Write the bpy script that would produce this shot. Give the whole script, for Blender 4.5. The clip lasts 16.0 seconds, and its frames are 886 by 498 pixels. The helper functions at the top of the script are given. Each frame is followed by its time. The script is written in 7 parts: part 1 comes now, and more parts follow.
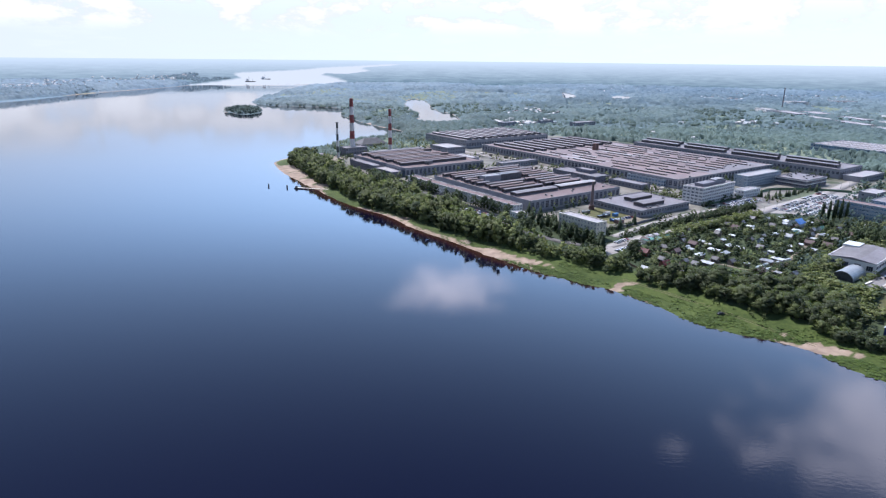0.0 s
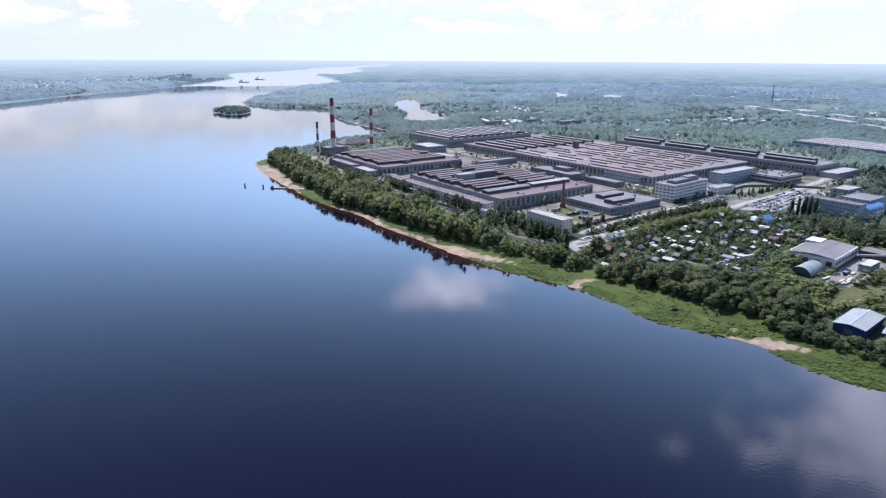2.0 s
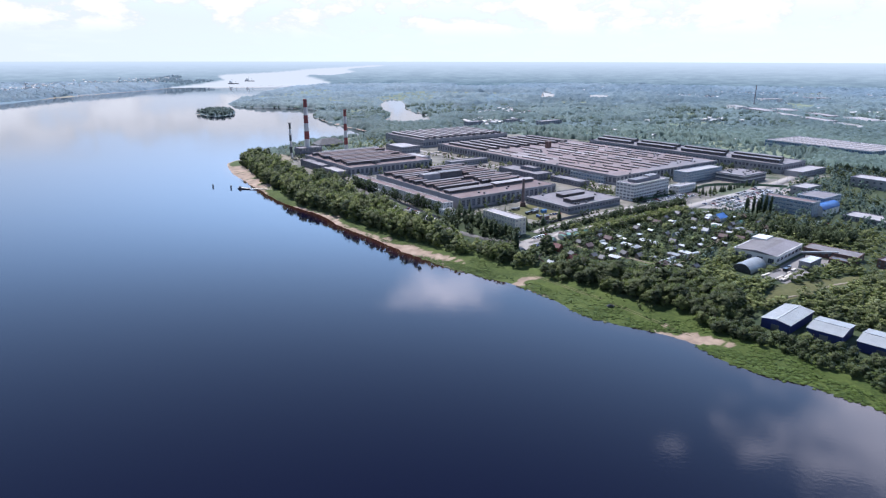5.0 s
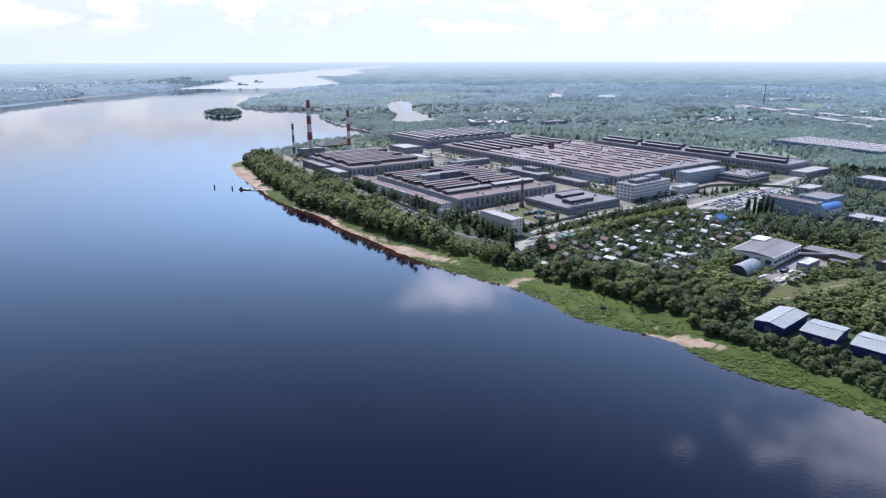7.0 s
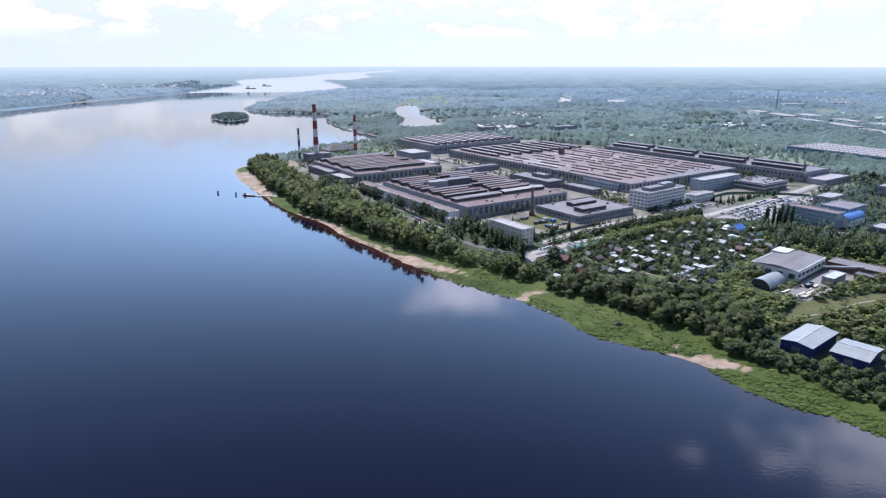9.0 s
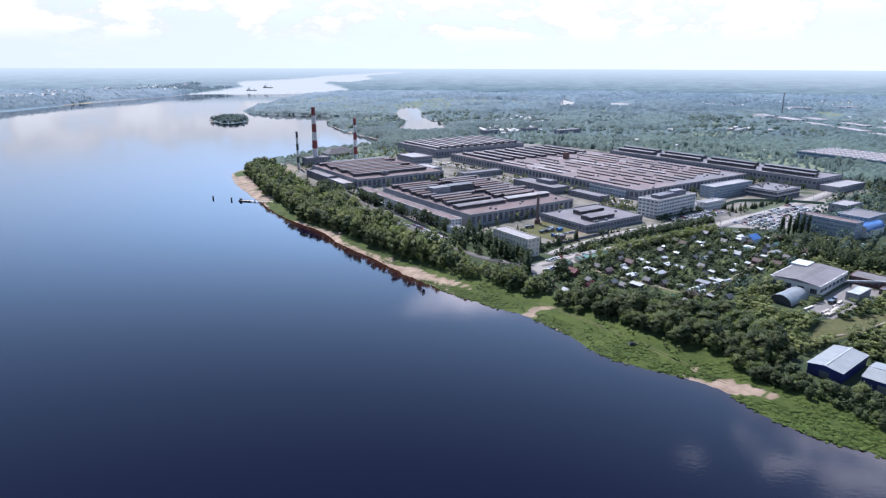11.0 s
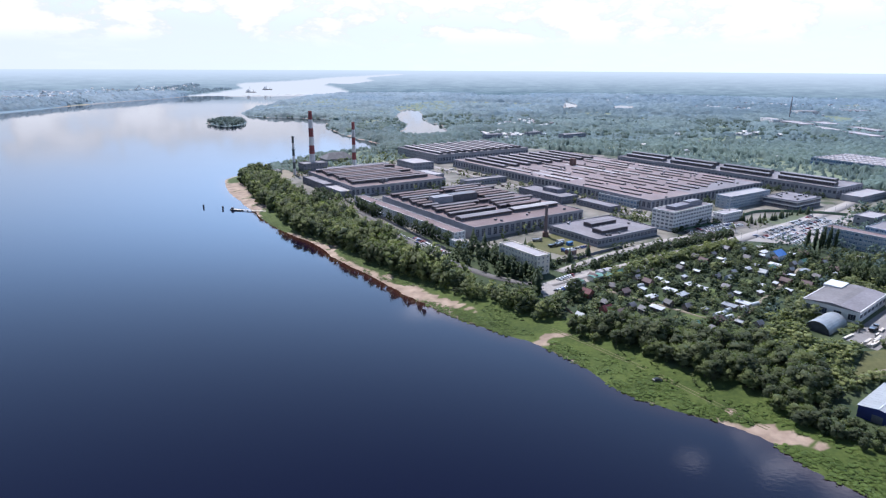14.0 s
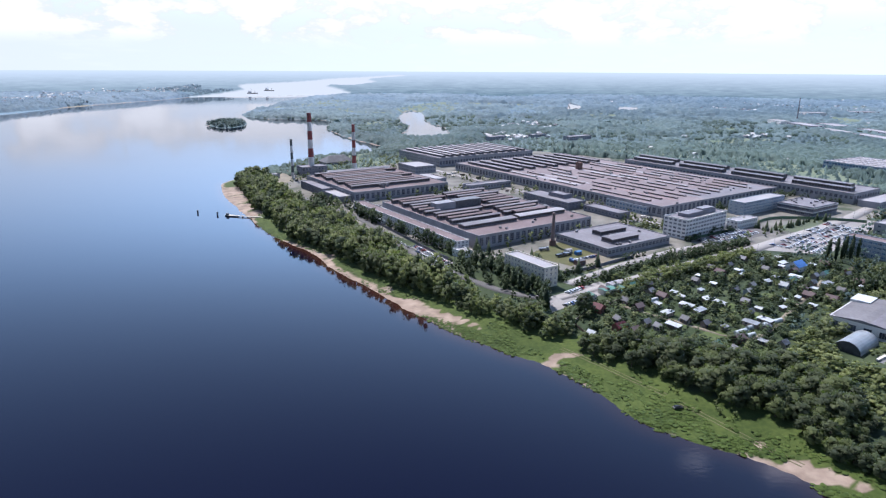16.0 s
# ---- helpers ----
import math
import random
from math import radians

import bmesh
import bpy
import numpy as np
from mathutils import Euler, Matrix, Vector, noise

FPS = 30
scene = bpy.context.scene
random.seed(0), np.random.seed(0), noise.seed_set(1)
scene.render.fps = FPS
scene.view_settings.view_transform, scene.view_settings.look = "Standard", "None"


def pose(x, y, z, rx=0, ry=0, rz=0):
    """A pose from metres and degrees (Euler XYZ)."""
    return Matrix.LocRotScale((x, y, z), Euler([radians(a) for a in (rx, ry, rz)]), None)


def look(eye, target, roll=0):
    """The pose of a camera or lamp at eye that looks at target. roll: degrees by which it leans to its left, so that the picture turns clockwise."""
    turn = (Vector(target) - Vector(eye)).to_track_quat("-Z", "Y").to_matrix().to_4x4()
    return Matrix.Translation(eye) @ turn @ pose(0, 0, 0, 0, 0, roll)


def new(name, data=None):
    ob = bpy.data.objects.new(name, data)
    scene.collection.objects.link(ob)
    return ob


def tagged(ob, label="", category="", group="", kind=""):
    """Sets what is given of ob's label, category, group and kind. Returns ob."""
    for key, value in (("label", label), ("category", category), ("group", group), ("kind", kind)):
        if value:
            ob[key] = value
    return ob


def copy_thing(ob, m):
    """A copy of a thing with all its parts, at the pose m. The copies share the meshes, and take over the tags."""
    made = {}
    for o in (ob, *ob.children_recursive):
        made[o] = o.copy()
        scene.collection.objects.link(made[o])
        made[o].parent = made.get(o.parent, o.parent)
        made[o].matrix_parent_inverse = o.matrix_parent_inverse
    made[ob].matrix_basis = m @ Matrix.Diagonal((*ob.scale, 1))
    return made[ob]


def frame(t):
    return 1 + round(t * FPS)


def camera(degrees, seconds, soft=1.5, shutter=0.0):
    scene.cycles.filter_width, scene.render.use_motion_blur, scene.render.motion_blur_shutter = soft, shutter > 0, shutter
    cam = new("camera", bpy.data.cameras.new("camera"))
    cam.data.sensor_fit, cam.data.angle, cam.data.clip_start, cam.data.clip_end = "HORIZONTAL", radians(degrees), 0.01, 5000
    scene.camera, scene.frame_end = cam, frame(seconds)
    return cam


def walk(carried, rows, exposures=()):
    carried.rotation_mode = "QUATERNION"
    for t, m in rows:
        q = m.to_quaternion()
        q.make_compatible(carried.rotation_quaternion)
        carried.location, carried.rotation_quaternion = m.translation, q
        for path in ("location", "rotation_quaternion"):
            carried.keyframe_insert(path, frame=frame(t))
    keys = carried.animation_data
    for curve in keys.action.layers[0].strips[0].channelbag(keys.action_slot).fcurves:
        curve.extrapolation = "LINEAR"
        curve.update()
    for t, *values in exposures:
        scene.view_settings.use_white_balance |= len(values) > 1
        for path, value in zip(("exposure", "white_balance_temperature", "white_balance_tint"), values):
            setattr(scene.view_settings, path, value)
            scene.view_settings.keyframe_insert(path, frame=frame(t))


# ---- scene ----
cam = camera(70.0, 16.0, 1.25)
PATH = [
    (0, (-16.647, 2.357, 139.613), (-16.881, 4.257, 139.034), 0.6),
    (1, (-2.849, 3.273, 138.859), (-3.086, 5.173, 138.282), 0.4),
    (2, (9.078, 4.097, 138.69), (8.846, 5.997, 138.111), 0.3),
    (3, (21.874, 4.495, 138.876), (21.643, 6.396, 138.297), 0.1),
    (3.5, (27.71, 4.075, 138.92), (27.481, 5.976, 138.341), 0.1),
    (4, (33.42, 3.655, 139.005), (33.196, 5.556, 138.426), 0.0),
    (4.2, (35.375, 3.17, 139.127), (35.154, 5.071, 138.549), 0.1),
    (6.3, (52.144, 2.763, 139.102), (51.914, 4.664, 138.525), -0.0),
    (6.5, (53.069, 3.394, 139.148), (52.831, 5.294, 138.57), -0.1),
    (7, (53.286, 5.448, 139.137), (53.032, 7.346, 138.561), -0.1),
    (8, (52.409, 13.141, 138.956), (52.138, 15.038, 138.386), -0.1),
    (9, (50.564, 22.63, 138.688), (50.287, 24.529, 138.124), -0.0),
    (11.5, (45.717, 49.755, 138.914), (45.436, 51.655, 138.357), 0.2),
    (13, (42.436, 66.481, 139.343), (42.154, 68.382, 138.789), 0.3),
    (14.5, (39.187, 83.839, 139.623), (38.904, 85.74, 139.071), 0.3),
    (16, (36.809, 101.209, 139.576), (36.519, 103.11, 139.026), 0.3),
]
walk(cam, [(t, look(eye, aim, roll)) for t, eye, aim, roll in PATH], [(0, 0.49, 5900, 16), (16, 0.49, 5900, 16)])

# ---- world, sun ----
SUN_DIR = Vector((-0.54, 0.84, 0.0)).normalized()
SUN_ELEV = radians(53)
sun_vec = Vector((SUN_DIR.x * math.cos(SUN_ELEV), SUN_DIR.y * math.cos(SUN_ELEV), math.sin(SUN_ELEV)))
sun_data = bpy.data.lights.new("sun", "SUN")
sun_data.energy, sun_data.angle, sun_data.color = 5.0, radians(0.6), (1.0, 0.955, 0.90)
sun = new("sun", sun_data)
sun.matrix_world = look(tuple(sun_vec * 900), (0, 0, 0))

world = bpy.data.worlds.new("world")
scene.world = world
world.use_nodes = True
wn, wl = world.node_tree.nodes, world.node_tree.links
wn.clear()


def wnode(kind, **values):
    n = wn.new(kind)
    for key, value in values.items():
        n.inputs[key].default_value = value
    return n


def wmath(op, a, b=None):
    n = wn.new("ShaderNodeMath")
    n.operation = op
    for i, v in enumerate((a, b)):
        if v is None:
            continue
        if isinstance(v, (int, float)):
            n.inputs[i].default_value = v
        else:
            wl.new(v, n.inputs[i])
    return n.outputs[0]


def wsmooth(v, lo, hi):
    n = wn.new("ShaderNodeMapRange")
    n.interpolation_type = "SMOOTHSTEP"
    wl.new(v, n.inputs[0])
    n.inputs[1].default_value, n.inputs[2].default_value = lo, hi
    return n.outputs[0]


sky = wn.new("ShaderNodeTexSky")
sky.sky_type, sky.sun_disc = "NISHITA", False
sky.sun_elevation = SUN_ELEV
sky.sun_rotation = math.atan2(SUN_DIR.x, SUN_DIR.y)
sky.altitude, sky.air_density, sky.dust_density, sky.ozone_density = 150, 0.9, 0.1, 4.0
coord = wn.new("ShaderNodeTexCoord")
split = wn.new("ShaderNodeSeparateXYZ")
wl.new(coord.outputs["Generated"], split.inputs[0])
up = split.outputs[2]
# clouds lie on a flat layer: divide by height over the horizon
stretch = wmath("DIVIDE", 1.0, wmath("ADD", wmath("MAXIMUM", up, 0.0), 0.10))
flat = wn.new("ShaderNodeVectorMath")
flat.operation = "SCALE"
wl.new(coord.outputs["Generated"], flat.inputs[0])
wl.new(stretch, flat.inputs["Scale"])
cloud = wnode("ShaderNodeTexNoise", Scale=1.7, Detail=7.0, Roughness=0.58, Distortion=0.25)
wl.new(flat.outputs[0], cloud.inputs["Vector"])
cover = wsmooth(cloud.outputs["Fac"], 0.42, 0.70)
heaps = wnode("ShaderNodeTexNoise", Scale=9.0, Detail=9.0, Roughness=0.6, Distortion=0.15)
heap_map = wn.new("ShaderNodeMapping")
heap_map.inputs["Scale"].default_value = (1.0, 1.0, 2.1)
heap_map.inputs["Location"].default_value = (0.0, 0.37, 0.06)
wl.new(coord.outputs["Generated"], heap_map.inputs[0])
wl.new(heap_map.outputs[0], heaps.inputs["Vector"])
# cumulus towers over the horizon
puff = wnode("ShaderNodeTexNoise", Scale=8.0, Detail=6.0, Roughness=0.6)
squash = wn.new("ShaderNodeMapping")
squash.inputs["Scale"].default_value = (1.0, 1.0, 2.3)
wl.new(coord.outputs["Generated"], squash.inputs[0])
wl.new(squash.outputs[0], puff.inputs["Vector"])
low = wmath("MULTIPLY", wsmooth(heaps.outputs["Fac"], 0.44, 0.50), wmath("MULTIPLY", wsmooth(up, 0.025, 0.055), wsmooth(up, 0.14, 0.09)))
# two larger fair-weather clouds high over the river, which the calm water mirrors
def tower(x, y, z, wide):
    away = wn.new("ShaderNodeVectorMath")
    away.operation = "SUBTRACT"
    wl.new(coord.outputs["Generated"], away.inputs[0])
    away.inputs[1].default_value = Vector((x, y, z)).normalized()
    tall = wn.new("ShaderNodeVectorMath")
    tall.operation = "MULTIPLY"
    wl.new(away.outputs[0], tall.inputs[0])
    tall.inputs[1].default_value = (1.0, 1.0, 2.0)
    far = wn.new("ShaderNodeVectorMath")
    far.operation = "LENGTH"
    wl.new(tall.outputs[0], far.inputs[0])
    rag = wmath("MULTIPLY", wmath("SUBTRACT", puff.outputs["Fac"], 0.5), wide * 3.0)
    return wmath("MULTIPLY", wsmooth(wmath("ADD", far.outputs["Value"], rag), wide * 1.25, wide * 0.1), 0.8)


high = wmath("MAXIMUM", tower(-0.115, 0.93, 0.348, 0.075), tower(0.54, 0.735, 0.47, 0.20))
high = wmath("MAXIMUM", high, wmath("MULTIPLY", tower(0.232, 0.81, 0.525, 0.028), 0.45))
# the low haze keeps the open sky pale towards the horizon
fog = wsmooth(up, 0.29, 0.05)
amount = wmath("MAXIMUM", wmath("MULTIPLY", cover, wmath("MULTIPLY", 0.12, wsmooth(up, 0.12, 0.05))), low)
fog_high = wmath("POWER", wmath("SUBTRACT", 1.0, wmath("MINIMUM", wmath("MAXIMUM", up, 0.0), 1.0)), 3.4)
SKY_STRENGTH = 0.05
sky_bg = wnode("ShaderNodeBackground", Strength=SKY_STRENGTH)
wl.new(sky.outputs[0], sky_bg.inputs["Color"])
white_bg = wnode("ShaderNodeBackground", Color=(0.97, 0.985, 1.0, 1))
# heaped clouds are brightest at their billows and a little grey between
wl.new(wmath("ADD", 0.645, wmath("MULTIPLY", wsmooth(heaps.outputs["Fac"], 0.45, 0.56), 0.17)), white_bg.inputs["Strength"])
tower_bg = wnode("ShaderNodeBackground", Color=(0.93, 0.92, 1.0, 1), Strength=3.3)
haze_bg = wnode("ShaderNodeBackground", Color=(0.885, 0.935, 0.985, 1), Strength=0.665)
blue_bg = wnode("ShaderNodeBackground", Color=(0.45, 0.69, 1.0, 1))
# unseen sky glow added ahead and to the right, to brighten the water's reflection
toward = wn.new("ShaderNodeVectorMath")
toward.operation = "DOT_PRODUCT"
wl.new(coord.outputs["Generated"], toward.inputs[0])
toward.inputs[1].default_value = Vector((0.92, 0.39, 0.0)).normalized()
added_glow = wmath("MULTIPLY", wmath("MAXIMUM", wmath("ADD", wmath("MULTIPLY", toward.outputs["Value"], 6.6), 3.6), 0.0), wsmooth(split.outputs[1], 0.0, 0.55))
wl.new(wmath("ADD", added_glow, 1.5), blue_bg.inputs["Strength"])


def layer(below, above, factor):
    m = wn.new("ShaderNodeMixShader")
    wl.new(factor, m.inputs[0])
    wl.new(below.outputs[0], m.inputs[1])
    wl.new(above.outputs[0], m.inputs[2])
    return m


full_sky = layer(sky_bg, blue_bg, wmath("MULTIPLY", fog_high, 0.95))
full_sky = layer(full_sky, haze_bg, wmath("MULTIPLY", fog, 0.97))
full_sky = layer(full_sky, white_bg, amount)
full_sky = layer(full_sky, tower_bg, high)
world_out = wn.new("ShaderNodeOutputWorld")
wl.new(full_sky.outputs[0], world_out.inputs[0])


# ---- materials ----
def material(name, low, high, scale=0.2, fine=3.0, rough=0.8, metal=0.0, bump=0.3, per="", sheen=0.0, spec=0.35, contrast=(0.3, 0.7)):
    """Two tones, mixed by a broad and a fine noise; per adds a shift of tone by object or by island."""
    m = bpy.data.materials.new(name)
    m.use_nodes = True
    n, l = m.node_tree.nodes, m.node_tree.links
    b = n["Principled BSDF"]
    where = n.new("ShaderNodeTexCoord")
    broad, small = n.new("ShaderNodeTexNoise"), n.new("ShaderNodeTexNoise")
    for tex, size in ((broad, scale), (small, fine)):
        tex.inputs["Scale"].default_value, tex.inputs["Detail"].default_value = size, 4.0
        l.new(where.outputs["Object"], tex.inputs["Vector"])
    add = n.new("ShaderNodeMath")
    add.operation = "MULTIPLY_ADD"
    l.new(small.outputs["Fac"], add.inputs[0])
    add.inputs[1].default_value = 0.45
    half = n.new("ShaderNodeMath")
    half.operation = "MULTIPLY"
    l.new(broad.outputs["Fac"], half.inputs[0])
    half.inputs[1].default_value = 0.55
    l.new(half.outputs[0], add.inputs[2])
    value = add.outputs[0]
    if per:
        if per == "object":
            rnd = n.new("ShaderNodeObjectInfo").outputs["Random"]
        else:
            rnd = n.new("ShaderNodeNewGeometry").outputs["Random Per Island"]
        shift = n.new("ShaderNodeMath")
        shift.operation = "MULTIPLY_ADD"
        l.new(rnd, shift.inputs[0])
        shift.inputs[1].default_value = 0.5
        l.new(value, shift.inputs[2])
        less = n.new("ShaderNodeMath")
        less.operation = "SUBTRACT"
        l.new(shift.outputs[0], less.inputs[0])
        less.inputs[1].default_value = 0.25
        value = less.outputs[0]
    ramp = n.new("ShaderNodeValToRGB")
    ramp.color_ramp.elements[0].position, ramp.color_ramp.elements[1].position = contrast
    ramp.color_ramp.elements[0].color, ramp.color_ramp.elements[1].color = (*low, 1), (*high, 1)
    l.new(value, ramp.inputs[0])
    l.new(ramp.outputs[0], b.inputs["Base Color"])
    b.inputs["Roughness"].default_value, b.inputs["Metallic"].default_value = rough, metal
    b.inputs["Specular IOR Level"].default_value = spec
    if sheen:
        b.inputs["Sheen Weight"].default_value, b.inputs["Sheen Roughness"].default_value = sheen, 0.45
        # the blue tint stands in for distance haze on surfaces at grazing angles
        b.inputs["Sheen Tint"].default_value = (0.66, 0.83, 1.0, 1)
    if bump:
        bm_node = n.new("ShaderNodeBump")
        bm_node.inputs["Strength"].default_value, bm_node.inputs["Distance"].default_value = bump, 0.15
        l.new(small.outputs["Fac"], bm_node.inputs["Height"])
        l.new(bm_node.outputs[0], b.inputs["Normal"])
    return m


def foliage(name, low, high, glow, sheen=0.02):
    m = material(name, low, high, 0.10, 0.9, 0.7, 0.0, 0.0, "", sheen, 0.12, (0.12, 0.95))
    n, l = m.node_tree.nodes, m.node_tree.links
    # each tree has a tone of its own, each leaf cluster a little of one
    own, leaf = n.new("ShaderNodeAttribute"), n.new("ShaderNodeNewGeometry")
    own.attribute_name = "tone"
    sums = n["Color Ramp"].inputs[0].links[0].from_socket
    for source, much in ((own.outputs["Fac"], 0.6), (n.new("ShaderNodeObjectInfo").outputs["Random"], 0.3), (leaf.outputs["Random Per Island"], 0.34)):
        shift = n.new("ShaderNodeMath")
        shift.operation = "MULTIPLY_ADD"
        l.new(source, shift.inputs[0])
        shift.inputs[1].default_value = much
        l.new(sums, shift.inputs[2])
        sums = shift.outputs[0]
    less = n.new("ShaderNodeMath")
    less.operation = "SUBTRACT"
    l.new(sums, less.inputs[0])
    less.inputs[1].default_value = 0.56
    l.new(less.outputs[0], n["Color Ramp"].inputs[0])
    thin = n.new("ShaderNodeBsdfTranslucent")
    thin.inputs[0].default_value = (*glow, 1)
    mix = n.new("ShaderNodeMixShader")
    mix.inputs[0].default_value = 0.20
    l.new(n["Principled BSDF"].outputs[0], mix.inputs[1])
    l.new(thin.outputs[0], mix.inputs[2])
    l.new(mix.outputs[0], n["Material Output"].inputs[0])
    return m


LEAF = foliage("leaf_green", (0.038, 0.049, 0.029), (0.158, 0.178, 0.080), (0.15, 0.23, 0.04))
LEAF_LIGHT = foliage("leaf_light", (0.066, 0.083, 0.036), (0.192, 0.214, 0.080), (0.22, 0.32, 0.05))
LEAF_DARK = foliage("leaf_dark", (0.026, 0.041, 0.024), (0.078, 0.104, 0.048), (0.08, 0.11, 0.03))
# leaves of distant trees, with haze painted in as a bluer base colour
LEAF_HAZED = foliage("leaf_hazed", (0.030, 0.056, 0.054), (0.082, 0.122, 0.100), (0.12, 0.17, 0.13), 0.2)
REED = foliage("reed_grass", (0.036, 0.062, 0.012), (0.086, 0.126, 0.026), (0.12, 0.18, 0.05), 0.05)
BARK = material("bark", (0.05, 0.04, 0.03), (0.14, 0.11, 0.09), 0.5, 6.0, 0.9)
CONCRETE = material("concrete_grey", (0.185, 0.186, 0.208), (0.320, 0.320, 0.350), 0.12, 2.0, 0.85)
CONCRETE_DARK = material("concrete_dark", (0.122, 0.122, 0.146), (0.222, 0.222, 0.258), 0.15, 2.0, 0.85)
PLASTER_WHITE = material("plaster_white", (0.54, 0.53, 0.525), (0.70, 0.69, 0.685), 0.10, 1.5, 0.8)
PLASTER_CREAM = material("plaster_cream", (0.495, 0.450, 0.387), (0.630, 0.594, 0.522), 0.15, 1.5, 0.8)
PANEL_BLUE = material("panel_pale_blue", (0.261, 0.301, 0.348), (0.356, 0.396, 0.444), 0.10, 1.5, 0.6)
BRICK = material("brick_brown", (0.099, 0.061, 0.054), (0.180, 0.113, 0.099), 0.4, 5.0, 0.9)
BRICK_RED = material("brick_red", (0.150, 0.056, 0.038), (0.255, 0.112, 0.083), 0.4, 5.0, 0.9)
ROOF_BROWN = material("roof_felt_brown", (0.116, 0.084, 0.084), (0.208, 0.160, 0.162), 0.05, 0.6, 0.9)
ROOF_GREY = material("roof_felt_grey", (0.130, 0.121, 0.136), (0.230, 0.218, 0.238), 0.05, 0.7, 0.85)
ROOF_ROSY = material("roof_felt_rosy", (0.150, 0.120, 0.124), (0.248, 0.206, 0.212), 0.03, 0.5, 0.9)
ROOF_RED_FELT = material("roof_felt_reddish", (0.165, 0.118, 0.118), (0.275, 0.210, 0.208), 0.03, 0.5, 0.9)
ROOF_PALE = material("roof_felt_pale", (0.249, 0.238, 0.254), (0.348, 0.333, 0.348), 0.05, 0.7, 0.8)
ROOF_WHITE = material("roof_sheet_white", (0.210, 0.226, 0.250), (0.500, 0.520, 0.540), 0.2, 2.0, 0.55, 0.0, 0.1, "object")
METAL = material("galvanised_sheet", (0.20, 0.215, 0.23), (0.31, 0.325, 0.34), 0.2, 2.0, 0.5, 0.2, 0.1)
SHED_SHEET = material("sheet_pale_blue_grey", (0.215, 0.232, 0.246), (0.300, 0.318, 0.330), 0.2, 2.0, 0.6, 0.0, 0.1)
ROOF_WORN = material("roof_sheet_worn", (0.11, 0.102, 0.106), (0.20, 0.19, 0.20), 0.08, 0.8, 0.85)
YARD_SLAB = material("yard_slab", (0.15, 0.142, 0.142), (0.25, 0.24, 0.24), 0.07, 0.9, 0.9)
POLY = material("tunnel_film", (0.55, 0.57, 0.58), (0.70, 0.72, 0.73), 0.4, 2.0, 0.35, 0.0, 0.1)
METAL_DARK = material("sheet_dark_grey", (0.08, 0.08, 0.09), (0.18, 0.18, 0.20), 0.2, 2.0, 0.6, 0.0, 0.2, "object")
NAVY = material("sheet_navy_blue", (0.012, 0.018, 0.090), (0.024, 0.036, 0.160), 0.2, 2.0, 0.5, 0.0, 0.1)
BLUE_ROOF = material("roof_sheet_blue", (0.015, 0.09, 0.32), (0.03, 0.15, 0.45), 0.2, 2.0, 0.45, 0.0, 0.1)
RED_ROOF = material("roof_sheet_red", (0.084, 0.013, 0.019), (0.143, 0.029, 0.038), 0.3, 2.0, 0.6, 0.0, 0.15)
GREEN_ROOF = material("roof_sheet_green", (0.053, 0.150, 0.120), (0.105, 0.240, 0.195), 0.3, 2.0, 0.6, 0.0, 0.15)
WOOD = material("weathered_boards", (0.14, 0.11, 0.09), (0.30, 0.25, 0.21), 0.4, 4.0, 0.85, 0.0, 0.3, "object")
PAINT_RED = material("chimney_red", (0.17, 0.040, 0.042), (0.27, 0.080, 0.078), 0.15, 1.5, 0.75)
PAINT_WHITE = material("chimney_white", (0.44, 0.43, 0.43), (0.60, 0.59, 0.585), 0.15, 1.5, 0.75)
PAINT_DARK = material("chimney_dark", (0.05, 0.06, 0.06), (0.11, 0.12, 0.12), 0.15, 1.5, 0.75)
ASPHALT = material("asphalt_dusty", (0.090, 0.087, 0.087), (0.162, 0.153, 0.149), 0.04, 0.9, 0.9)
PAVING = material("concrete_yard", (0.215, 0.200, 0.190), (0.330, 0.310, 0.296), 0.05, 0.8, 0.9)
DIRT = material("dirt_track", (0.162, 0.140, 0.102), (0.264, 0.230, 0.178), 0.06, 0.8, 0.95)
RUBBER = material("tyre_rubber", (0.012, 0.012, 0.012), (0.03, 0.03, 0.03), 1.0, 8.0, 0.9)
STEEL_DARK = material("steel_dark", (0.03, 0.03, 0.035), (0.08, 0.08, 0.09), 0.5, 4.0, 0.6)
DRY_GRASS = material("dry_grass", (0.058, 0.068, 0.022), (0.130, 0.122, 0.052), 0.06, 0.5, 0.95, 0.0, 0.4)
CABIN_BLUE = material("cabin_blue", (0.05, 0.16, 0.36), (0.09, 0.24, 0.48), 0.3, 2.0, 0.6)
FENCE_GREEN = material("fence_green", (0.07, 0.13, 0.08), (0.13, 0.21, 0.13), 0.3, 2.0, 0.7)
PALE_TIMBER = material("pale_timber", (0.42, 0.38, 0.33), (0.62, 0.58, 0.53), 0.5, 3.0, 0.8, 0.0, 0.2, "object")
PLOT_GREEN = material("plot_green", (0.050, 0.078, 0.020), (0.112, 0.140, 0.048), 0.25, 1.6, 0.95, 0.0, 0.5)
TRACK = material("worn_track", (0.088, 0.092, 0.038), (0.170, 0.155, 0.085), 0.10, 0.9, 0.95)
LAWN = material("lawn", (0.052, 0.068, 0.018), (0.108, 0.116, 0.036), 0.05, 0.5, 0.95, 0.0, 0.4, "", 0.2)


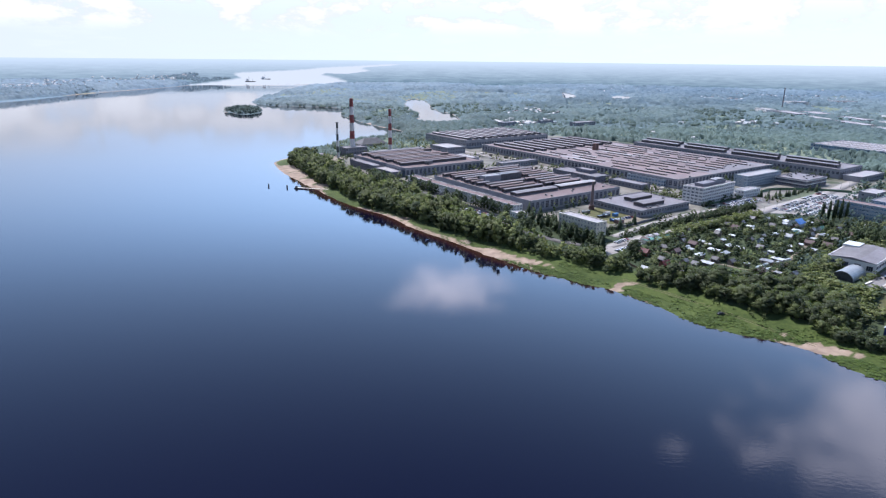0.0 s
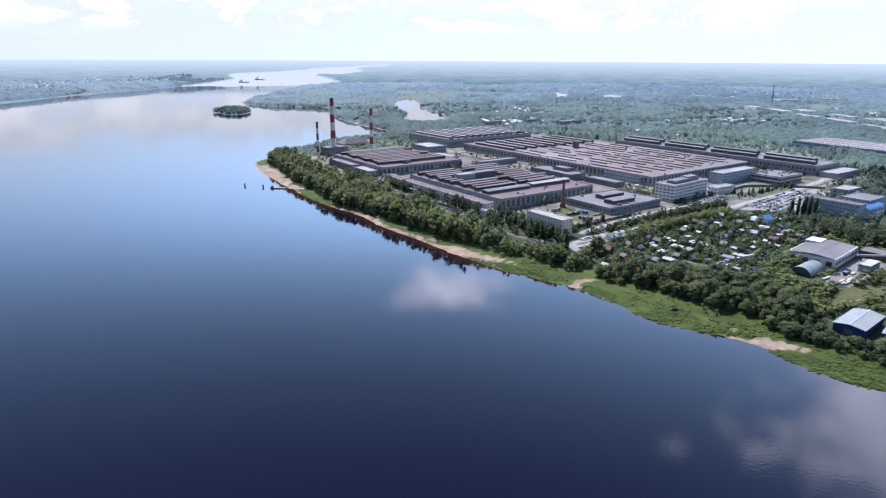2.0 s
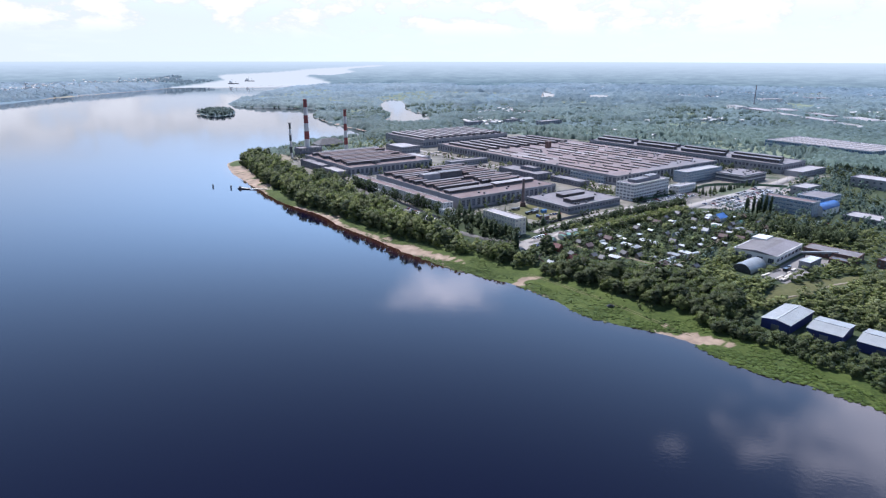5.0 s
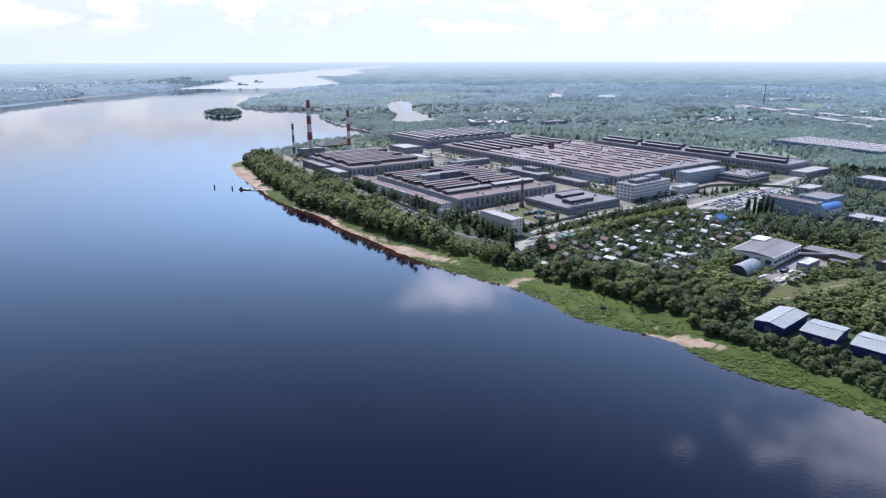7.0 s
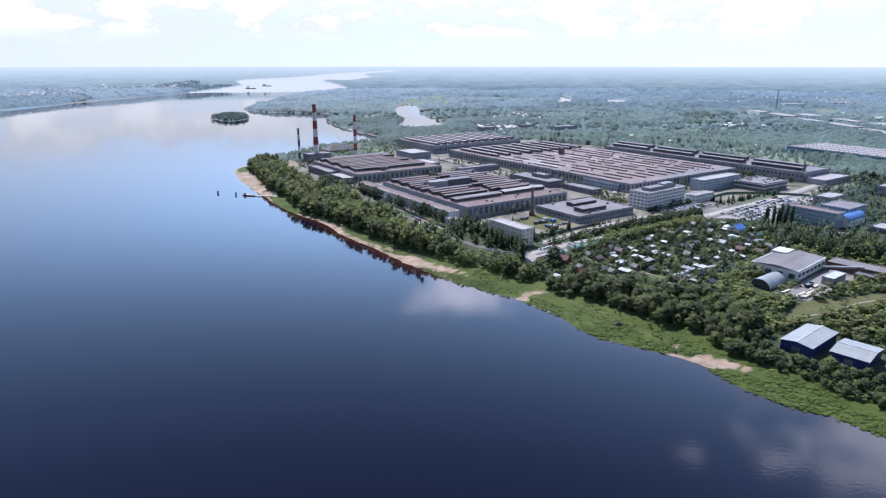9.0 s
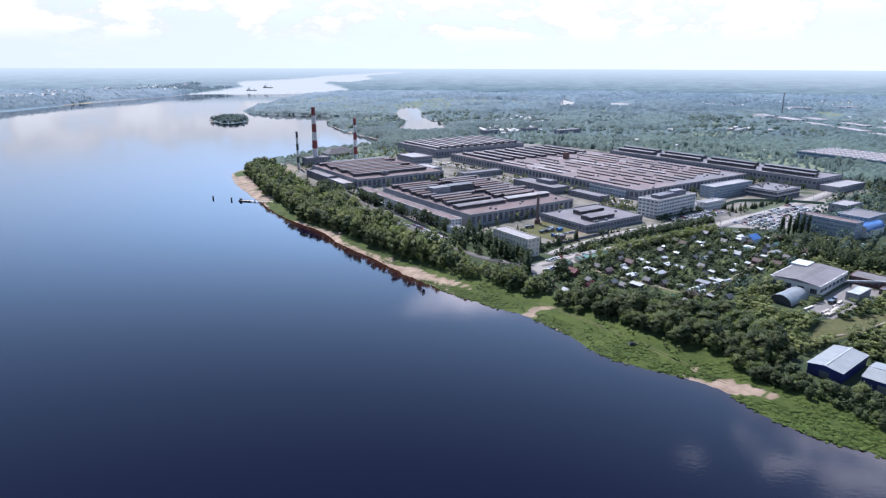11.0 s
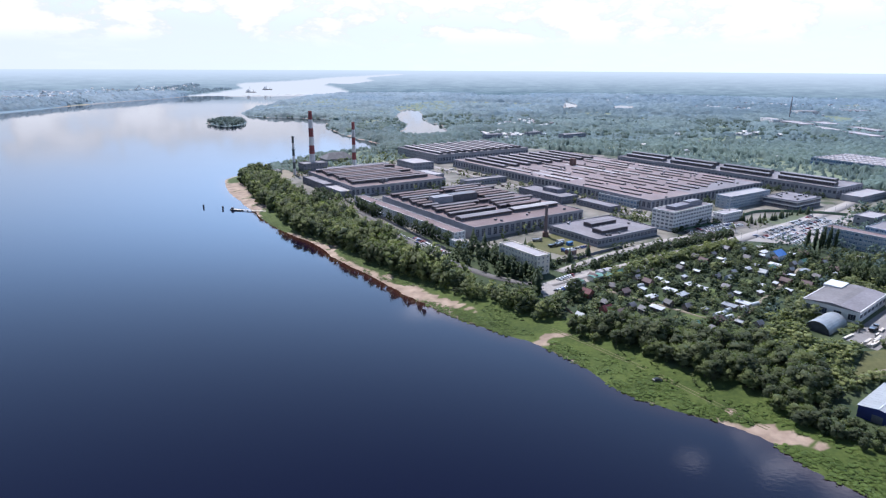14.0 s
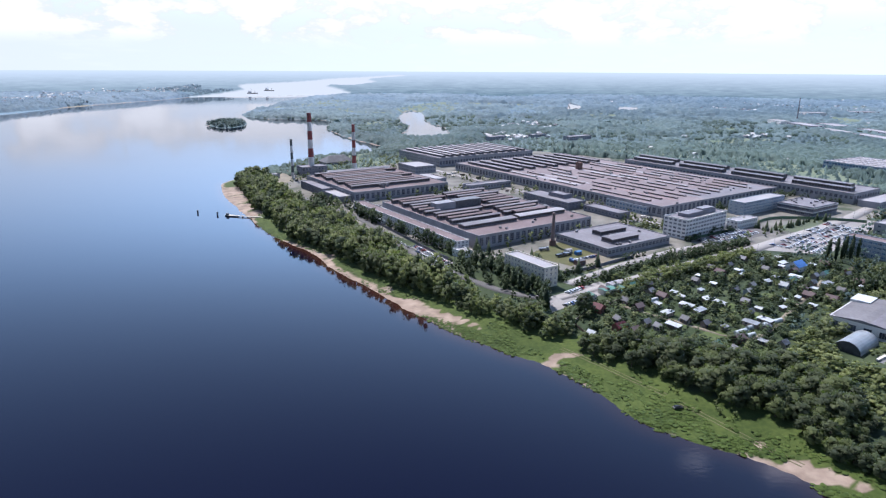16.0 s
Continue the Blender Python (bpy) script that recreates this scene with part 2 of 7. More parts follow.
def glass(name, tint, rough=0.12):
    m = bpy.data.materials.new(name)
    m.use_nodes = True
    b = m.node_tree.nodes["Principled BSDF"]
    b.inputs["Base Color"].default_value = (*tint, 1)
    b.inputs["Roughness"].default_value = rough
    b.inputs["Specular IOR Level"].default_value = 0.6
    info = m.node_tree.nodes.new("ShaderNodeObjectInfo")
    hsv = m.node_tree.nodes.new("ShaderNodeHueSaturation")
    hsv.inputs["Color"].default_value = (*tint, 1)
    rng = m.node_tree.nodes.new("ShaderNodeMapRange")
    rng.inputs[3].default_value, rng.inputs[4].default_value = 0.6, 1.5
    m.node_tree.links.new(info.outputs["Random"], rng.inputs[0])
    m.node_tree.links.new(rng.outputs[0], hsv.inputs["Value"])
    m.node_tree.links.new(hsv.outputs[0], b.inputs["Base Color"])
    return m


GLASS = glass("window_glass", (0.06, 0.07, 0.10))
GLASS_BLUE = glass("window_glass_blue", (0.07, 0.14, 0.24))
CAR_GLASS = glass("car_glass", (0.012, 0.013, 0.015), 0.35)
GLASS_GRIMY = glass("lantern_glass", (0.022, 0.020, 0.024), 0.45)
CAR_PAINTS = [material("car_paint_" + name, tuple(c * 0.85 for c in rgb), rgb, 0.5, 3.0, 0.3, 0.0, 0.0, "", 0.0, 0.5)
              for name, rgb in (("white", (0.75, 0.76, 0.78)), ("silver", (0.45, 0.46, 0.48)), ("black", (0.02, 0.02, 0.025)),
                                ("blue", (0.05, 0.10, 0.28)), ("red", (0.32, 0.04, 0.04)), ("grey", (0.16, 0.16, 0.17)))]


# ---- mesh helpers ----
class Build:
    """Collects vertices and faces of one mesh."""

    def __init__(self):
        self.v, self.f, self.m = [], [], []

    def face(self, points, slot=0):
        k = len(self.v)
        self.v.extend(points)
        self.f.append(tuple(range(k, k + len(points))))
        self.m.append(slot)

    def solid(self, base, top, slot=0, cap=None, floor=True):
        """Base and top rings of equal length, counter-clockwise from above."""
        n, k = len(base), len(self.v)
        self.v.extend(base)
        self.v.extend(top)
        for i in range(n):
            j = (i + 1) % n
            self.f.append((k + i, k + j, k + n + j, k + n + i))
            self.m.append(slot)
        self.f.append(tuple(range(k + n, k + 2 * n)))
        self.m.append(slot if cap is None else cap)
        if floor:
            self.f.append(tuple(reversed(range(k, k + n))))
            self.m.append(slot)

    def box(self, x0, x1, y0, y1, z0, z1, slot=0, cap=None):
        self.solid([(x0, y0, z0), (x1, y0, z0), (x1, y1, z0), (x0, y1, z0)],
                   [(x0, y0, z1), (x1, y0, z1), (x1, y1, z1), (x0, y1, z1)], slot, cap)

    def tube(self, x, y, z0, z1, r0, r1, sides=12, slot=0, cap=None):
        ring = [(math.cos(2 * math.pi * i / sides), math.sin(2 * math.pi * i / sides)) for i in range(sides)]
        self.solid([(x + r0 * c, y + r0 * s, z0) for c, s in ring], [(x + r1 * c, y + r1 * s, z1) for c, s in ring], slot, cap)

    def mesh(self, name, *materials):
        me = bpy.data.meshes.new(name)
        seen, back, kept = {}, [], []
        for p in self.v:
            key = (round(p[0], 4), round(p[1], 4), round(p[2], 4))
            if key not in seen:
                seen[key] = len(kept)
                kept.append(p)
            back.append(seen[key])
        me.from_pydata(kept, [], [tuple(back[i] for i in f) for f in self.f])
        for mat in materials:
            me.materials.append(mat)
        if len(materials) > 1:
            me.polygons.foreach_set("material_index", self.m)
        me.update()
        return me


def array_mesh(name, verts, faces, mat, smooth=False, normals=None):
    """A mesh of triangles or quads from arrays."""
    me = bpy.data.meshes.new(name)
    faces = np.asarray(faces, dtype=np.int32)
    k = faces.shape[1]
    me.vertices.add(len(verts))
    me.vertices.foreach_set("co", np.asarray(verts, dtype=np.float32).ravel())
    me.loops.add(faces.size)
    me.loops.foreach_set("vertex_index", faces.ravel())
    me.polygons.add(len(faces))
    me.polygons.foreach_set("loop_start", np.arange(0, faces.size, k, dtype=np.int32))
    if smooth or normals is not None:
        me.polygons.foreach_set("use_smooth", np.ones(len(faces), dtype=bool))
    me.materials.append(mat)
    me.update(calc_edges=True)
    if normals is not None:
        me.normals_split_custom_set_from_vertices(normals.tolist())
    return me


def part(name, me, parent, label="", at=(0, 0, 0), turn=0.0):
    ob = new(name, me)
    ob.parent = parent
    ob.location = at
    ob.rotation_euler = (0, 0, turn)
    return tagged(ob, label) if label else ob


def thing(name, label, category, m=None, group="", kind="", data=None):
    ob = new(name, data)
    if m is not None:
        ob.matrix_basis = m
    return tagged(ob, label, category, group, kind)


# ---- the plan: shores ----
CX, CY, R_FLAT, R_EDGE, RISE = 30.0, 50.0, 3200.0, 4850.0, 109.0


def base_height(x, y):
    """Level near by; far off the land and the river lift softly to the horizon."""
    d = np.hypot(np.asarray(x, float) - CX, np.asarray(y, float) - CY)
    return RISE * (np.clip(d - R_FLAT, 0, None) / (R_EDGE - R_FLAT)) ** 1.5


NEAR_SHORE = [(-347, 874), (-352, 830), (-326, 778), (-303, 742), (-276, 708), (-253, 677), (-240, 664), (-203, 615), (-172, 584),
              (-150, 566), (-129, 545), (-103, 513), (-73, 485), (-46, 456), (-29, 440), (-6, 419), (10, 408), (26, 397),
              (43, 387), (65, 366), (79, 345), (92, 333), (108, 327), (122, 320), (135, 310), (141, 296), (153, 284)]
NEAR_SHORE_ON = [(164, 276.5), (174, 272), (185, 262), (195, 254), (240, 205), (300, 130), (390, -20), (560, -330), (900, -900), (1500, -2600)]
LEFT_BANK = [(-1400, -2600), (-1500, 0), (-1530, 1000), (-1550, 1500), (-1558, 1798), (-1576, 1952), (-1602, 2164), (-1609, 2389), (-1594, 2668), (-1593, 2993),
             (-1561, 3339), (-1575, 3442), (-1700, 3641), (-1684, 3740), (-1487, 3951), (-1326, 4234), (-1144, 4407), (-985, 4580)]
POINT_SHORE = [(-900, 4580), (-961, 4459), (-1100, 4292), (-1010, 4113), (-1042, 4031), (-1086, 3890), (-1208, 3880), (-1227, 3791),
               (-1103, 3651), (-952, 3367), (-1001, 3151), (-1013, 2874), (-984, 2547), (-926, 2164), (-886, 1978)]
BAY = [(-838, 1891), (-719, 1800), (-689, 1820), (-606, 1791), (-526, 1770), (-470, 1564), (-415, 1463), (-347, 1358), (-277, 1272), (-255, 1240),
       (-249, 1206), (-266, 1155), (-292, 1112), (-317, 1073), (-334, 1018), (-340, 949)]
POND = [(-358, 1853), (-413, 2210), (-348, 2140), (-264, 1777), (-200, 1654), (-153, 1422), (-173, 1363), (-219, 1364), (-252, 1437), (-270, 1564), (-298, 1716), (-327, 1763)]
POND_FAR = [[(152, 2912), (169, 2824), (180, 2545), (132, 2431)], [(300, 2440), (313, 2563), (390, 2672), (365, 2466)]]
ISLAND = [(-795, 1597), (-735, 1531), (-690, 1511), (-681, 1577), (-700, 1644), (-761, 1708), (-804, 1669)]


def softened(points, step, wander, seed, closed=False):
    """A smooth line through the points, with a small natural wander."""
    rng = np.random.default_rng(seed)
    p = np.array(points, float)
    out = []
    n = len(p)
    for i in range(n if closed else n - 1):
        a, b, c, d = (p[(i + k) % n] if closed else p[min(max(i + k, 0), n - 1)] for k in (-1, 0, 1, 2))
        count = max(2, int(np.hypot(*(c - b)) / step))
        for k in range(count):
            t = k / count
            q = 0.5 * ((2 * b) + (c - a) * t + (2 * a - 5 * b + 4 * c - d) * t * t + (3 * b - a - 3 * c + d) * t ** 3)
            out.append(q + rng.normal(0, wander, 2))
    if not closed:
        out.append(p[-1])
    return np.array(out)


RIVER = np.vstack([softened(LEFT_BANK, 60, 4, 1), softened(POINT_SHORE, 60, 5, 2), softened(BAY, 25, 2, 3),
                   softened(NEAR_SHORE, 6, 0.5, 4), softened(NEAR_SHORE_ON, 10, 0.6, 5)])
WATERS = [RIVER, softened(POND, 25, 3, 6, True), *[softened(p, 30, 4, 7, True) for p in POND_FAR]]
ISLES = [softened(ISLAND, 12, 2, 8, True)]


def inside(poly, x, y):
    poly = np.asarray(poly, float)
    result = np.zeros(len(x), bool)
    x0, y0 = poly[:, 0], poly[:, 1]
    x1, y1 = np.roll(x0, -1), np.roll(y0, -1)
    for ax, ay, bx, by in zip(x0, y0, x1, y1):
        if ay != by:
            cross = ((ay > y) != (by > y)) & (x < (bx - ax) * (y - ay) / (by - ay) + ax)
            result ^= cross
    return result


def line_distance(poly, x, y):
    poly = np.asarray(poly, float)
    nxt = np.roll(poly, -1, 0)
    best = np.full(len(x), 1e9)
    for (ax, ay), (bx, by) in zip(poly, nxt):
        dx, dy = bx - ax, by - ay
        t = np.clip(((x - ax) * dx + (y - ay) * dy) / (dx * dx + dy * dy + 1e-9), 0, 1)
        best = np.minimum(best, (x - ax - t * dx) ** 2 + (y - ay - t * dy) ** 2)
    return np.sqrt(best)


def inland_exact(x, y):
    """Metres from the nearest water's edge: above nought on land, below it in the water."""
    x, y = np.asarray(x, float), np.asarray(y, float)
    wet = np.zeros(len(x), bool)
    dist = np.full(len(x), 1e9)
    for poly in WATERS:
        wet |= inside(poly, x, y)
        dist = np.minimum(dist, line_distance(poly, x, y))
    for poly in ISLES:
        wet &= ~inside(poly, x, y)
        dist = np.minimum(dist, line_distance(poly, x, y))
    return np.where(wet, -dist, dist)


def inland(x, y):
    """inland_exact, read off the ground's own grid."""
    x, y = np.asarray(x, float), np.asarray(y, float)
    i, j = np.clip(np.searchsorted(gx, x) - 1, 0, len(gx) - 2), np.clip(np.searchsorted(gy, y) - 1, 0, len(gy) - 2)
    a, b = np.clip((x - gx[i]) / (gx[i + 1] - gx[i]), 0, 1), np.clip((y - gy[j]) / (gy[j + 1] - gy[j]), 0, 1)
    g = GS_GRID
    return g[j, i] * (1 - a) * (1 - b) + g[j, i + 1] * a * (1 - b) + g[j + 1, i] * (1 - a) * b + g[j + 1, i + 1] * a * b


LATTICE = np.random.default_rng(77).random((256, 256))


def drift(x, y, size):
    """Smooth noise from 0 to 1 with patches of the given size in metres."""
    u, v = np.asarray(x, float) / size + 100.3, np.asarray(y, float) / size + 57.7
    i, j = np.floor(u).astype(int), np.floor(v).astype(int)
    a, b = u - i, v - j
    a, b = a * a * (3 - 2 * a), b * b * (3 - 2 * b)
    g = lambda p, q: LATTICE[p % 256, q % 256]
    return g(i, j) * (1 - a) * (1 - b) + g(i + 1, j) * a * (1 - b) + g(i, j + 1) * (1 - a) * b + g(i + 1, j + 1) * a * b


def land_height(x, y, s=None):
    """The ground's height over the sea of metres s inland."""
    x, y = np.asarray(x, float), np.asarray(y, float)
    s = inland(x, y) if s is None else s
    low = np.interp(s, [-60, -10, 0, 6, 14, 34, 160], [-6, -1.6, 0, 0.55, 1.5, 4.2, 6.4])
    bluff = np.interp(s, [-60, -10, 0, 10, 70, 400], [-6, -1.6, 0, 2, 16, 24])
    # the boat sheds stand on a low shelf behind the shore
    k = np.clip(((x - 182) * 58 - (y - 338) * 42) / (58.0 ** 2 + 42.0 ** 2), 0, 1)
    shelf = np.clip(1.7 - np.hypot(x - 182 - 58 * k, y - 338 + 42 * k) / 30, 0, 1)
    low = low + (np.minimum(low, 2.2) - low) * shelf
    west = np.clip((-1330 - x) / 60, 0, 1)
    h = low * (1 - west) + bluff * west
    far = np.clip((np.hypot(x - CX, y - CY) - 900) / 500, 0, 1)
    bumps = (drift(x, y, 23) - 0.5) * np.clip(s / 20, 0, 1) * np.clip(1 - s / 60, 0.05, 1) * (1 - 0.8 * shelf)
    return h + bumps + far * np.clip(s / 100, 0, 1) * (drift(x, y, 300) - 0.5) * 5 + base_height(x, y)


def ground_at(x, y):
    return float(land_height([x], [y])[0])


def spaced(lo, hi, fine_lo, fine_hi, step, grow):
    mid = list(np.arange(fine_lo, fine_hi + 0.1, step))
    up_side, s = [], step
    p = mid[-1]
    while p < hi:
        s *= grow
        p += s
        up_side.append(p)
    down_side, s, p = [], step, mid[0]
    while p > lo:
        s *= grow
        p -= s
        down_side.append(p)
    return np.array(down_side[::-1] + mid + up_side)


gx, gy = spaced(-3500, 3500, -370, 300, 4.5, 1.06), spaced(-2500, 3500, 235, 860, 4.5, 1.05)
GX, GY = np.meshgrid(gx, gy)
flat_x, flat_y = GX.ravel(), GY.ravel()
GS = inland_exact(flat_x, flat_y)
GS_GRID = GS.reshape(GX.shape)

idx = np.arange(len(flat_x)).reshape(GX.shape)
quads = np.stack([idx[:-1, :-1], idx[:-1, 1:], idx[1:, 1:], idx[1:, :-1]], -1).reshape(-1, 4)
near_quads = np.hypot(flat_x - CX, flat_y - CY)[quads].min(1) < 3330


def with_value(me, name, values):
    layer = me.attributes.new(name, "FLOAT", "POINT")
    layer.data.foreach_set("value", np.asarray(values, dtype=np.float32))


def compact(verts, faces, *extras):
    used = np.unique(faces)
    back = np.full(len(verts), -1)
    back[used] = np.arange(len(used))
    return verts[used], back[faces], [e[used] for e in extras]


# ---- ground ----
def ground_material():
    m = material("ground_cover", (0.036, 0.058, 0.011), (0.079, 0.106, 0.023), 0.05, 0.5, 0.95, 0.0, 0.8, "", 0.06, 0.2, (0.38, 0.62))
    n, l = m.node_tree.nodes, m.node_tree.links
    b = n["Principled BSDF"]
    grass = b.inputs["Base Color"].links[0].from_socket
    broad = n["Noise Texture"].outputs["Fac"]

    def blend(color_in, attr, tone_a, tone_b, scale):
        a = n.new("ShaderNodeAttribute")
        a.attribute_name = attr
        tex = n.new("ShaderNodeTexNoise")
        tex.inputs["Scale"].default_value, tex.inputs["Detail"].default_value = scale, 5.0
        where = n.new("ShaderNodeTexCoord")
        l.new(where.outputs["Object"], tex.inputs["Vector"])
        ramp = n.new("ShaderNodeValToRGB")
        ramp.color_ramp.elements[0].color, ramp.color_ramp.elements[1].color = (*tone_a, 1), (*tone_b, 1)
        ramp.color_ramp.elements[0].position, ramp.color_ramp.elements[1].position = 0.35, 0.68
        l.new(tex.outputs["Fac"], ramp.inputs[0])
        rag = n.new("ShaderNodeMath")
        rag.operation = "MULTIPLY_ADD"
        l.new(tex.outputs["Fac"], rag.inputs[0])
        rag.inputs[1].default_value = 0.9
        less = n.new("ShaderNodeMath")
        less.operation = "SUBTRACT"
        l.new(a.outputs["Fac"], less.inputs[0])
        less.inputs[1].default_value = 0.45
        l.new(less.outputs[0], rag.inputs[2])
        edge = n.new("ShaderNodeMapRange")
        edge.interpolation_type = "SMOOTHSTEP"
        edge.inputs[1].default_value, edge.inputs[2].default_value = 0.35, 0.65
        l.new(rag.outputs[0], edge.inputs[0])
        mix = n.new("ShaderNodeMix")
        mix.data_type = "RGBA"
        l.new(edge.outputs[0], mix.inputs[0])
        l.new(color_in, mix.inputs[6])
        l.new(ramp.outputs[0], mix.inputs[7])
        return mix.outputs[2]

    c = blend(grass, "soil", (0.026, 0.042, 0.018), (0.062, 0.080, 0.032), 0.06)
    # distance haze painted into the ground: bluer tones by plain, then by reach
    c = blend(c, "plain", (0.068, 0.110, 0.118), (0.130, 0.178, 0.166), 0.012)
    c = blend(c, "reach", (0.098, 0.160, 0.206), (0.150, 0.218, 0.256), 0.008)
    c = blend(c, "field", (0.11, 0.15, 0.095), (0.19, 0.22, 0.135), 0.01)
    c = blend(c, "sand", (0.225, 0.168, 0.130), (0.39, 0.305, 0.240), 0.12)
    c = blend(c, "yard", (0.12, 0.115, 0.095), (0.24, 0.22, 0.19), 0.05)
    l.new(c, b.inputs["Base Color"])
    return m


def spot(x, y, cx, cy, r):
    return np.clip(1.6 - np.hypot(x - cx, y - cy) / r, 0, 1)


wide_sand = np.where((flat_y < 640) & (flat_x > -175), np.interp(flat_x, [-175, -150, -40, -20, -12], [5.0, 7.0, 7.5, 5.0, 4.2]), 4.2)
sand = np.clip(1.25 - GS / wide_sand, 0, 1)
grassy = np.maximum.reduce([spot(flat_x, flat_y, *c) for c in ((35, 398, 26), (80, 352, 20), (105, 334, 14), (-195, 622, 22), (-176, 598, 14),
                                                               (140, 303, 6), (149, 295, 9), (160, 285, 10), (172, 276, 16), (190, 262, 18), (215, 238, 22), (260, 190, 30))])
sand = sand * (1 - 0.8 * grassy)
for sx, sy, sr, most in ((54, 387, 1.6, 0.6), (61, 382, 1.6, 0.6), (70, 372, 1.6, 0.5), (126, 331, 3.0, 0.8), (124, 329, 2.4, 0.9), (119, 333, 1.6, 0.7),
                         (-318, 775, 26, 1),
                         (-290, 735, 20, 1), (-262, 700, 16, 1), (-240, 672, 12, 1), (-60, 478, 6, 1), (-38, 456, 8, 1), (-10, 428, 6, 0.8), (-120, 543, 7, 1)):
    sand = np.maximum(sand, spot(flat_x, flat_y, sx, sy, sr) * (GS > -4) * most)
# the sandy beach widens along the water towards the sheds
BEACHES = [[(104, 325), (120, 317.5), (130, 311.5), (141, 310.5), (158, 303.5), (150, 312.5), (143, 317.5), (137.5, 322.5), (131, 319.5), (124, 320), (116, 323)],
           [(-62, 472), (-43, 456), (-24, 443), (-6, 433.5), (12, 422), (9, 427), (-6, 439), (-22, 449), (-45, 464)],
           [(42.5, 383), (44.5, 391), (47.5, 400), (56, 400.5), (64, 395.5), (54, 396.5), (49.5, 392), (47, 385)]]


def on_beach(x, y):
    """Metres inside the nearest open stretch of sand, below nought outside it."""
    return np.maximum.reduce([line_distance(p, x, y) * np.where(inside(p, x, y), 1, -1) for p in BEACHES])


sand = np.maximum(sand, np.clip(0.72 + on_beach(flat_x, flat_y) / 2.4, 0, 1) * (GS > -3))
far_out = np.hypot(flat_x - CX, flat_y - CY)
sand = np.where(far_out > 1100, np.clip(1.3 - GS / 9.0, 0, 1) * 0.6, sand)
for sx, sy, sr in ((-440, 1510, 18), (-415, 1455, 14), (-385, 1410, 12), (-350, 1362, 12), (-310, 1315, 12), (-275, 1275, 14), (-255, 1245, 12)):
    sand = np.maximum(sand, spot(flat_x, flat_y, sx, sy, sr) * (GS > -4))
soil = (0.55 + 0.4 * drift(flat_x, flat_y, 40)) * (GS > 34)
field = np.clip((drift(flat_x, flat_y, 260) - 0.62) * 6, 0, 1) * (far_out > 950)
# weights of the painted haze, growing with distance
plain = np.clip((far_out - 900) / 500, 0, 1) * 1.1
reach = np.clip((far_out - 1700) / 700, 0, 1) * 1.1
# open meadows on the plain
MEADOWS = [[(40, 1185), (60, 1245), (250, 1195), (380, 1140), (430, 1060), (480, 960), (420, 880), (330, 1000), (200, 1100)],
           [(-330, 930), (-340, 1000), (-270, 1060), (-180, 1060), (-110, 1010), (-200, 900)],
           [(120, 1480), (300, 1690), (330, 1760), (270, 1740), (110, 1530)],
           [(110, 1950), (260, 1960), (300, 2150), (120, 2150)],
           [(415, 1590), (485, 1600), (495, 1700), (430, 1710)],
           [(-480, 1640), (-420, 1600), (-330, 1660), (-340, 1760), (-460, 1740)],
           [(-950, 2150), (-700, 2350), (-560, 2560), (-640, 2700), (-780, 2500), (-960, 2350)]]


def in_meadow(x, y):
    return np.logical_or.reduce([inside(m, x, y) for m in MEADOWS])


field = np.maximum(field, in_meadow(flat_x, flat_y) * (0.55 + 0.45 * drift(flat_x, flat_y, 50)))
PLANT_AREA = [(-20, 555), (60, 520), (100, 545), (210, 615), (330, 720), (420, 800), (330, 950), (200, 1080), (40, 1180), (-130, 1060), (-230, 900), (-290, 850), (-240, 770), (-150, 650)]
yard = inside(PLANT_AREA, flat_x, flat_y) * (0.5 + 0.45 * drift(flat_x, flat_y, 45))
gz = land_height(flat_x, flat_y, GS)
verts = np.stack([flat_x, flat_y, gz], -1)
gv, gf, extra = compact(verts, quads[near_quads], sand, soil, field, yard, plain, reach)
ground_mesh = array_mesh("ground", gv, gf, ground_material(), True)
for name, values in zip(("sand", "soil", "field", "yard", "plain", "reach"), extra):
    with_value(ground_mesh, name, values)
ground = thing("ground", "river bank and plain with grass, sand and bare yards", "ground", kind="structure", data=ground_mesh)


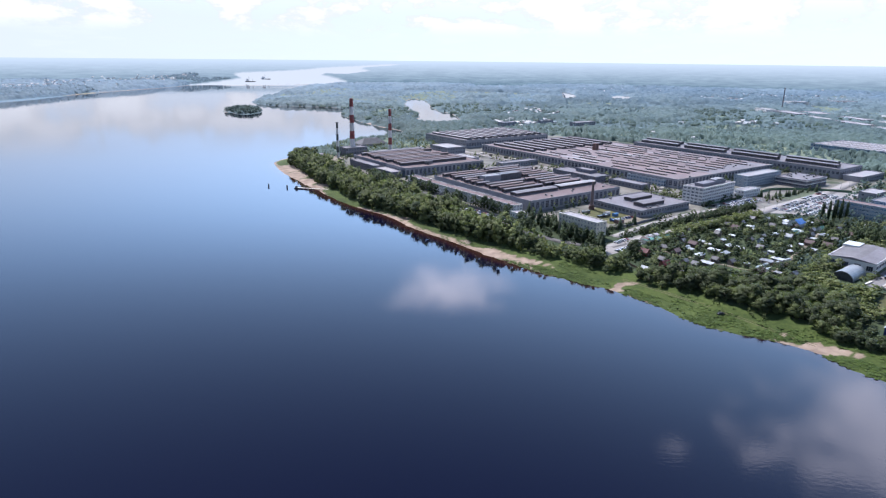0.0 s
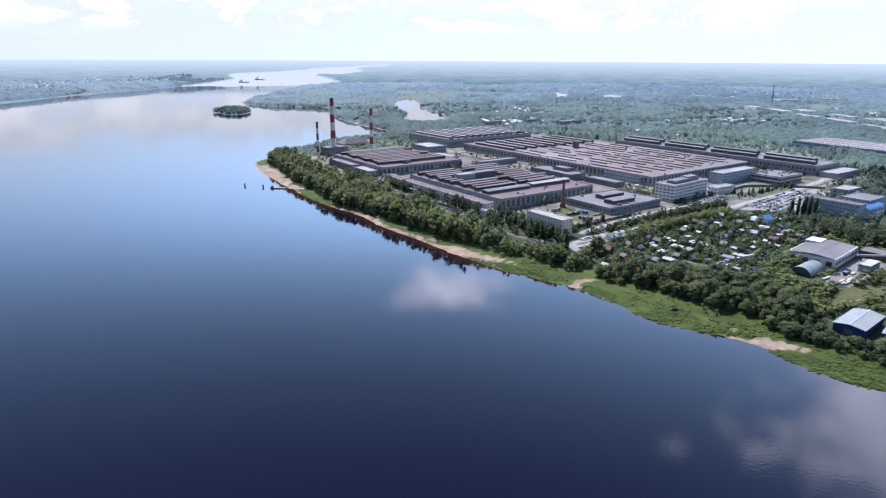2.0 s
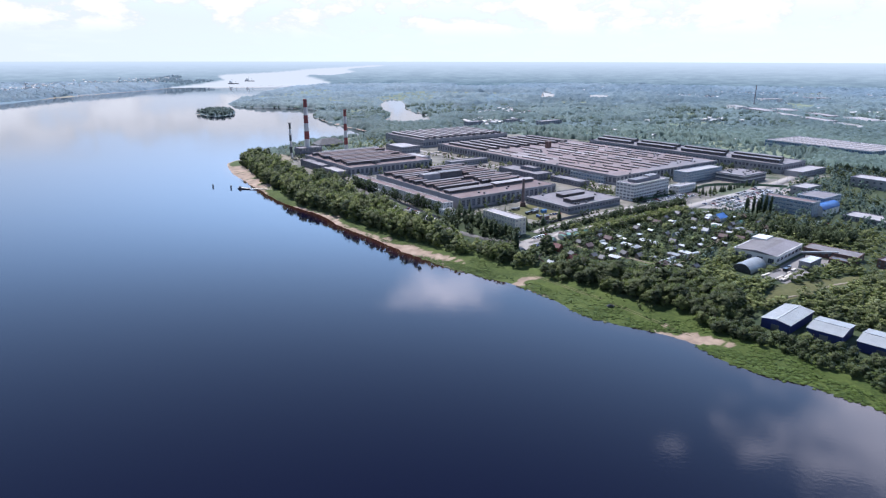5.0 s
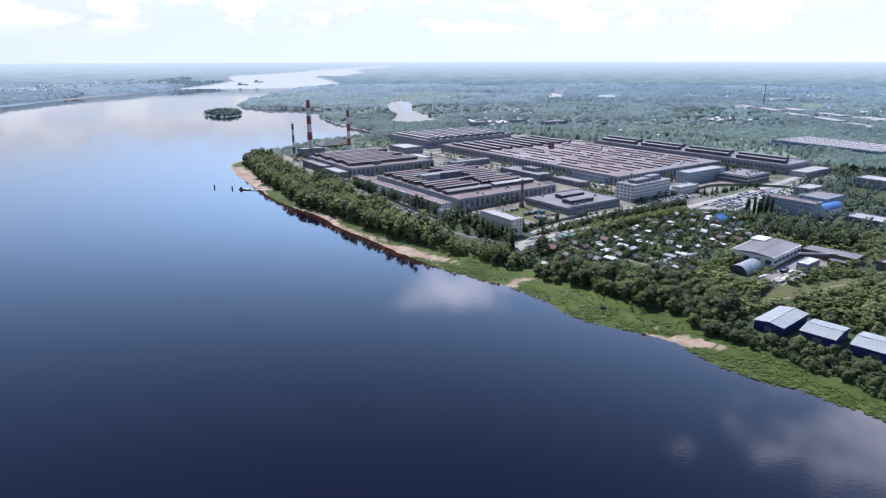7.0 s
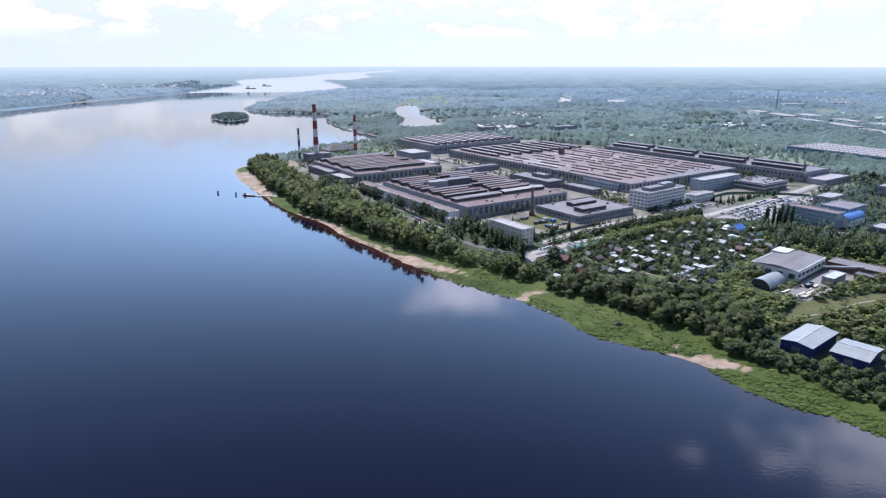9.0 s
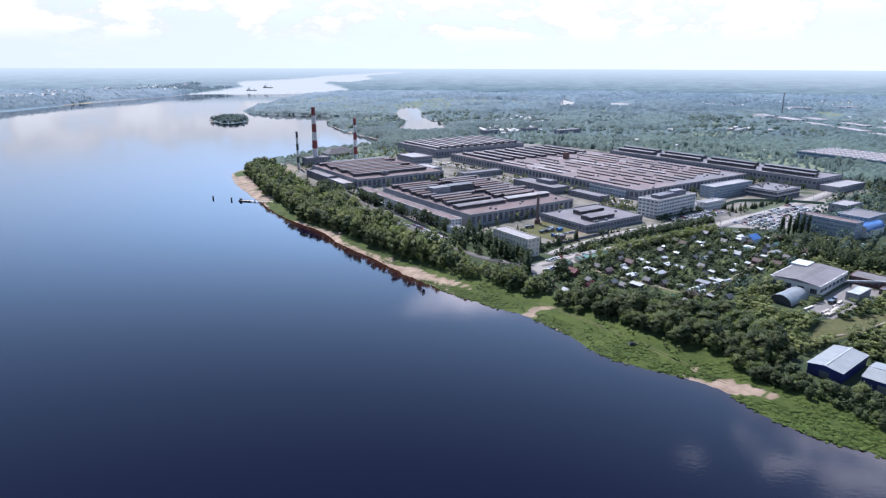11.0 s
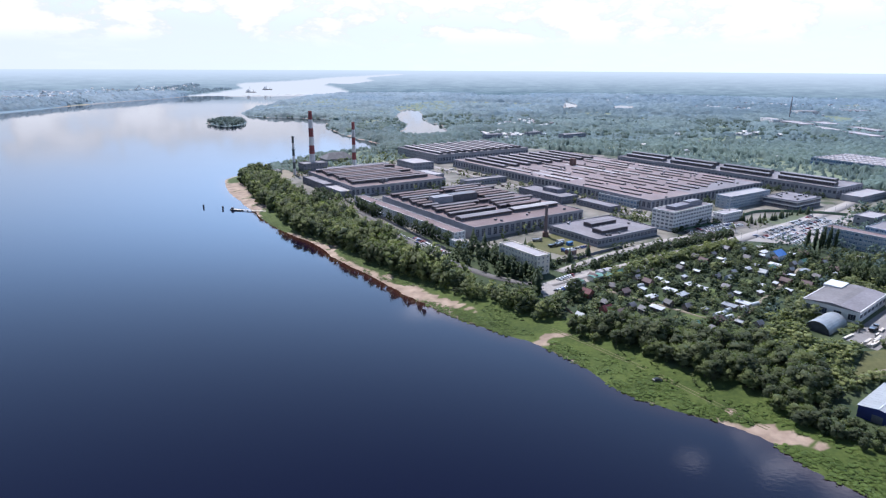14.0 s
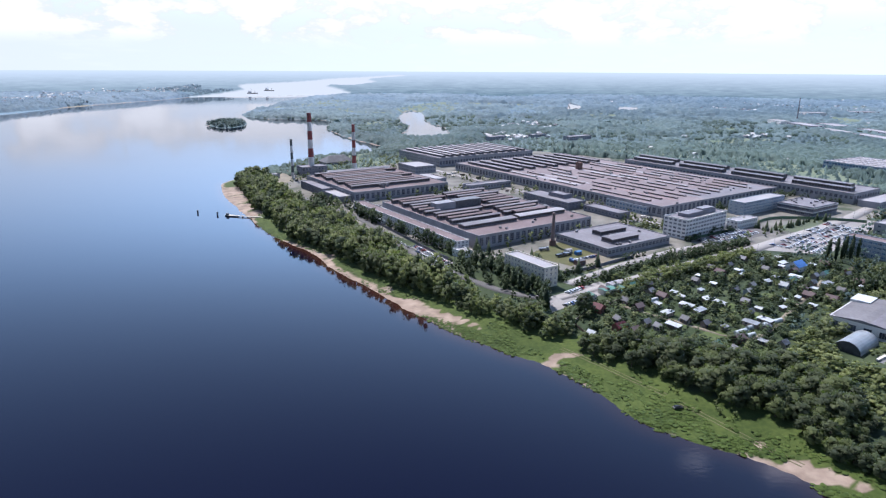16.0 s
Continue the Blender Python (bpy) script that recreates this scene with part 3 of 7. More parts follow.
# ---- water ----
def water_material():
    m = bpy.data.materials.new("river_water")
    m.use_nodes = True
    n, l = m.node_tree.nodes, m.node_tree.links
    b = n["Principled BSDF"]
    b.inputs["Roughness"].default_value = 0.035
    b.inputs["IOR"].default_value = 1.333
    b.inputs["Specular IOR Level"].default_value = 0.5
    a = n.new("ShaderNodeAttribute")
    a.attribute_name = "shallow"
    ramp = n.new("ShaderNodeValToRGB")
    ramp.color_ramp.elements[0].color, ramp.color_ramp.elements[1].color = (0.0022, 0.0026, 0.0130, 1), (0.043, 0.017, 0.010, 1)
    l.new(a.outputs["Fac"], ramp.inputs[0])
    l.new(ramp.outputs[0], b.inputs["Base Color"])
    where = n.new("ShaderNodeTexCoord")
    ripples = []
    for scale, detail, stretch_x in ((0.40, 4.0, 1.6), (0.022, 2.0, 2.5)):
        mp, tex = n.new("ShaderNodeMapping"), n.new("ShaderNodeTexNoise")
        mp.inputs["Scale"].default_value = (1.0, stretch_x, 1.0)
        tex.inputs["Scale"].default_value, tex.inputs["Detail"].default_value = scale, detail
        l.new(where.outputs["Object"], mp.inputs[0])
        l.new(mp.outputs[0], tex.inputs["Vector"])
        ripples.append(tex.outputs["Fac"])
    mult = n.new("ShaderNodeMath")
    mult.operation = "MULTIPLY"
    l.new(ripples[0], mult.inputs[0])
    l.new(ripples[1], mult.inputs[1])
    bump = n.new("ShaderNodeBump")
    bump.inputs["Strength"].default_value, bump.inputs["Distance"].default_value = 0.11, 0.25
    l.new(mult.outputs[0], bump.inputs["Height"])
    l.new(bump.outputs[0], b.inputs["Normal"])
    return m


shallow = np.clip(1 + GS / 12.0, 0, 1) ** 1.5 * (far_out < 1200) * np.interp(flat_x, [-30, 60], [1.0, 0.35])
wet_quads = near_quads & (GS[quads].min(1) < 6)
wv, wf, extra = compact(np.stack([flat_x, flat_y, base_height(flat_x, flat_y)], -1), quads[wet_quads], shallow)
POND = water_material()
water_mesh = array_mesh("water", wv, wf, POND, True)
with_value(water_mesh, "shallow", extra[0])
water = thing("water", "calm dark blue river water with soft ripples", "water", kind="structure", data=water_mesh)


# ---- distance: glowing backdrop of hazy land and river up to the horizon ----
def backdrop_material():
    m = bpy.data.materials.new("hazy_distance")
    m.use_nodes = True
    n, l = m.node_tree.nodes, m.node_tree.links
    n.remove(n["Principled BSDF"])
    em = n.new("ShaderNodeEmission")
    # haze and the river's sky reflection are painted into the emission colour
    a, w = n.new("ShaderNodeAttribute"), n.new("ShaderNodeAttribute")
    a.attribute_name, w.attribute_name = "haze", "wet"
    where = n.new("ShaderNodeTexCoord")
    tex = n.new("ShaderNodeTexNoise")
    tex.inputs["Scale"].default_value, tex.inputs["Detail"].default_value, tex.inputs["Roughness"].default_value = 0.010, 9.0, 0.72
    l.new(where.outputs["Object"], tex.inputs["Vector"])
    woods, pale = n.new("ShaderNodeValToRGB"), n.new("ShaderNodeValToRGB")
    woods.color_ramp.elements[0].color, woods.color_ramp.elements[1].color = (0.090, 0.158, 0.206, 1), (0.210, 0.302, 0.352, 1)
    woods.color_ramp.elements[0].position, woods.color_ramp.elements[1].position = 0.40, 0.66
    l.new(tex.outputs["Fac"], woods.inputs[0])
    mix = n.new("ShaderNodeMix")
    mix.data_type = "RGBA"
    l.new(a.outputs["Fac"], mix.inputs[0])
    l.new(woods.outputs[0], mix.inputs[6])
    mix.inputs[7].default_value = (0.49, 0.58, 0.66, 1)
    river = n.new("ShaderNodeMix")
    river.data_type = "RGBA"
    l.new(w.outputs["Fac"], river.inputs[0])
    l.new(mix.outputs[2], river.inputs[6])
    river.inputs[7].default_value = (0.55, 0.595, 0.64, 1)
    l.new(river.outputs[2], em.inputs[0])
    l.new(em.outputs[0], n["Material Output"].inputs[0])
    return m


az = np.radians(np.concatenate([np.arange(-46, 50, 0.2), np.arange(50, 315, 3.0)]))
rad = np.concatenate([np.linspace(3300, R_EDGE, 60)])
AZ, RD = np.meshgrid(az, rad)
bx, by = (CX + RD * np.sin(AZ)).ravel(), (CY + RD * np.cos(AZ)).ravel()
bs = inland_exact(bx, by)
bz = base_height(bx, by) + np.where(bs > 0, 5.0, 0.12)
bi = np.arange(len(bx)).reshape(AZ.shape)
bq = np.stack([bi[:-1], np.roll(bi, -1, 1)[:-1], np.roll(bi, -1, 1)[1:], bi[1:]], -1).reshape(-1, 4)
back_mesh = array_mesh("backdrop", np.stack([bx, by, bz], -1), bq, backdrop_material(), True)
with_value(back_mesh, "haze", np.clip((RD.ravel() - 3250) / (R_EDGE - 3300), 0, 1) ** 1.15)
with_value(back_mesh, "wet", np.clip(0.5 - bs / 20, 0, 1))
backdrop = thing("backdrop", "glowing backdrop of hazy plain, woods and river at the horizon", "distance", kind="structure", data=back_mesh)


# ---- buildings ----
GRID = 42.5


def local_to_plan(o, u, v, ang=GRID):
    a = radians(ang)
    return (o[0] + u * math.cos(a) - v * math.sin(a), o[1] + u * math.sin(a) + v * math.cos(a))


KEEP_OUT = []


def footprint(o, lu, lv, ang=GRID, margin=2.5):
    KEEP_OUT.append([local_to_plan(o, u, v, ang) for u, v in
                     ((-margin, -margin), (lu + margin, -margin), (lu + margin, lv + margin), (-margin, lv + margin))])


def window_mesh(w, h, panes_x, panes_z, glass_mat, frame_mat):
    """A window in its opening: a pane with a frame and bars, seen from -y."""
    b, t = Build(), 0.08
    xs, zs = [-w / 2], [0.0]
    for i in range(panes_x):
        xs += [-w / 2 + i * w / panes_x + t, -w / 2 + (i + 1) * w / panes_x - t]
    for i in range(panes_z):
        zs += [i * h / panes_z + t, (i + 1) * h / panes_z - t]
    xs, zs = xs + [w / 2], zs + [h]
    for i in range(len(xs) - 1):
        for k in range(len(zs) - 1):
            x0, x1, z0, z1 = xs[i], xs[i + 1], zs[k], zs[k + 1]
            if i % 2 and k % 2:
                b.face([(x0, 0.05, z0), (x1, 0.05, z0), (x1, 0.05, z1), (x0, 0.05, z1)], 1)
                for p, q in (((x0, z0), (x1, z0)), ((x1, z0), (x1, z1)), ((x1, z1), (x0, z1)), ((x0, z1), (x0, z0))):
                    b.face([(p[0], -0.03, p[1]), (q[0], -0.03, q[1]), (q[0], 0.05, q[1]), (p[0], 0.05, p[1])], 0)
            else:
                b.face([(x0, -0.03, z0), (x1, -0.03, z0), (x1, -0.03, z1), (x0, -0.03, z1)], 0)
    return b.mesh("window", frame_mat, glass_mat)


WINDOW_CACHE = {}


def facade(b, found, p0, d, length, z0, z1, spec, depth=0.28):
    """Wall face with through openings. spec: rows, cols, width, height, sill over each storey."""
    rows, cols, ww, wh, sill = spec
    nx, ny = d[1], -d[0]
    cw, ch = length / cols, (z1 - z0) / rows

    def pt(s, z, inn=0.0):
        return (p0[0] + d[0] * s - nx * inn, p0[1] + d[1] * s - ny * inn, z)

    for r in range(rows):
        for c in range(cols):
            s0, s1, a0, a1 = c * cw, (c + 1) * cw, z0 + r * ch, z0 + (r + 1) * ch
            h0, h1 = s0 + (cw - ww) / 2, s1 - (cw - ww) / 2
            k0, k1 = a0 + sill, a0 + sill + wh
            b.face([pt(s0, a0), pt(s1, a0), pt(h1, k0), pt(h0, k0)])
            b.face([pt(s1, a0), pt(s1, a1), pt(h1, k1), pt(h1, k0)])
            b.face([pt(s1, a1), pt(s0, a1), pt(h0, k1), pt(h1, k1)])
            b.face([pt(s0, a1), pt(s0, a0), pt(h0, k0), pt(h0, k1)])
            for (sa, za), (sb, zb) in (((h0, k0), (h1, k0)), ((h1, k0), (h1, k1)), ((h1, k1), (h0, k1)), ((h0, k1), (h0, k0))):
                b.face([pt(sa, za), pt(sb, zb), pt(sb, zb, depth), pt(sa, za, depth)])
            found.append((pt((h0 + h1) / 2, k0, depth - 0.08), math.atan2(d[1], d[0])))


def building(name, label, category, o, lu, lv, h, wall, roof, sides=None, ang=GRID, pane=None, frame_mat=None, panes=(2, 2), parapet=0.7, base=None, group=""):
    """A block with a corner at o, lu metres right-away and lv metres left-away; sides: openings for front, left, right and back."""
    g = ground_at(*local_to_plan(o, lu / 2, lv / 2, ang)) if base is None else base
    root = thing(name, label, category, pose(o[0], o[1], g - 0.3, 0, 0, ang), group)
    footprint(o, lu, lv, ang)
    h += 0.3
    sides = sides or {}
    frames = {"front": ((0, 0), (1, 0), lu), "right": ((lu, 0), (0, 1), lv), "back": ((lu, lv), (-1, 0), lu), "left": ((0, lv), (0, -1), lv)}
    b, spots = Build(), []
    for side, (p0, d, length) in frames.items():
        if side in sides:
            found = []
            facade(b, found, p0, d, length, 0.6, h, sides[side])
            spots.append((sides[side], found))
            b.face([(p0[0], p0[1], -0.6), (p0[0] + d[0] * length, p0[1] + d[1] * length, -0.6), (p0[0] + d[0] * length, p0[1] + d[1] * length, 0.6), (p0[0], p0[1], 0.6)])
        else:
            b.face([(p0[0], p0[1], -0.6), (p0[0] + d[0] * length, p0[1] + d[1] * length, -0.6), (p0[0] + d[0] * length, p0[1] + d[1] * length, h), (p0[0], p0[1], h)])
    part("wall", b.mesh("wall", wall), root)
    for spec, found in spots:
        key = (spec[2], spec[3], panes, (pane or GLASS).name, (frame_mat or CONCRETE).name)
        if key not in WINDOW_CACHE:
            WINDOW_CACHE[key] = window_mesh(spec[2], spec[3], panes[0], panes[1], pane or GLASS, frame_mat or CONCRETE)
        for place, turn in found:
            part("window", WINDOW_CACHE[key], root, "", place, turn)
    b = Build()
    b.box(0.02, lu - 0.02, 0.02, lv - 0.02, h - 0.35, h + 0.05)
    part("roof", b.mesh("roof", roof), root)
    if parapet:
        b = Build()
        t = 0.35
        b.box(-0.12, lu + 0.12, -0.12, t, h + 0.004, h + parapet)
        b.box(-0.12, lu + 0.12, lv - t, lv + 0.12, h + 0.004, h + parapet)
        b.box(-0.12, t, t, lv - t, h + 0.004, h + parapet)
        b.box(lu - t, lu + 0.12, t, lv - t, h + 0.004, h + parapet)
        part("parapet", b.mesh("parapet", wall), root)
    return root, h


LANTERNS = {}


def lantern(root, u, v, length, width, height, z, along="u", top=None, label=""):
    """A glazed roof lantern: dark glass sides under a low ridged sheet roof."""
    top = top or ROOF_GREY
    key = (round(length), width, height, top.name)
    if key not in LANTERNS:
        b = Build()
        e, hw = 0.45, width / 2
        b.box(0, length, -hw, hw, 0, height * 0.22, 0)
        b.box(0.15, length - 0.15, -hw + 0.15, hw - 0.15, height * 0.22, height * 0.82, 1)
        n = max(2, int(length / 3))
        for i in range(n + 1):
            x = i * length / n
            for s in (-1, 1):
                y = s * (hw - 0.12)
                b.box(max(x - 0.12, 0), min(x + 0.12, length), y - 0.1, y + 0.1, height * 0.22, height * 0.82, 0)
        z0, z1 = height * 0.82, height
        ring = [(-e, -hw - e), (length + e, -hw - e), (length + e, hw + e), (-e, hw + e)]
        b.solid([(x, y, z0) for x, y in ring], [(x, y, z0 + 0.25) for x, y in ring], 2)
        b.face([(-e, -hw - e, z0 + 0.254), (length + e, -hw - e, z0 + 0.254), (length + e, 0, z1 + 0.25), (-e, 0, z1 + 0.25)], 2)
        b.face([(length + e, hw + e, z0 + 0.254), (-e, hw + e, z0 + 0.254), (-e, 0, z1 + 0.25), (length + e, 0, z1 + 0.25)], 2)
        b.face([(length + e, -hw - e, z0 + 0.254), (length + e, hw + e, z0 + 0.254), (length + e, 0, z1 + 0.25)], 2)
        b.face([(-e, hw + e, z0 + 0.254), (-e, -hw - e, z0 + 0.254), (-e, 0, z1 + 0.25)], 2)
        LANTERNS[key] = b.mesh("roof_lantern", CONCRETE_DARK, GLASS_GRIMY, top)
    turn = 0.0 if along == "u" else math.pi / 2
    return part("roof_lantern", LANTERNS[key], root, label, (u, v, z), turn)


VENT = Build()
VENT.box(-0.9, 0.9, -0.7, 0.7, 0, 1.3)
VENT.solid([(-1.1, -0.9, 1.3), (1.1, -0.9, 1.3), (1.1, 0.9, 1.3), (-1.1, 0.9, 1.3)], [(-0.5, -0.4, 1.7), (0.5, -0.4, 1.7), (0.5, 0.4, 1.7), (-0.5, 0.4, 1.7)])
VENT_MESH = VENT.mesh("roof_vent", METAL_DARK)


def vents(root, lu, lv, z, count, seed, u0=3, v0=3):
    rng = random.Random(seed)
    for _ in range(count):
        part("roof_vent", VENT_MESH, root, "", (rng.uniform(u0, lu - 3), rng.uniform(v0, lv - 3), z), rng.choice((0, math.pi / 2)))


# hall by the shore: nine long lanterns behind a bare strip of roof
hall, z = building("factory_hall", "grey concrete factory hall with rows of glazed roof lanterns", "factory", (-150, 721), 116, 128, 9.2, CONCRETE, ROOF_BROWN,
                   {"front": (1, 19, 3.4, 5.6, 1.4), "left": (1, 20, 3.4, 5.0, 1.6)}, panes=(2, 3), group="factory halls")
for i in range(10):
    lantern(hall, 6 + (i % 3) * 2, 22 + i * 10.6, 98 - (i % 4) * 6, 4.6, 3.9, z, "u", (ROOF_GREY, ROOF_ROSY, ROOF_BROWN)[i % 3])
for u, v in ((38, 14), (46, 14), (39, 9)):
    part("roof_vent", VENT_MESH, hall, "", (u, v, z)).scale = (1.6, 1.6, 2.6)

# hall in front of it with staggered lanterns and a pale plant room
hall, z = building("factory_hall", "large brown-roofed factory hall with staggered roof lanterns", "factory", (-7, 567), 122, 153, 9.6, CONCRETE, ROOF_BROWN,
                   {"front": (1, 20, 3.6, 6.2, 1.4), "right": (1, 24, 3.6, 6.2, 1.4)}, panes=(2, 4), group="factory halls")
lantern(hall, 4, 28, 54, 9, 3.4, z, "u", ROOF_GREY)
lantern(hall, 63, 30, 52, 9, 3.6, z, "u", ROOF_PALE)
lantern(hall, 70, 42, 34, 6, 4.4, z, "u", ROOF_BROWN)
for i in range(11):
    v = 44 + i * 9.9
    tone = (ROOF_GREY, ROOF_BROWN, ROOF_ROSY, ROOF_GREY)[i % 4]
    if i not in (4, 5, 6):
        lantern(hall, 5 + (i % 2) * 3, v, 50 - (i % 3) * 4, 4.4, 3.9, z, "u", tone)
        lantern(hall, 62 + (i % 3) * 3, v + 2.5, 50 - (i % 2) * 8, 4.4, 3.9, z, "u", (ROOF_GREY, ROOF_ROSY)[i % 2])
    else:
        lantern(hall, 76, v + 2.5, 36, 4.4, 3.9, z, "u", tone)
        lantern(hall, 4, v, 15, 4.4, 3.9, z, "u", tone)
b = Build()
b.box(22, 43, 92, 102, z, z + 6.5)
part("plant_room", b.mesh("plant_room", CONCRETE), hall, "pale windowless roof plant room")
b = Build()
b.box(43.2, 72, 92, 103, z, z + 6.8)
for i in range(9):
    b.box(44.5 + i * 3.05, 46.4 + i * 3.05, 91.75, 92.0, z + 2, z + 5)
part("plant_room", b.mesh("plant_room", METAL_DARK), hall, "dark sheet-clad roof plant room")
vents(hall, 122, 22, z, 5, 3)

# white office wing along the hall's river side
building("office_wing", "white plastered three-storey office wing beside factory hall", "office", (-22, 556.5), 11, 176, 8.4, PLASTER_WHITE, ROOF_BROWN,
         {"left": (3, 50, 1.7, 1.7, 0.9), "front": (3, 3, 1.7, 1.7, 0.9)}, frame_mat=PLASTER_WHITE)
building("low_annex", "low white annex at the end of office wing", "annex", (-16, 542), 9, 13, 4.6, PLASTER_WHITE, ROOF_PALE, {"left": (1, 4, 1.6, 1.6, 1.2)})

# lean-to along the first hall
building("lean_to", "pale-roofed lean-to workshop along factory hall", "workshop", (-165, 716), 14, 40, 6.2, CONCRETE, ROOF_PALE, {"left": (1, 10, 2.0, 2.0, 1.8)})
building("lean_to", "long grey lean-to workshop with dusty windows", "workshop", (-194, 748), 12, 62, 7.6, CONCRETE_DARK, ROOF_GREY, {"left": (2, 15, 2.0, 1.8, 1.0)})

# the great assembly hall
hall, z = building("assembly_hall", "vast low assembly hall with pinkish felt roof and dark lanterns", "factory", (151, 701), 193, 336, 9.8, CONCRETE, ROOF_ROSY,
                   {"left": (1, 56, 3.8, 5.4, 2.4), "front": (1, 30, 3.6, 7.0, 1.4)}, panes=(2, 3), group="factory halls")
rng = random.Random(11)
for i in range(11):
    u = 14 + i * 16.4
    v = 14 + rng.uniform(0, 24)
    while v < 205:
        length = rng.choice((24, 40, 58, 74))
        lantern(hall, u, v, length, 3.2, 1.25, z, "v", (ROOF_ROSY, ROOF_PALE, ROOF_GREY, ROOF_ROSY)[rng.randrange(4)])
        v += length + rng.choice((8, 14, 26))
# felt renewed in strips between the lanterns
for i in range(11):
    for v0, v1, tone in ((6 + rng.uniform(0, 30), 90 + rng.uniform(0, 30), rng.choice((ROOF_PALE, ROOF_GREY, ROOF_RED_FELT))), (126, 190 + rng.uniform(0, 36), rng.choice((ROOF_RED_FELT, ROOF_RED_FELT, ROOF_PALE)))):
        if rng.random() < 0.7 and (v0 > 40 or i < 3):
            b = Build()
            b.box(18 + i * 16.4, 18 + i * 16.4 + rng.uniform(3.5, 9), v0, v1, z + 0.056, z + 0.10)
            part("roof_strip", b.mesh("roof_strip", tone), hall, "renewed strip of roof felt")
for i in range(9):
    lantern(hall, 14 + i * 19.5, 238, 84, 7.0, 3.4, z, "v", ROOF_GREY)
vents(hall, 190, 230, z, 45, 5)
b = Build()
b.box(100, 106, 205, 211, z, z + 9)
part("stair_tower", b.mesh("stair_tower", BRICK), hall, "dark roof stair tower")
b = Build()
b.box(70, 186, 4, 34, z + 0.004, z + 0.06)
part("roof_covering", b.mesh("roof_covering", ROOF_GREY), hall, "paler renewed roof felt")
building("side_aisle", "low grey side aisle along assembly hall", "annex", local_to_plan((143, 714), 0, 54), 11, 256, 5.4, CONCRETE, ROOF_GREY, {"left": (1, 60, 2.4, 2.0, 1.8)}, panes=(3, 1))
building("glazed_annex", "low glazed annex with pale blue band", "annex", (138.5, 709), 14, 50, 7.4, PANEL_BLUE, ROOF_PALE, {"left": (2, 12, 2.8, 1.8, 0.8), "front": (2, 4, 2.6, 1.8, 0.8)}, pane=GLASS_BLUE)

# long press shop behind with two ranks of high dark lanterns
hall, z = building("press_shop", "long grey shop with high dark roof lanterns", "factory", (357, 797), 58, 300, 11.0, CONCRETE, ROOF_GREY,
                   {"left": (1, 60, 3.0, 3.0, 5.0), "front": (1, 10, 3.0, 3.0, 5.0)}, panes=(2, 2), group="factory halls")
for i in range(4):
    lantern(hall, 14, 8 + i * 74, 62, 9, 4.6, z, "v", METAL_DARK)
    lantern(hall, 40, 20 + i * 74, 62, 9, 4.6, z, "v", METAL_DARK)
building("loading_wing", "low grey loading wing at the end of press shop", "annex", (372, 776), 60, 20, 6.0, CONCRETE, ROOF_PALE, {"front": (1, 12, 2.4, 2.0, 1.8)})

# hall beyond, with pale lanterns
hall, z = building("factory_hall", "far factory hall with bands of pale roof lanterns", "factory", (-102, 973), 172, 112, 12.0, CONCRETE, ROOF_GREY,
                   {"left": (3, 22, 2.6, 1.6, 1.2), "front": (1, 34, 3.4, 5.0, 3.0)}, group="factory halls")
for i in range(12):
    lantern(hall, 12 + i * 13.4, 6, 100, 6.0, 3.2, z, "v", (ROOF_PALE, ROOF_GREY)[i % 2])

# smaller works buildings between the halls
building("workshop", "flat-roofed works building with a roof house", "workshop", (66, 720), 24, 66, 6.5, CONCRETE_DARK, ROOF_GREY, {"left": (2, 14, 2.4, 1.6, 0.9), "front": (2, 5, 2.4, 1.6, 0.9)})
building("roof_house", "small dark upper storey on works building", "workshop", (62, 742), 12, 22, 10.0, CONCRETE_DARK, ROOF_GREY, {"left": (3, 4, 2.6, 1.4, 1.2)})
building("workshop", "low grey workshop beside factory yard", "workshop", (111, 687), 15, 44, 5.2, CONCRETE_DARK, ROOF_GREY, {"left": (1, 10, 2.4, 2.0, 1.6)})
building("workshop", "low pale workshop between halls", "workshop", (-85, 836), 16, 42, 6.0, CONCRETE, ROOF_PALE, {"left": (1, 10, 2.2, 2.0, 1.8), "front": (1, 4, 2.2, 2.0, 1.8)})
building("workshop", "two-storey grey workshop by the bay", "workshop", (-123, 906), 32, 44, 9.0, CONCRETE, ROOF_PALE, {"left": (2, 10, 2.2, 1.8, 1.4), "front": (2, 7, 2.2, 1.8, 1.4)})
building("workshop", "long narrow grey workshop behind hall", "workshop", (-40, 800), 60, 13, 6.0, CONCRETE, ROOF_GREY, {"front": (1, 14, 2.2, 2.0, 1.8)})
building("pump_house", "white two-storey plant building by chimneys", "works", local_to_plan((-150, 721), 34, 138), 84, 11, 9.0, PLASTER_WHITE, ROOF_GREY, {"front": (2, 18, 2.4, 1.8, 1.2), "left": (2, 3, 2.0, 1.8, 1.2)})
building("boiler_house", "grey concrete boiler house at foot of chimneys", "works", (-262, 868), 34, 20, 11.0, CONCRETE_DARK, ROOF_GREY, {"left": (2, 5, 2.4, 3.0, 1.8), "front": (2, 8, 2.4, 3.0, 1.8)})
building("tank_shed", "small pale storage shed among trees at the tip", "shed", (-300, 842), 18, 12, 5.0, CONCRETE, ROOF_PALE, {"left": (1, 3, 2.0, 1.6, 1.6)})


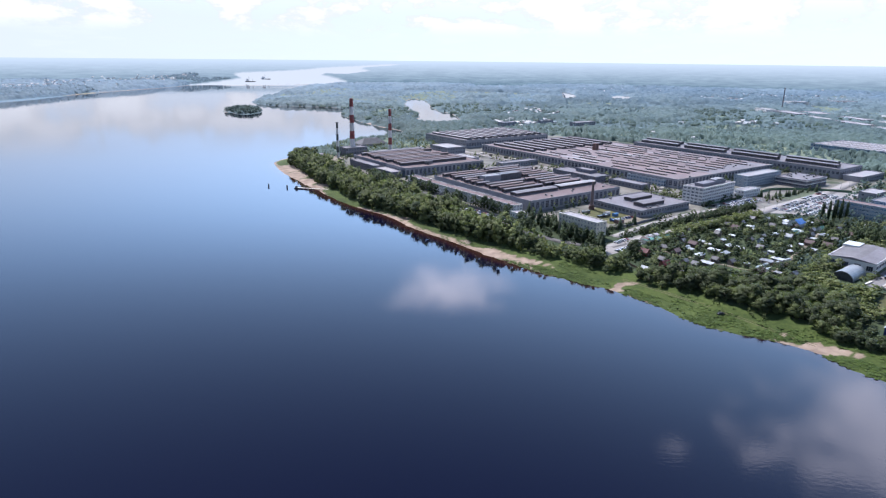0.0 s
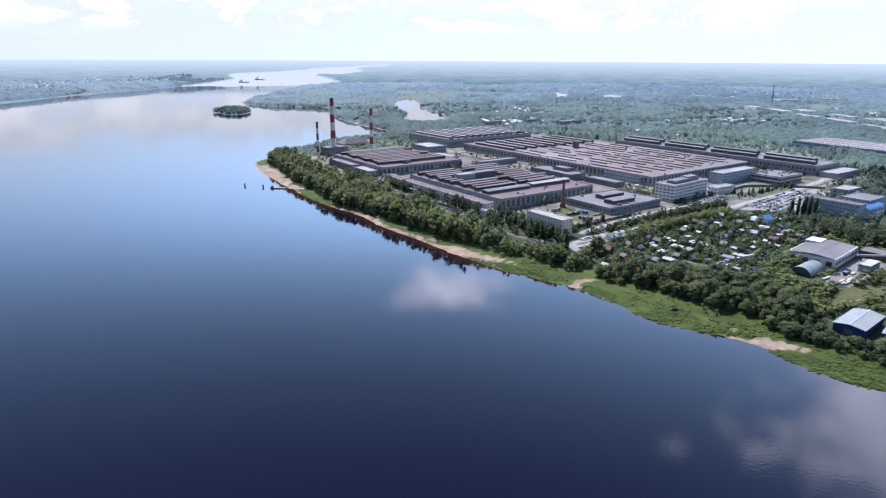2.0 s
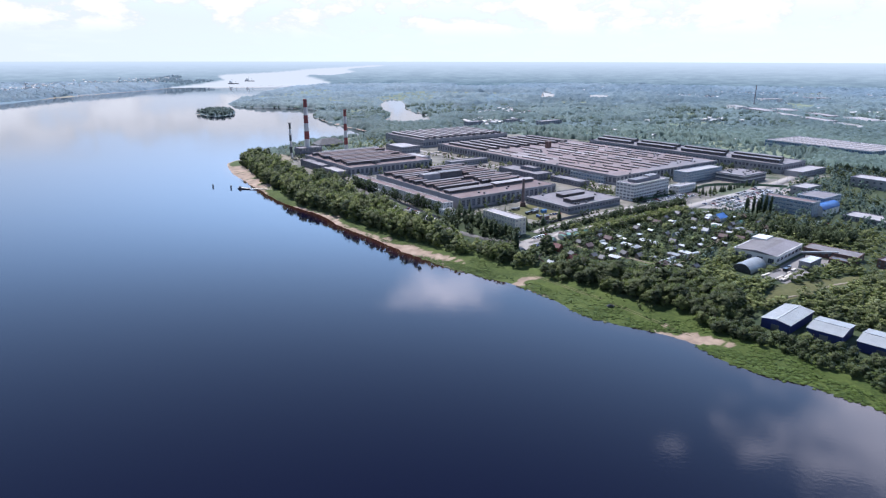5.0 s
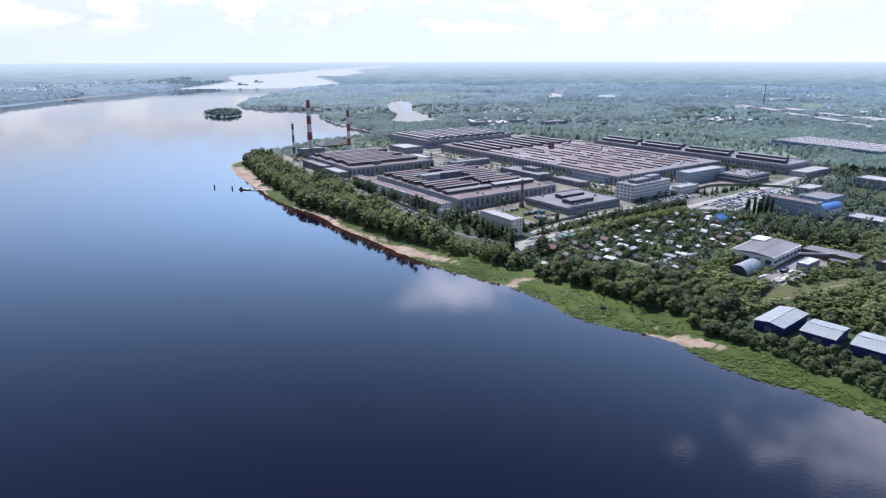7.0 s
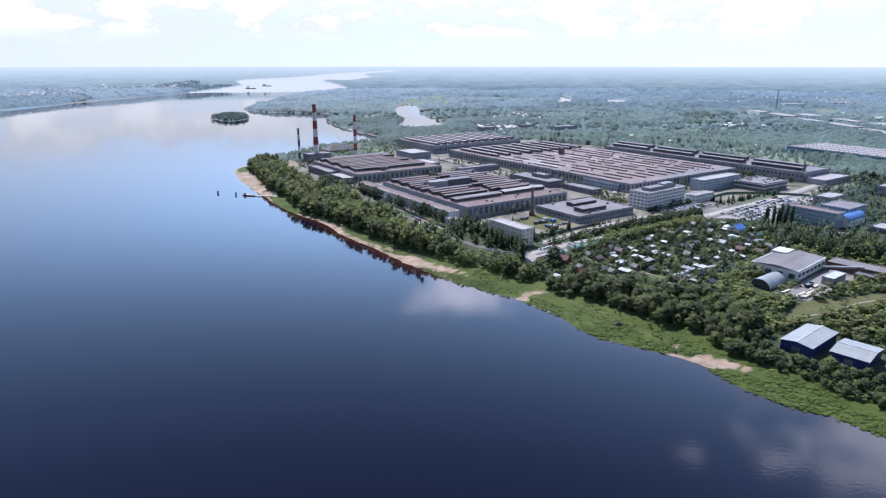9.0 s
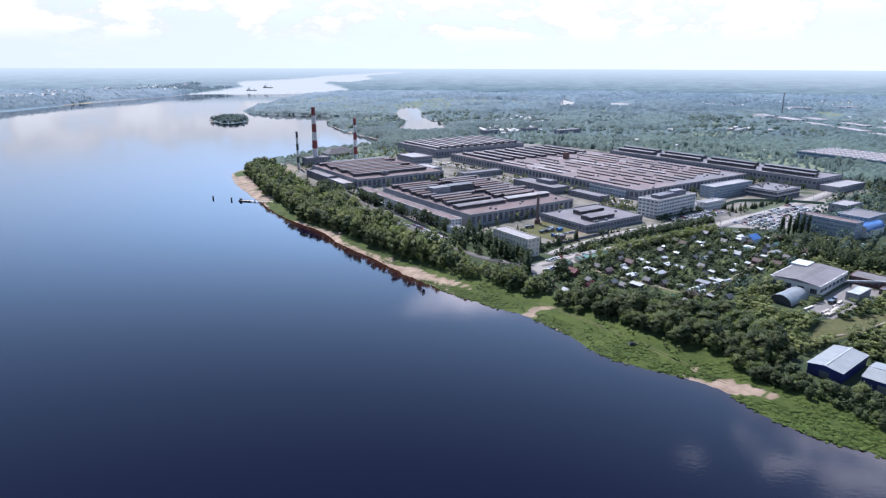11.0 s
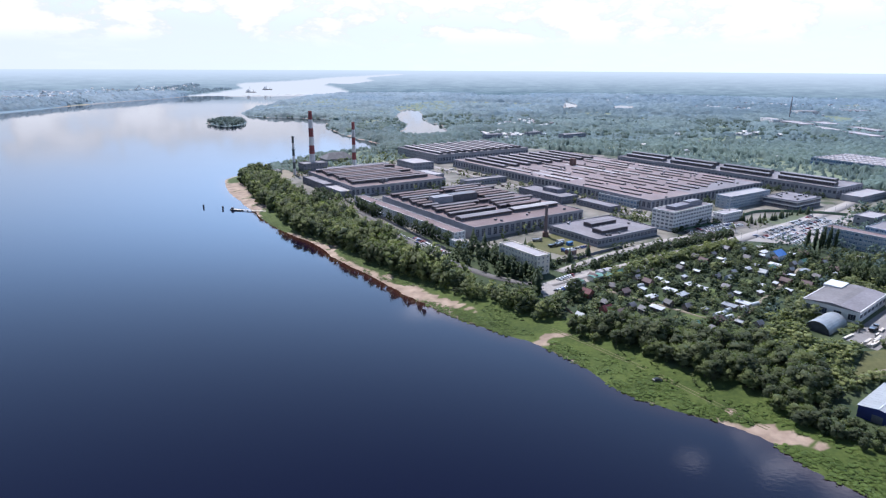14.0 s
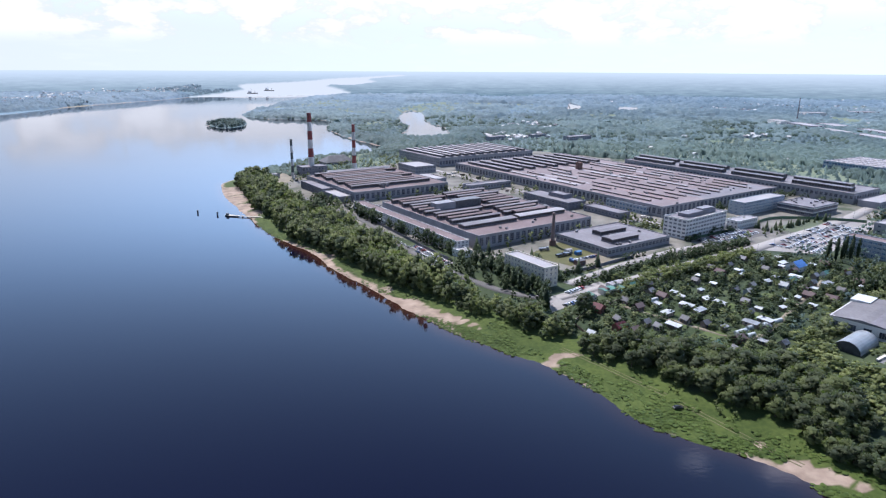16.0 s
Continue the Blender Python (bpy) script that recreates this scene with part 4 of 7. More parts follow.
def hip_shed(o, lu, lv, h, rise, mat, label):
    g = ground_at(*o)
    root = thing("store_shed", label, "shed", pose(o[0], o[1], g - 0.3, 0, 0, GRID))
    footprint(o, lu, lv)
    b = Build()
    b.box(0, lu, 0, lv, 0, h)
    part("wall", b.mesh("wall", CONCRETE_DARK), root)
    b = Build()
    b.solid([(-1, -1, h), (lu + 1, -1, h), (lu + 1, lv + 1, h), (-1, lv + 1, h)],
            [(lv * 0.4, lv * 0.45, h + rise), (lu - lv * 0.4, lv * 0.45, h + rise), (lu - lv * 0.4, lv * 0.55, h + rise), (lv * 0.4, lv * 0.55, h + rise)])
    part("roof", b.mesh("roof", mat), root)


hip_shed((-262, 960), 44, 26, 5, 8, METAL_DARK, "dark blue-grey store with a steep hipped roof")

# administration block and its neighbours
admin, z = building("office_block", "white five-storey office block with grid of windows", "office", (156, 621), 60, 21, 16.0, PLASTER_WHITE, ROOF_GREY,
                    {"front": (5, 14, 3.1, 1.75, 0.95), "left": (5, 5, 2.9, 1.75, 0.95)}, ang=46, frame_mat=PLASTER_WHITE, panes=(3, 1), group="offices")
b = Build()
b.box(10, 52, 6, 15, z + 0.06, z + 3.0)
part("roof_house", b.mesh("roof_house", CONCRETE_DARK), admin, "dark roof storey")
b = Build()
b.box(34, 50, 7, 14, z + 3.0, z + 4.4)
part("roof_house", b.mesh("roof_house", CONCRETE), admin)
building("office_block", "cream four-storey block with pale roof", "office", (43, 486), 11.5, 40, 13.2, PLASTER_CREAM, ROOF_PALE,
         {"front": (4, 3, 1.5, 1.7, 0.9), "left": (4, 12, 1.6, 1.7, 0.9)}, frame_mat=PLASTER_WHITE, group="offices")
shop, z = building("tool_shop", "grey flat-roofed workshop with two broad roof lights", "workshop", (89, 560), 71, 54, 6.0, CONCRETE, ROOF_GREY,
                   {"left": (1, 13, 3.2, 2.6, 1.8), "front": (1, 17, 3.2, 2.6, 1.8)}, panes=(3, 2))
lantern(shop, 14, 14, 30, 11, 4.0, z, "u", ROOF_GREY)
lantern(shop, 24, 34, 30, 9, 4.0, z, "u", ROOF_GREY)
vents(shop, 71, 54, z, 9, 8)
building("office_block", "pale blue and white five-storey laboratory block", "office", (229, 722), 70, 16, 12.0, PANEL_BLUE, ROOF_PALE,
         {"front": (4, 14, 3.4, 1.7, 1.0), "left": (4, 3, 2.2, 1.7, 1.0)}, pane=GLASS_BLUE, frame_mat=PLASTER_WHITE, panes=(3, 1), group="offices")
canteen, z = building("canteen", "dark-glazed two-storey canteen with pale bands", "office", (292, 727), 46, 34, 8.6, CONCRETE_DARK, ROOF_GREY,
                      {"front": (2, 12, 3.4, 2.4, 0.8), "left": (2, 9, 3.4, 2.4, 0.8)}, panes=(2, 1))
b = Build()
for za in (4.0, 8.0):
    b.box(-0.4, 46.4, -0.4, -0.02, za, za + 0.7)
    b.box(-0.4, -0.02, -0.02, 34.4, za, za + 0.7)
part("band", b.mesh("band", PLASTER_WHITE), canteen, "pale facade band")
vents(canteen, 46, 34, z, 12, 9)
building("gatehouse", "small white two-storey gatehouse", "office", (208, 664), 30, 11, 7.0, PLASTER_WHITE, ROOF_PALE, {"front": (2, 9, 1.6, 1.6, 1.0), "left": (2, 3, 1.6, 1.6, 1.0)}, frame_mat=CONCRETE)
building("gatehouse", "low white checkpoint beside office block", "office", (200, 668), 9, 9, 4.0, PLASTER_WHITE, ROOF_PALE, {"front": (1, 4, 1.6, 1.6, 1.2)})

# offices with the blue barrel roof
building("office_block", "pale blue four-storey institute slab with brown roof", "office", (298, 571), 13, 46, 13.0, PANEL_BLUE, ROOF_BROWN,
         {"left": (4, 14, 2.6, 1.7, 0.9), "front": (4, 3, 2.0, 1.7, 0.9)}, pane=GLASS_BLUE, frame_mat=PLASTER_WHITE, panes=(3, 1), group="offices")
building("office_block", "pale blue rear wing of institute with grey roof", "office", (318, 596), 34, 24, 12.0, PANEL_BLUE, ROOF_GREY,
         {"left": (4, 7, 2.4, 1.7, 0.9), "front": (4, 10, 2.4, 1.7, 0.9)}, pane=GLASS_BLUE, frame_mat=PLASTER_WHITE, panes=(2, 1), group="offices")


def barrel(name, label, category, o, lu, lv, spring, ang, shell_mat, end_mat, steps=14):
    """A half-barrel vault along u."""
    g = ground_at(*local_to_plan(o, lu / 2, lv / 2, ang))
    root = thing(name, label, category, pose(o[0], o[1], g - 0.2, 0, 0, ang))
    footprint(o, lu, lv, ang)
    r = lv / 2
    arc = [(r - r * math.cos(math.pi * i / steps), spring + r * 0.86 * math.sin(math.pi * i / steps)) for i in range(steps + 1)]
    b = Build()
    for i in range(steps):
        (y0, z0), (y1, z1) = arc[i], arc[i + 1]
        b.face([(0, y1, z1), (0, y0, z0), (lu, y0, z0), (lu, y1, z1)])
        k = 0.97
        b.face([(0, r + (y0 - r) * k, z0 * k), (0, r + (y1 - r) * k, z1 * k), (lu, r + (y1 - r) * k, z1 * k), (lu, r + (y0 - r) * k, z0 * k)])
    part("vault", b.mesh("vault", shell_mat), root)
    b = Build()
    for j in range(steps):
        (y0, z0), (y1, z1) = arc[j], arc[j + 1]
        k = 1.015
        b.face([(-0.12, r + (y1 - r) * k, spring + (z1 - spring) * k), (-0.12, r + (y0 - r) * k, spring + (z0 - spring) * k),
                (0.12, r + (y0 - r) * k, spring + (z0 - spring) * k), (0.12, r + (y1 - r) * k, spring + (z1 - spring) * k)])
    rib = b.mesh("rib", shell_mat)
    for i in range(9):
        part("rib", rib, root, "", (0.15 + i * (lu - 0.3) / 8, 0, 0))
    b = Build()
    b.box(0.1, lu - 0.1, 0.08, 0.3, -0.4, spring + 0.2)
    b.box(0.1, lu - 0.1, lv - 0.3, lv - 0.08, -0.4, spring + 0.2)
    for x in (0.35, lu - 0.35):
        ring = [(x, y * 0.98 + r * 0.02, max(z * 0.98, 0)) for y, z in arc]
        b.face([(x, 0.1, -0.4), *ring, (x, lv - 0.1, -0.4)])
    part("end_wall", b.mesh("end_wall", end_mat), root)
    return root


barrel("sports_hall", "hall with a bright blue barrel roof", "hall", local_to_plan((298, 571), 14, -3), 32, 11, 5.5, GRID, BLUE_ROOF, PLASTER_WHITE)
# the hangar's dark end walls stand in for the shade inside its open end
barrel("barrel_hangar", "galvanised half-round hangar with dark end panels for shaded openings", "hangar", (195, 409.5), 22, 13, 0.4, 46, METAL, STEEL_DARK)
building("garage_row", "long low garage row with patchy pale roof", "garages", (350, 540), 22, 40, 4.0, CONCRETE, ROOF_PALE, {"left": (1, 12, 2.4, 2.2, 0.4)})

# depot: warehouse, brick sheds and cabin
ware, z = building("warehouse", "white brick warehouse with broad grey roof", "warehouse", (217, 428), 45, 29, 6.4, PLASTER_WHITE, ROOF_GREY,
                   {"front": (1, 7, 5.0, 2.4, 1.7), "left": (1, 4, 3.8, 3.4, 0.5)}, ang=49, panes=(3, 1), parapet=0.35)
b = Build()
b.solid([(-0.6, -0.6, z + 0.06), (45.6, -0.6, z + 0.06), (45.6, 29.6, z + 0.06), (-0.6, 29.6, z + 0.06)],
        [(-0.3, 13.8, z + 1.5), (45.3, 13.8, z + 1.5), (45.3, 14.8, z + 1.5), (-0.3, 14.8, z + 1.5)])
part("pitched_roof", b.mesh("pitched_roof", ROOF_WORN), ware)
b = Build()
b.face([(-0.5, 0.0, z + 0.20), (45.5, 0.0, z + 0.20), (45.3, 10.2, z + 1.22), (-0.3, 10.2, z + 1.22)])
b.face([(-0.5, 0.0, z + 0.14), (-0.3, 10.2, z + 1.16), (45.3, 10.2, z + 1.16), (45.5, 0.0, z + 0.14)])
part("roof_sheet", b.mesh("roof_sheet", ROOF_GREY), ware, "paler newer roof sheet")
b = Build()
b.box(32, 45, 20, 30, z, z + 1.7)
part("roof_light", b.mesh("roof_light", ROOF_WHITE), ware, "bright white raised roof section")
building("brick_shop", "long brick shop with a grey sheet roof", "workshop", (272.5, 438), 15, 34, 4.6, BRICK, ROOF_WORN, {"left": (1, 9, 1.8, 1.6, 1.4), "front": (1, 3, 1.8, 1.6, 1.4)}, ang=49, parapet=0.3)
building("brick_shed", "dark brown brick shed with flat roof", "shed", (263, 431.5), 7, 11, 3.4, BRICK, METAL_DARK, {"left": (1, 4, 1.4, 1.2, 1.6)}, ang=49, parapet=0.25)
building("site_cabin", "grey two-storey site cabin with pale roof", "cabin", (235.5, 421.5), 18, 7, 4.8, CONCRETE, ROOF_WHITE, {"front": (2, 5, 1.2, 1.0, 0.8), "left": (2, 2, 1.2, 1.0, 0.8)}, ang=46, parapet=0.2)
building("brick_house", "grey brick house among gardens", "house", (288, 424), 14, 10, 5.5, BRICK, ROOF_GREY, {"left": (2, 3, 1.2, 1.3, 0.9), "front": (2, 4, 1.2, 1.3, 0.9)}, ang=40)


def gable_shed(o, lu, lv, h, rise, ang, ridge, label, base=None):
    g = ground_at(*local_to_plan(o, lu / 2, lv / 2, ang)) if base is None else base
    root = thing("metal_shed", label, "shed", pose(o[0], o[1], g - 0.3, 0, 0, ang), "boat sheds")
    footprint(o, lu, lv, ang, 8)
    b = Build()
    if ridge == "u":
        ends = [[(0, lv, -0.4), (0, 0, -0.4), (0, 0, h), (0, lv / 2, h + rise), (0, lv, h)], [(lu, 0, -0.4), (lu, lv, -0.4), (lu, lv, h), (lu, lv / 2, h + rise), (lu, 0, h)]]
        longs = [[(0, 0, -0.4), (lu, 0, -0.4), (lu, 0, h), (0, 0, h)], [(lu, lv, -0.4), (0, lv, -0.4), (0, lv, h), (lu, lv, h)]]
        slopes = [[(-0.5, -0.5), (lu + 0.5, -0.5), (lu + 0.5, lv / 2), (-0.5, lv / 2)], [(lu + 0.5, lv + 0.5), (-0.5, lv + 0.5), (-0.5, lv / 2), (lu + 0.5, lv / 2)]]
    else:
        ends = [[(0, 0, -0.4), (lu, 0, -0.4), (lu, 0, h), (lu / 2, 0, h + rise), (0, 0, h)], [(lu, lv, -0.4), (0, lv, -0.4), (0, lv, h), (lu / 2, lv, h + rise), (lu, lv, h)]]
        longs = [[(0, lv, -0.4), (0, 0, -0.4), (0, 0, h), (0, lv, h)], [(lu, 0, -0.4), (lu, lv, -0.4), (lu, lv, h), (lu, 0, h)]]
        slopes = [[(-0.5, lv + 0.5), (-0.5, -0.5), (lu / 2, -0.5), (lu / 2, lv + 0.5)], [(lu + 0.5, -0.5), (lu + 0.5, lv + 0.5), (lu / 2, lv + 0.5), (lu / 2, -0.5)]]
    for f in ends + longs:
        b.face(f)
    part("wall", b.mesh("wall", NAVY), root)
    for (a, c, d, e) in slopes:
        b = Build()
        lo_ring = [(*a, h + 0.05), (*c, h + 0.05), (*d, h + rise + 0.05), (*e, h + rise + 0.05)]
        ribs = []
        for k in range(13):
            ribs += [(k / 12 - 0.006, 0.14), (k / 12 - 0.004, 0.18), (k / 12 + 0.004, 0.18), (k / 12 + 0.006, 0.14)]
        ribs = [(min(max(t, 0), 1), up_by) for t, up_by in ribs]
        rim = [([a[i] + (c[i] - a[i]) * t for i in (0, 1)], [e[i] + (d[i] - e[i]) * t for i in (0, 1)], up_by) for t, up_by in ribs]
        for (p, q, n0), (p2, q2, n1) in zip(rim[:-1], rim[1:]):
            b.face([(*p, h + n0), (*p2, h + n1), (*q2, h + rise + n1), (*q, h + rise + n0)])
            b.face([(*p, h), (*p2, h), (*p2, h + n1), (*p, h + n0)])
        part("roof_slope", b.mesh("roof_slope", SHED_SHEET), root)
    b = Build()
    if ridge == "u":
        b.box(-0.6, lu + 0.6, lv / 2 - 0.25, lv / 2 + 0.25, h + rise + 0.1, h + rise + 0.32)
    else:
        b.box(lu / 2 - 0.25, lu / 2 + 0.25, -0.6, lv + 0.6, h + rise + 0.1, h + rise + 0.32)
    part("ridge_cap", b.mesh("ridge_cap", ROOF_WHITE), root)
    b = Build()
    b.box(-0.06, -0.02, lv * 0.5 - 2, lv * 0.5 + 2, -0.3, 3.6)
    part("door", b.mesh("door", METAL_DARK), root, "dark roll door")


gable_shed((185.5, 322.5), 30, 14.5, 5.3, 1.2, 47, "u", "navy blue metal shed with pale ridged roof", 2.3)
gable_shed((205.5, 311), 21, 16, 5.3, 1.3, 50, "v", "navy blue metal shed with bright sheet roof", 2.3)
gable_shed((226.5, 294), 21, 20.5, 5.3, 1.3, 50, "v", "long navy blue metal shed with bright sheet roof", 2.3)

# bright glazed plant to the far right
hall, z = building("glass_plant", "modern pale blue plant hall with white roof lights", "factory", (528, 936), 90, 160, 10.0, PANEL_BLUE, ROOF_PALE,
                   {"left": (2, 40, 3.2, 2.4, 1.6), "front": (2, 18, 3.2, 2.4, 1.6)}, ang=37, pane=GLASS_BLUE, panes=(2, 1))
for i in range(8):
    for j in range(12):
        bpart = LANTERNS.get("light")
        if bpart is None:
            b = Build()
            b.solid([(0, 0, 0), (6, 0, 0), (6, 8, 0), (0, 8, 0)], [(1, 1, 1.0), (5, 1, 1.0), (5, 7, 1.0), (1, 7, 1.0)])
            bpart = LANTERNS["light"] = b.mesh("roof_light", ROOF_PALE)
        part("roof_light", bpart, hall, "", (4 + i * 10, 5 + j * 13, z))
# works along the railway, far right
for o, lu, lv, h, mat in (((692, 1300), 22, 100, 7, PLASTER_WHITE), ((680, 1425), 28, 105, 8, CONCRETE), ((664, 1562), 22, 92, 7, PLASTER_WHITE), ((650, 1692), 34, 110, 9, CONCRETE), ((638, 1850), 24, 70, 8, PLASTER_WHITE),
                          ((772, 1440), 36, 90, 9, PLASTER_WHITE), ((748, 1565), 26, 100, 8, CONCRETE), ((704, 1700), 40, 80, 10, CONCRETE), ((800, 2130), 60, 40, 12, PLASTER_WHITE), ((960, 2210), 80, 40, 10, CONCRETE)):
    building("far_works", "long pale works building far across the plain", "factory", o, lu, lv, h, mat, ROOF_PALE, {"left": (2, int(lv / 8), 4.0, 2.0, 1.2)}, ang=8, panes=(1, 1), group="far works")
for o, lu, lv, h in (((90, 1350), 60, 16, 7), ((-60, 1330), 40, 14, 8), ((20, 1375), 36, 12, 8), ((330, 660), 30, 16, 9), ((430, 700), 26, 40, 10)):
    building("far_works", "grey works building beyond the halls", "factory", o, lu, lv, h, CONCRETE, ROOF_PALE, {"left": (2, max(2, int(lv / 6)), 2.4, 1.6, 1.2), "front": (2, max(2, int(lu / 6)), 2.4, 1.6, 1.2)}, panes=(1, 1), group="far works")


# ---- chimneys ----
def chimney(x, y, top, r0, r1, bands, tones, label):
    g = ground_at(x, y)
    root = thing("chimney", label, "chimney", pose(x, y, g - 0.3), "works chimneys")
    h = top - g + 0.3
    for i in range(bands):
        a, c = i / bands, (i + 1) / bands
        b = Build()
        b.tube(0, 0, h * a, h * c, r0 + (r1 - r0) * a, r0 + (r1 - r0) * c, 20)
        part("band", b.mesh("band", tones[(bands - 1 - i) % 2]), root)
    for zz in (0.98, 0.66, 0.33):
        b = Build()
        r = r0 + (r1 - r0) * zz
        b.tube(0, 0, h * zz, h * zz + 0.3, r + 1.0, r + 1.0, 20)
        for k in range(10):
            a = 2 * math.pi * k / 10
            b.tube((r + 0.95) * math.cos(a), (r + 0.95) * math.sin(a), h * zz + 0.3, h * zz + 1.4, 0.05, 0.05, 4)
        part("gallery", b.mesh("gallery", STEEL_DARK), root)


chimney(-259, 893, 83.4, 4.1, 2.5, 7, (PAINT_RED, PAINT_WHITE), "tall tapered red and white banded chimney")
chimney(-211, 927, 67.2, 3.0, 2.0, 6, (PAINT_RED, PAINT_WHITE), "red and white banded chimney beside boiler house")
chimney(-269, 853, 54.0, 1.9, 1.4, 6, (PAINT_DARK, PAINT_WHITE), "slender dark and white banded chimney")
old = thing("brick_chimney", "old dark brick chimney on a square base", "chimney", pose(49.5, 587.5, ground_at(49.5, 587.5) - 0.3))
b = Build()
b.tube(0, 0, 4, 25.4, 1.6, 1.05, 14)
b.tube(0, 0, 25.4, 26.2, 1.3, 1.3, 14)
part("shaft", b.mesh("shaft", ROOF_BROWN), old)
b = Build()
b.box(-2.4, 2.4, -2.4, 2.4, -0.3, 4.2)
part("plinth", b.mesh("plinth", BRICK), old)
KEEP_OUT.append([(45, 583), (54, 583), (54, 592), (45, 592)])


# ---- roads, lots and yards ----
def strip(name, label, points, width, mat, lift=0.18):
    p = softened(points, 12, 0, 1)
    d = np.gradient(p, axis=0)
    d /= np.linalg.norm(d, axis=1)[:, None]
    nrm = np.stack([-d[:, 1], d[:, 0]], -1) * width / 2
    a, c = p + nrm, p - nrm
    z = np.maximum(land_height(a[:, 0], a[:, 1]), land_height(c[:, 0], c[:, 1])) + lift
    n = len(p)
    v = np.vstack([np.column_stack([a, z]), np.column_stack([c, z]), np.column_stack([a, z - 0.6]), np.column_stack([c, z - 0.6])])
    f = []
    for i in range(n - 1):
        f += [(n + i, n + i + 1, i + 1, i), (i, i + 1, 2 * n + i + 1, 2 * n + i), (n + i + 1, n + i, 3 * n + i, 3 * n + i + 1)]
    KEEP_OUT.append([tuple(q) for q in a] + [tuple(q) for q in c[::-1]])
    return thing(name, label, "road", kind="structure", data=array_mesh(name, v, f, mat))


def slab(name, label, corners, mat, n=14, lift=0.14, bare=True):
    a, b_, c, d = (np.array(q, float) for q in corners)
    s, t = np.meshgrid(np.linspace(0, 1, n), np.linspace(0, 1, n))
    s, t = s.ravel()[:, None], t.ravel()[:, None]
    p = a * (1 - s) * (1 - t) + b_ * s * (1 - t) + c * s * t + d * (1 - s) * t
    z = land_height(p[:, 0], p[:, 1]) + lift
    i = np.arange(n * n).reshape(n, n)
    f = np.stack([i[:-1, :-1], i[:-1, 1:], i[1:, 1:], i[1:, :-1]], -1).reshape(-1, 4)
    if bare:
        KEEP_OUT.append([tuple(q) for q in corners])
    return thing(name, label, "pavement", kind="structure", data=array_mesh(name, np.column_stack([p, z]), f, mat))


strip("road", "pale dusty road along the works", [(58, 497), (107, 552), (146, 590), (168, 606)], 8, PAVING)
strip("road", "pale lane between trees and gardens", [(52, 470), (93, 506), (136, 546), (203, 607), (262, 660)], 7, PAVING)
strip("road", "narrow road behind the wooded bank", [(40, 470), (15, 480), (-30, 522), (-70, 574), (-118, 644), (-178, 702), (-232, 760), (-285, 828)], 7, ASPHALT)
strip("road", "broad pale avenue past the car park", [(194, 592), (240, 640), (300, 700), (350, 760), (430, 860)], 12, PAVING, 0.3)
strip("road", "works road between the great halls", [local_to_plan((-7, 567), u, 186) for u in (-10, 40, 90, 140, 190)], 10, ASPHALT)
strip("road", "works road along the assembly hall", [local_to_plan((151, 701), -24, v) for v in (-20, 60, 140, 220, 300, 350)], 10, PAVING)
strip("dirt_track", "earth track to the depot", [(300, 440), (275, 420), (262, 405), (240, 395), (220, 380), (200, 372)], 2.0, DIRT, 0.1)
strip("dirt_track", "garden lane among allotments", [(80, 470), (120, 440), (150, 425), (185, 470), (225, 530)], 3.0, DIRT, 0.1)
for side in (-0.95, 0.95):
    strip("dirt_track", "worn wheel rut across the shore meadow", [(52 + side * 0.7, 404 + side * 0.7), (70 + side * 0.7, 388 + side * 0.7), (88 + side * 0.7, 370 + side * 0.7), (101 + side * 0.7, 356 + side * 0.7), (113 + side * 0.7, 343 + side * 0.7), (125 + side * 0.7, 331 + side * 0.7), (137 + side * 0.7, 319 + side * 0.7)], 0.5, TRACK, 0.03)
slab("car_park", "crowded car park before the office block", [(163, 620), (176, 603), (238, 660), (224, 676)], ASPHALT)
slab("car_park", "large dusty car park beside avenue", [(206, 600), (252, 594), (350, 716), (318, 734)], PAVING)
slab("car_park", "small car park by the pale lane", [(44, 469), (48, 447), (88, 491), (79, 505)], PAVING)
slab("yard", "pale concrete depot yard", [(201, 405), (211, 394), (236, 419), (218, 426)], YARD_SLAB)
slab("yard", "pale concrete yard behind the site cabin", [(218, 426), (236, 419.2), (262, 442), (247, 458)], YARD_SLAB)
slab("yard", "dusty storage yard by the boiler house", [(-298, 838), (-268, 812), (-258, 852), (-300, 894)], DIRT)
slab("car_park", "narrow car park beside the bank road", [(-27, 526), (-60, 567), (-54, 572), (-21, 532)], YARD_SLAB)
slab("lawn", "rough dry grass clearing beside the depot yard", [(184, 360), (253, 394), (262, 413), (204, 392)], DRY_GRASS, 22, 0.1)
slab("yard", "pale earth yard behind cream block", [(62, 548), (80, 530), (98, 553), (84, 572)], DIRT)
slab("lawn", "mown lawn behind cream block", [(30, 558), (62, 535), (84, 572), (58, 600)], DRY_GRASS, 14, 0.1)
slab("lawn", "mown grass strip beside road", [(64, 516), (72, 508), (118, 552), (108, 560)], LAWN, 14, 0.1)
for gx0, gy0, lu, lv in ((131, 427, 13, 9), (101, 452, 9, 7), (160, 459, 10, 12), (137, 412, 8, 7), (150, 470, 12, 6), (120, 440, 7, 6), (178, 492, 11, 7), (196, 540, 9, 8), (86, 462, 7, 6)):
    slab("lawn", "open green vegetable plot among allotments", [local_to_plan((gx0, gy0), u, v) for u, v in ((-lu / 2, -lv / 2), (lu / 2, -lv / 2), (lu / 2, lv / 2), (-lu / 2, lv / 2))], PLOT_GREEN, 6, 0.12)
slab("lawn", "rough grass between workshop and office block", [(100, 636), (124, 620), (150, 648), (128, 680)], LAWN, 14, 0.1, False)
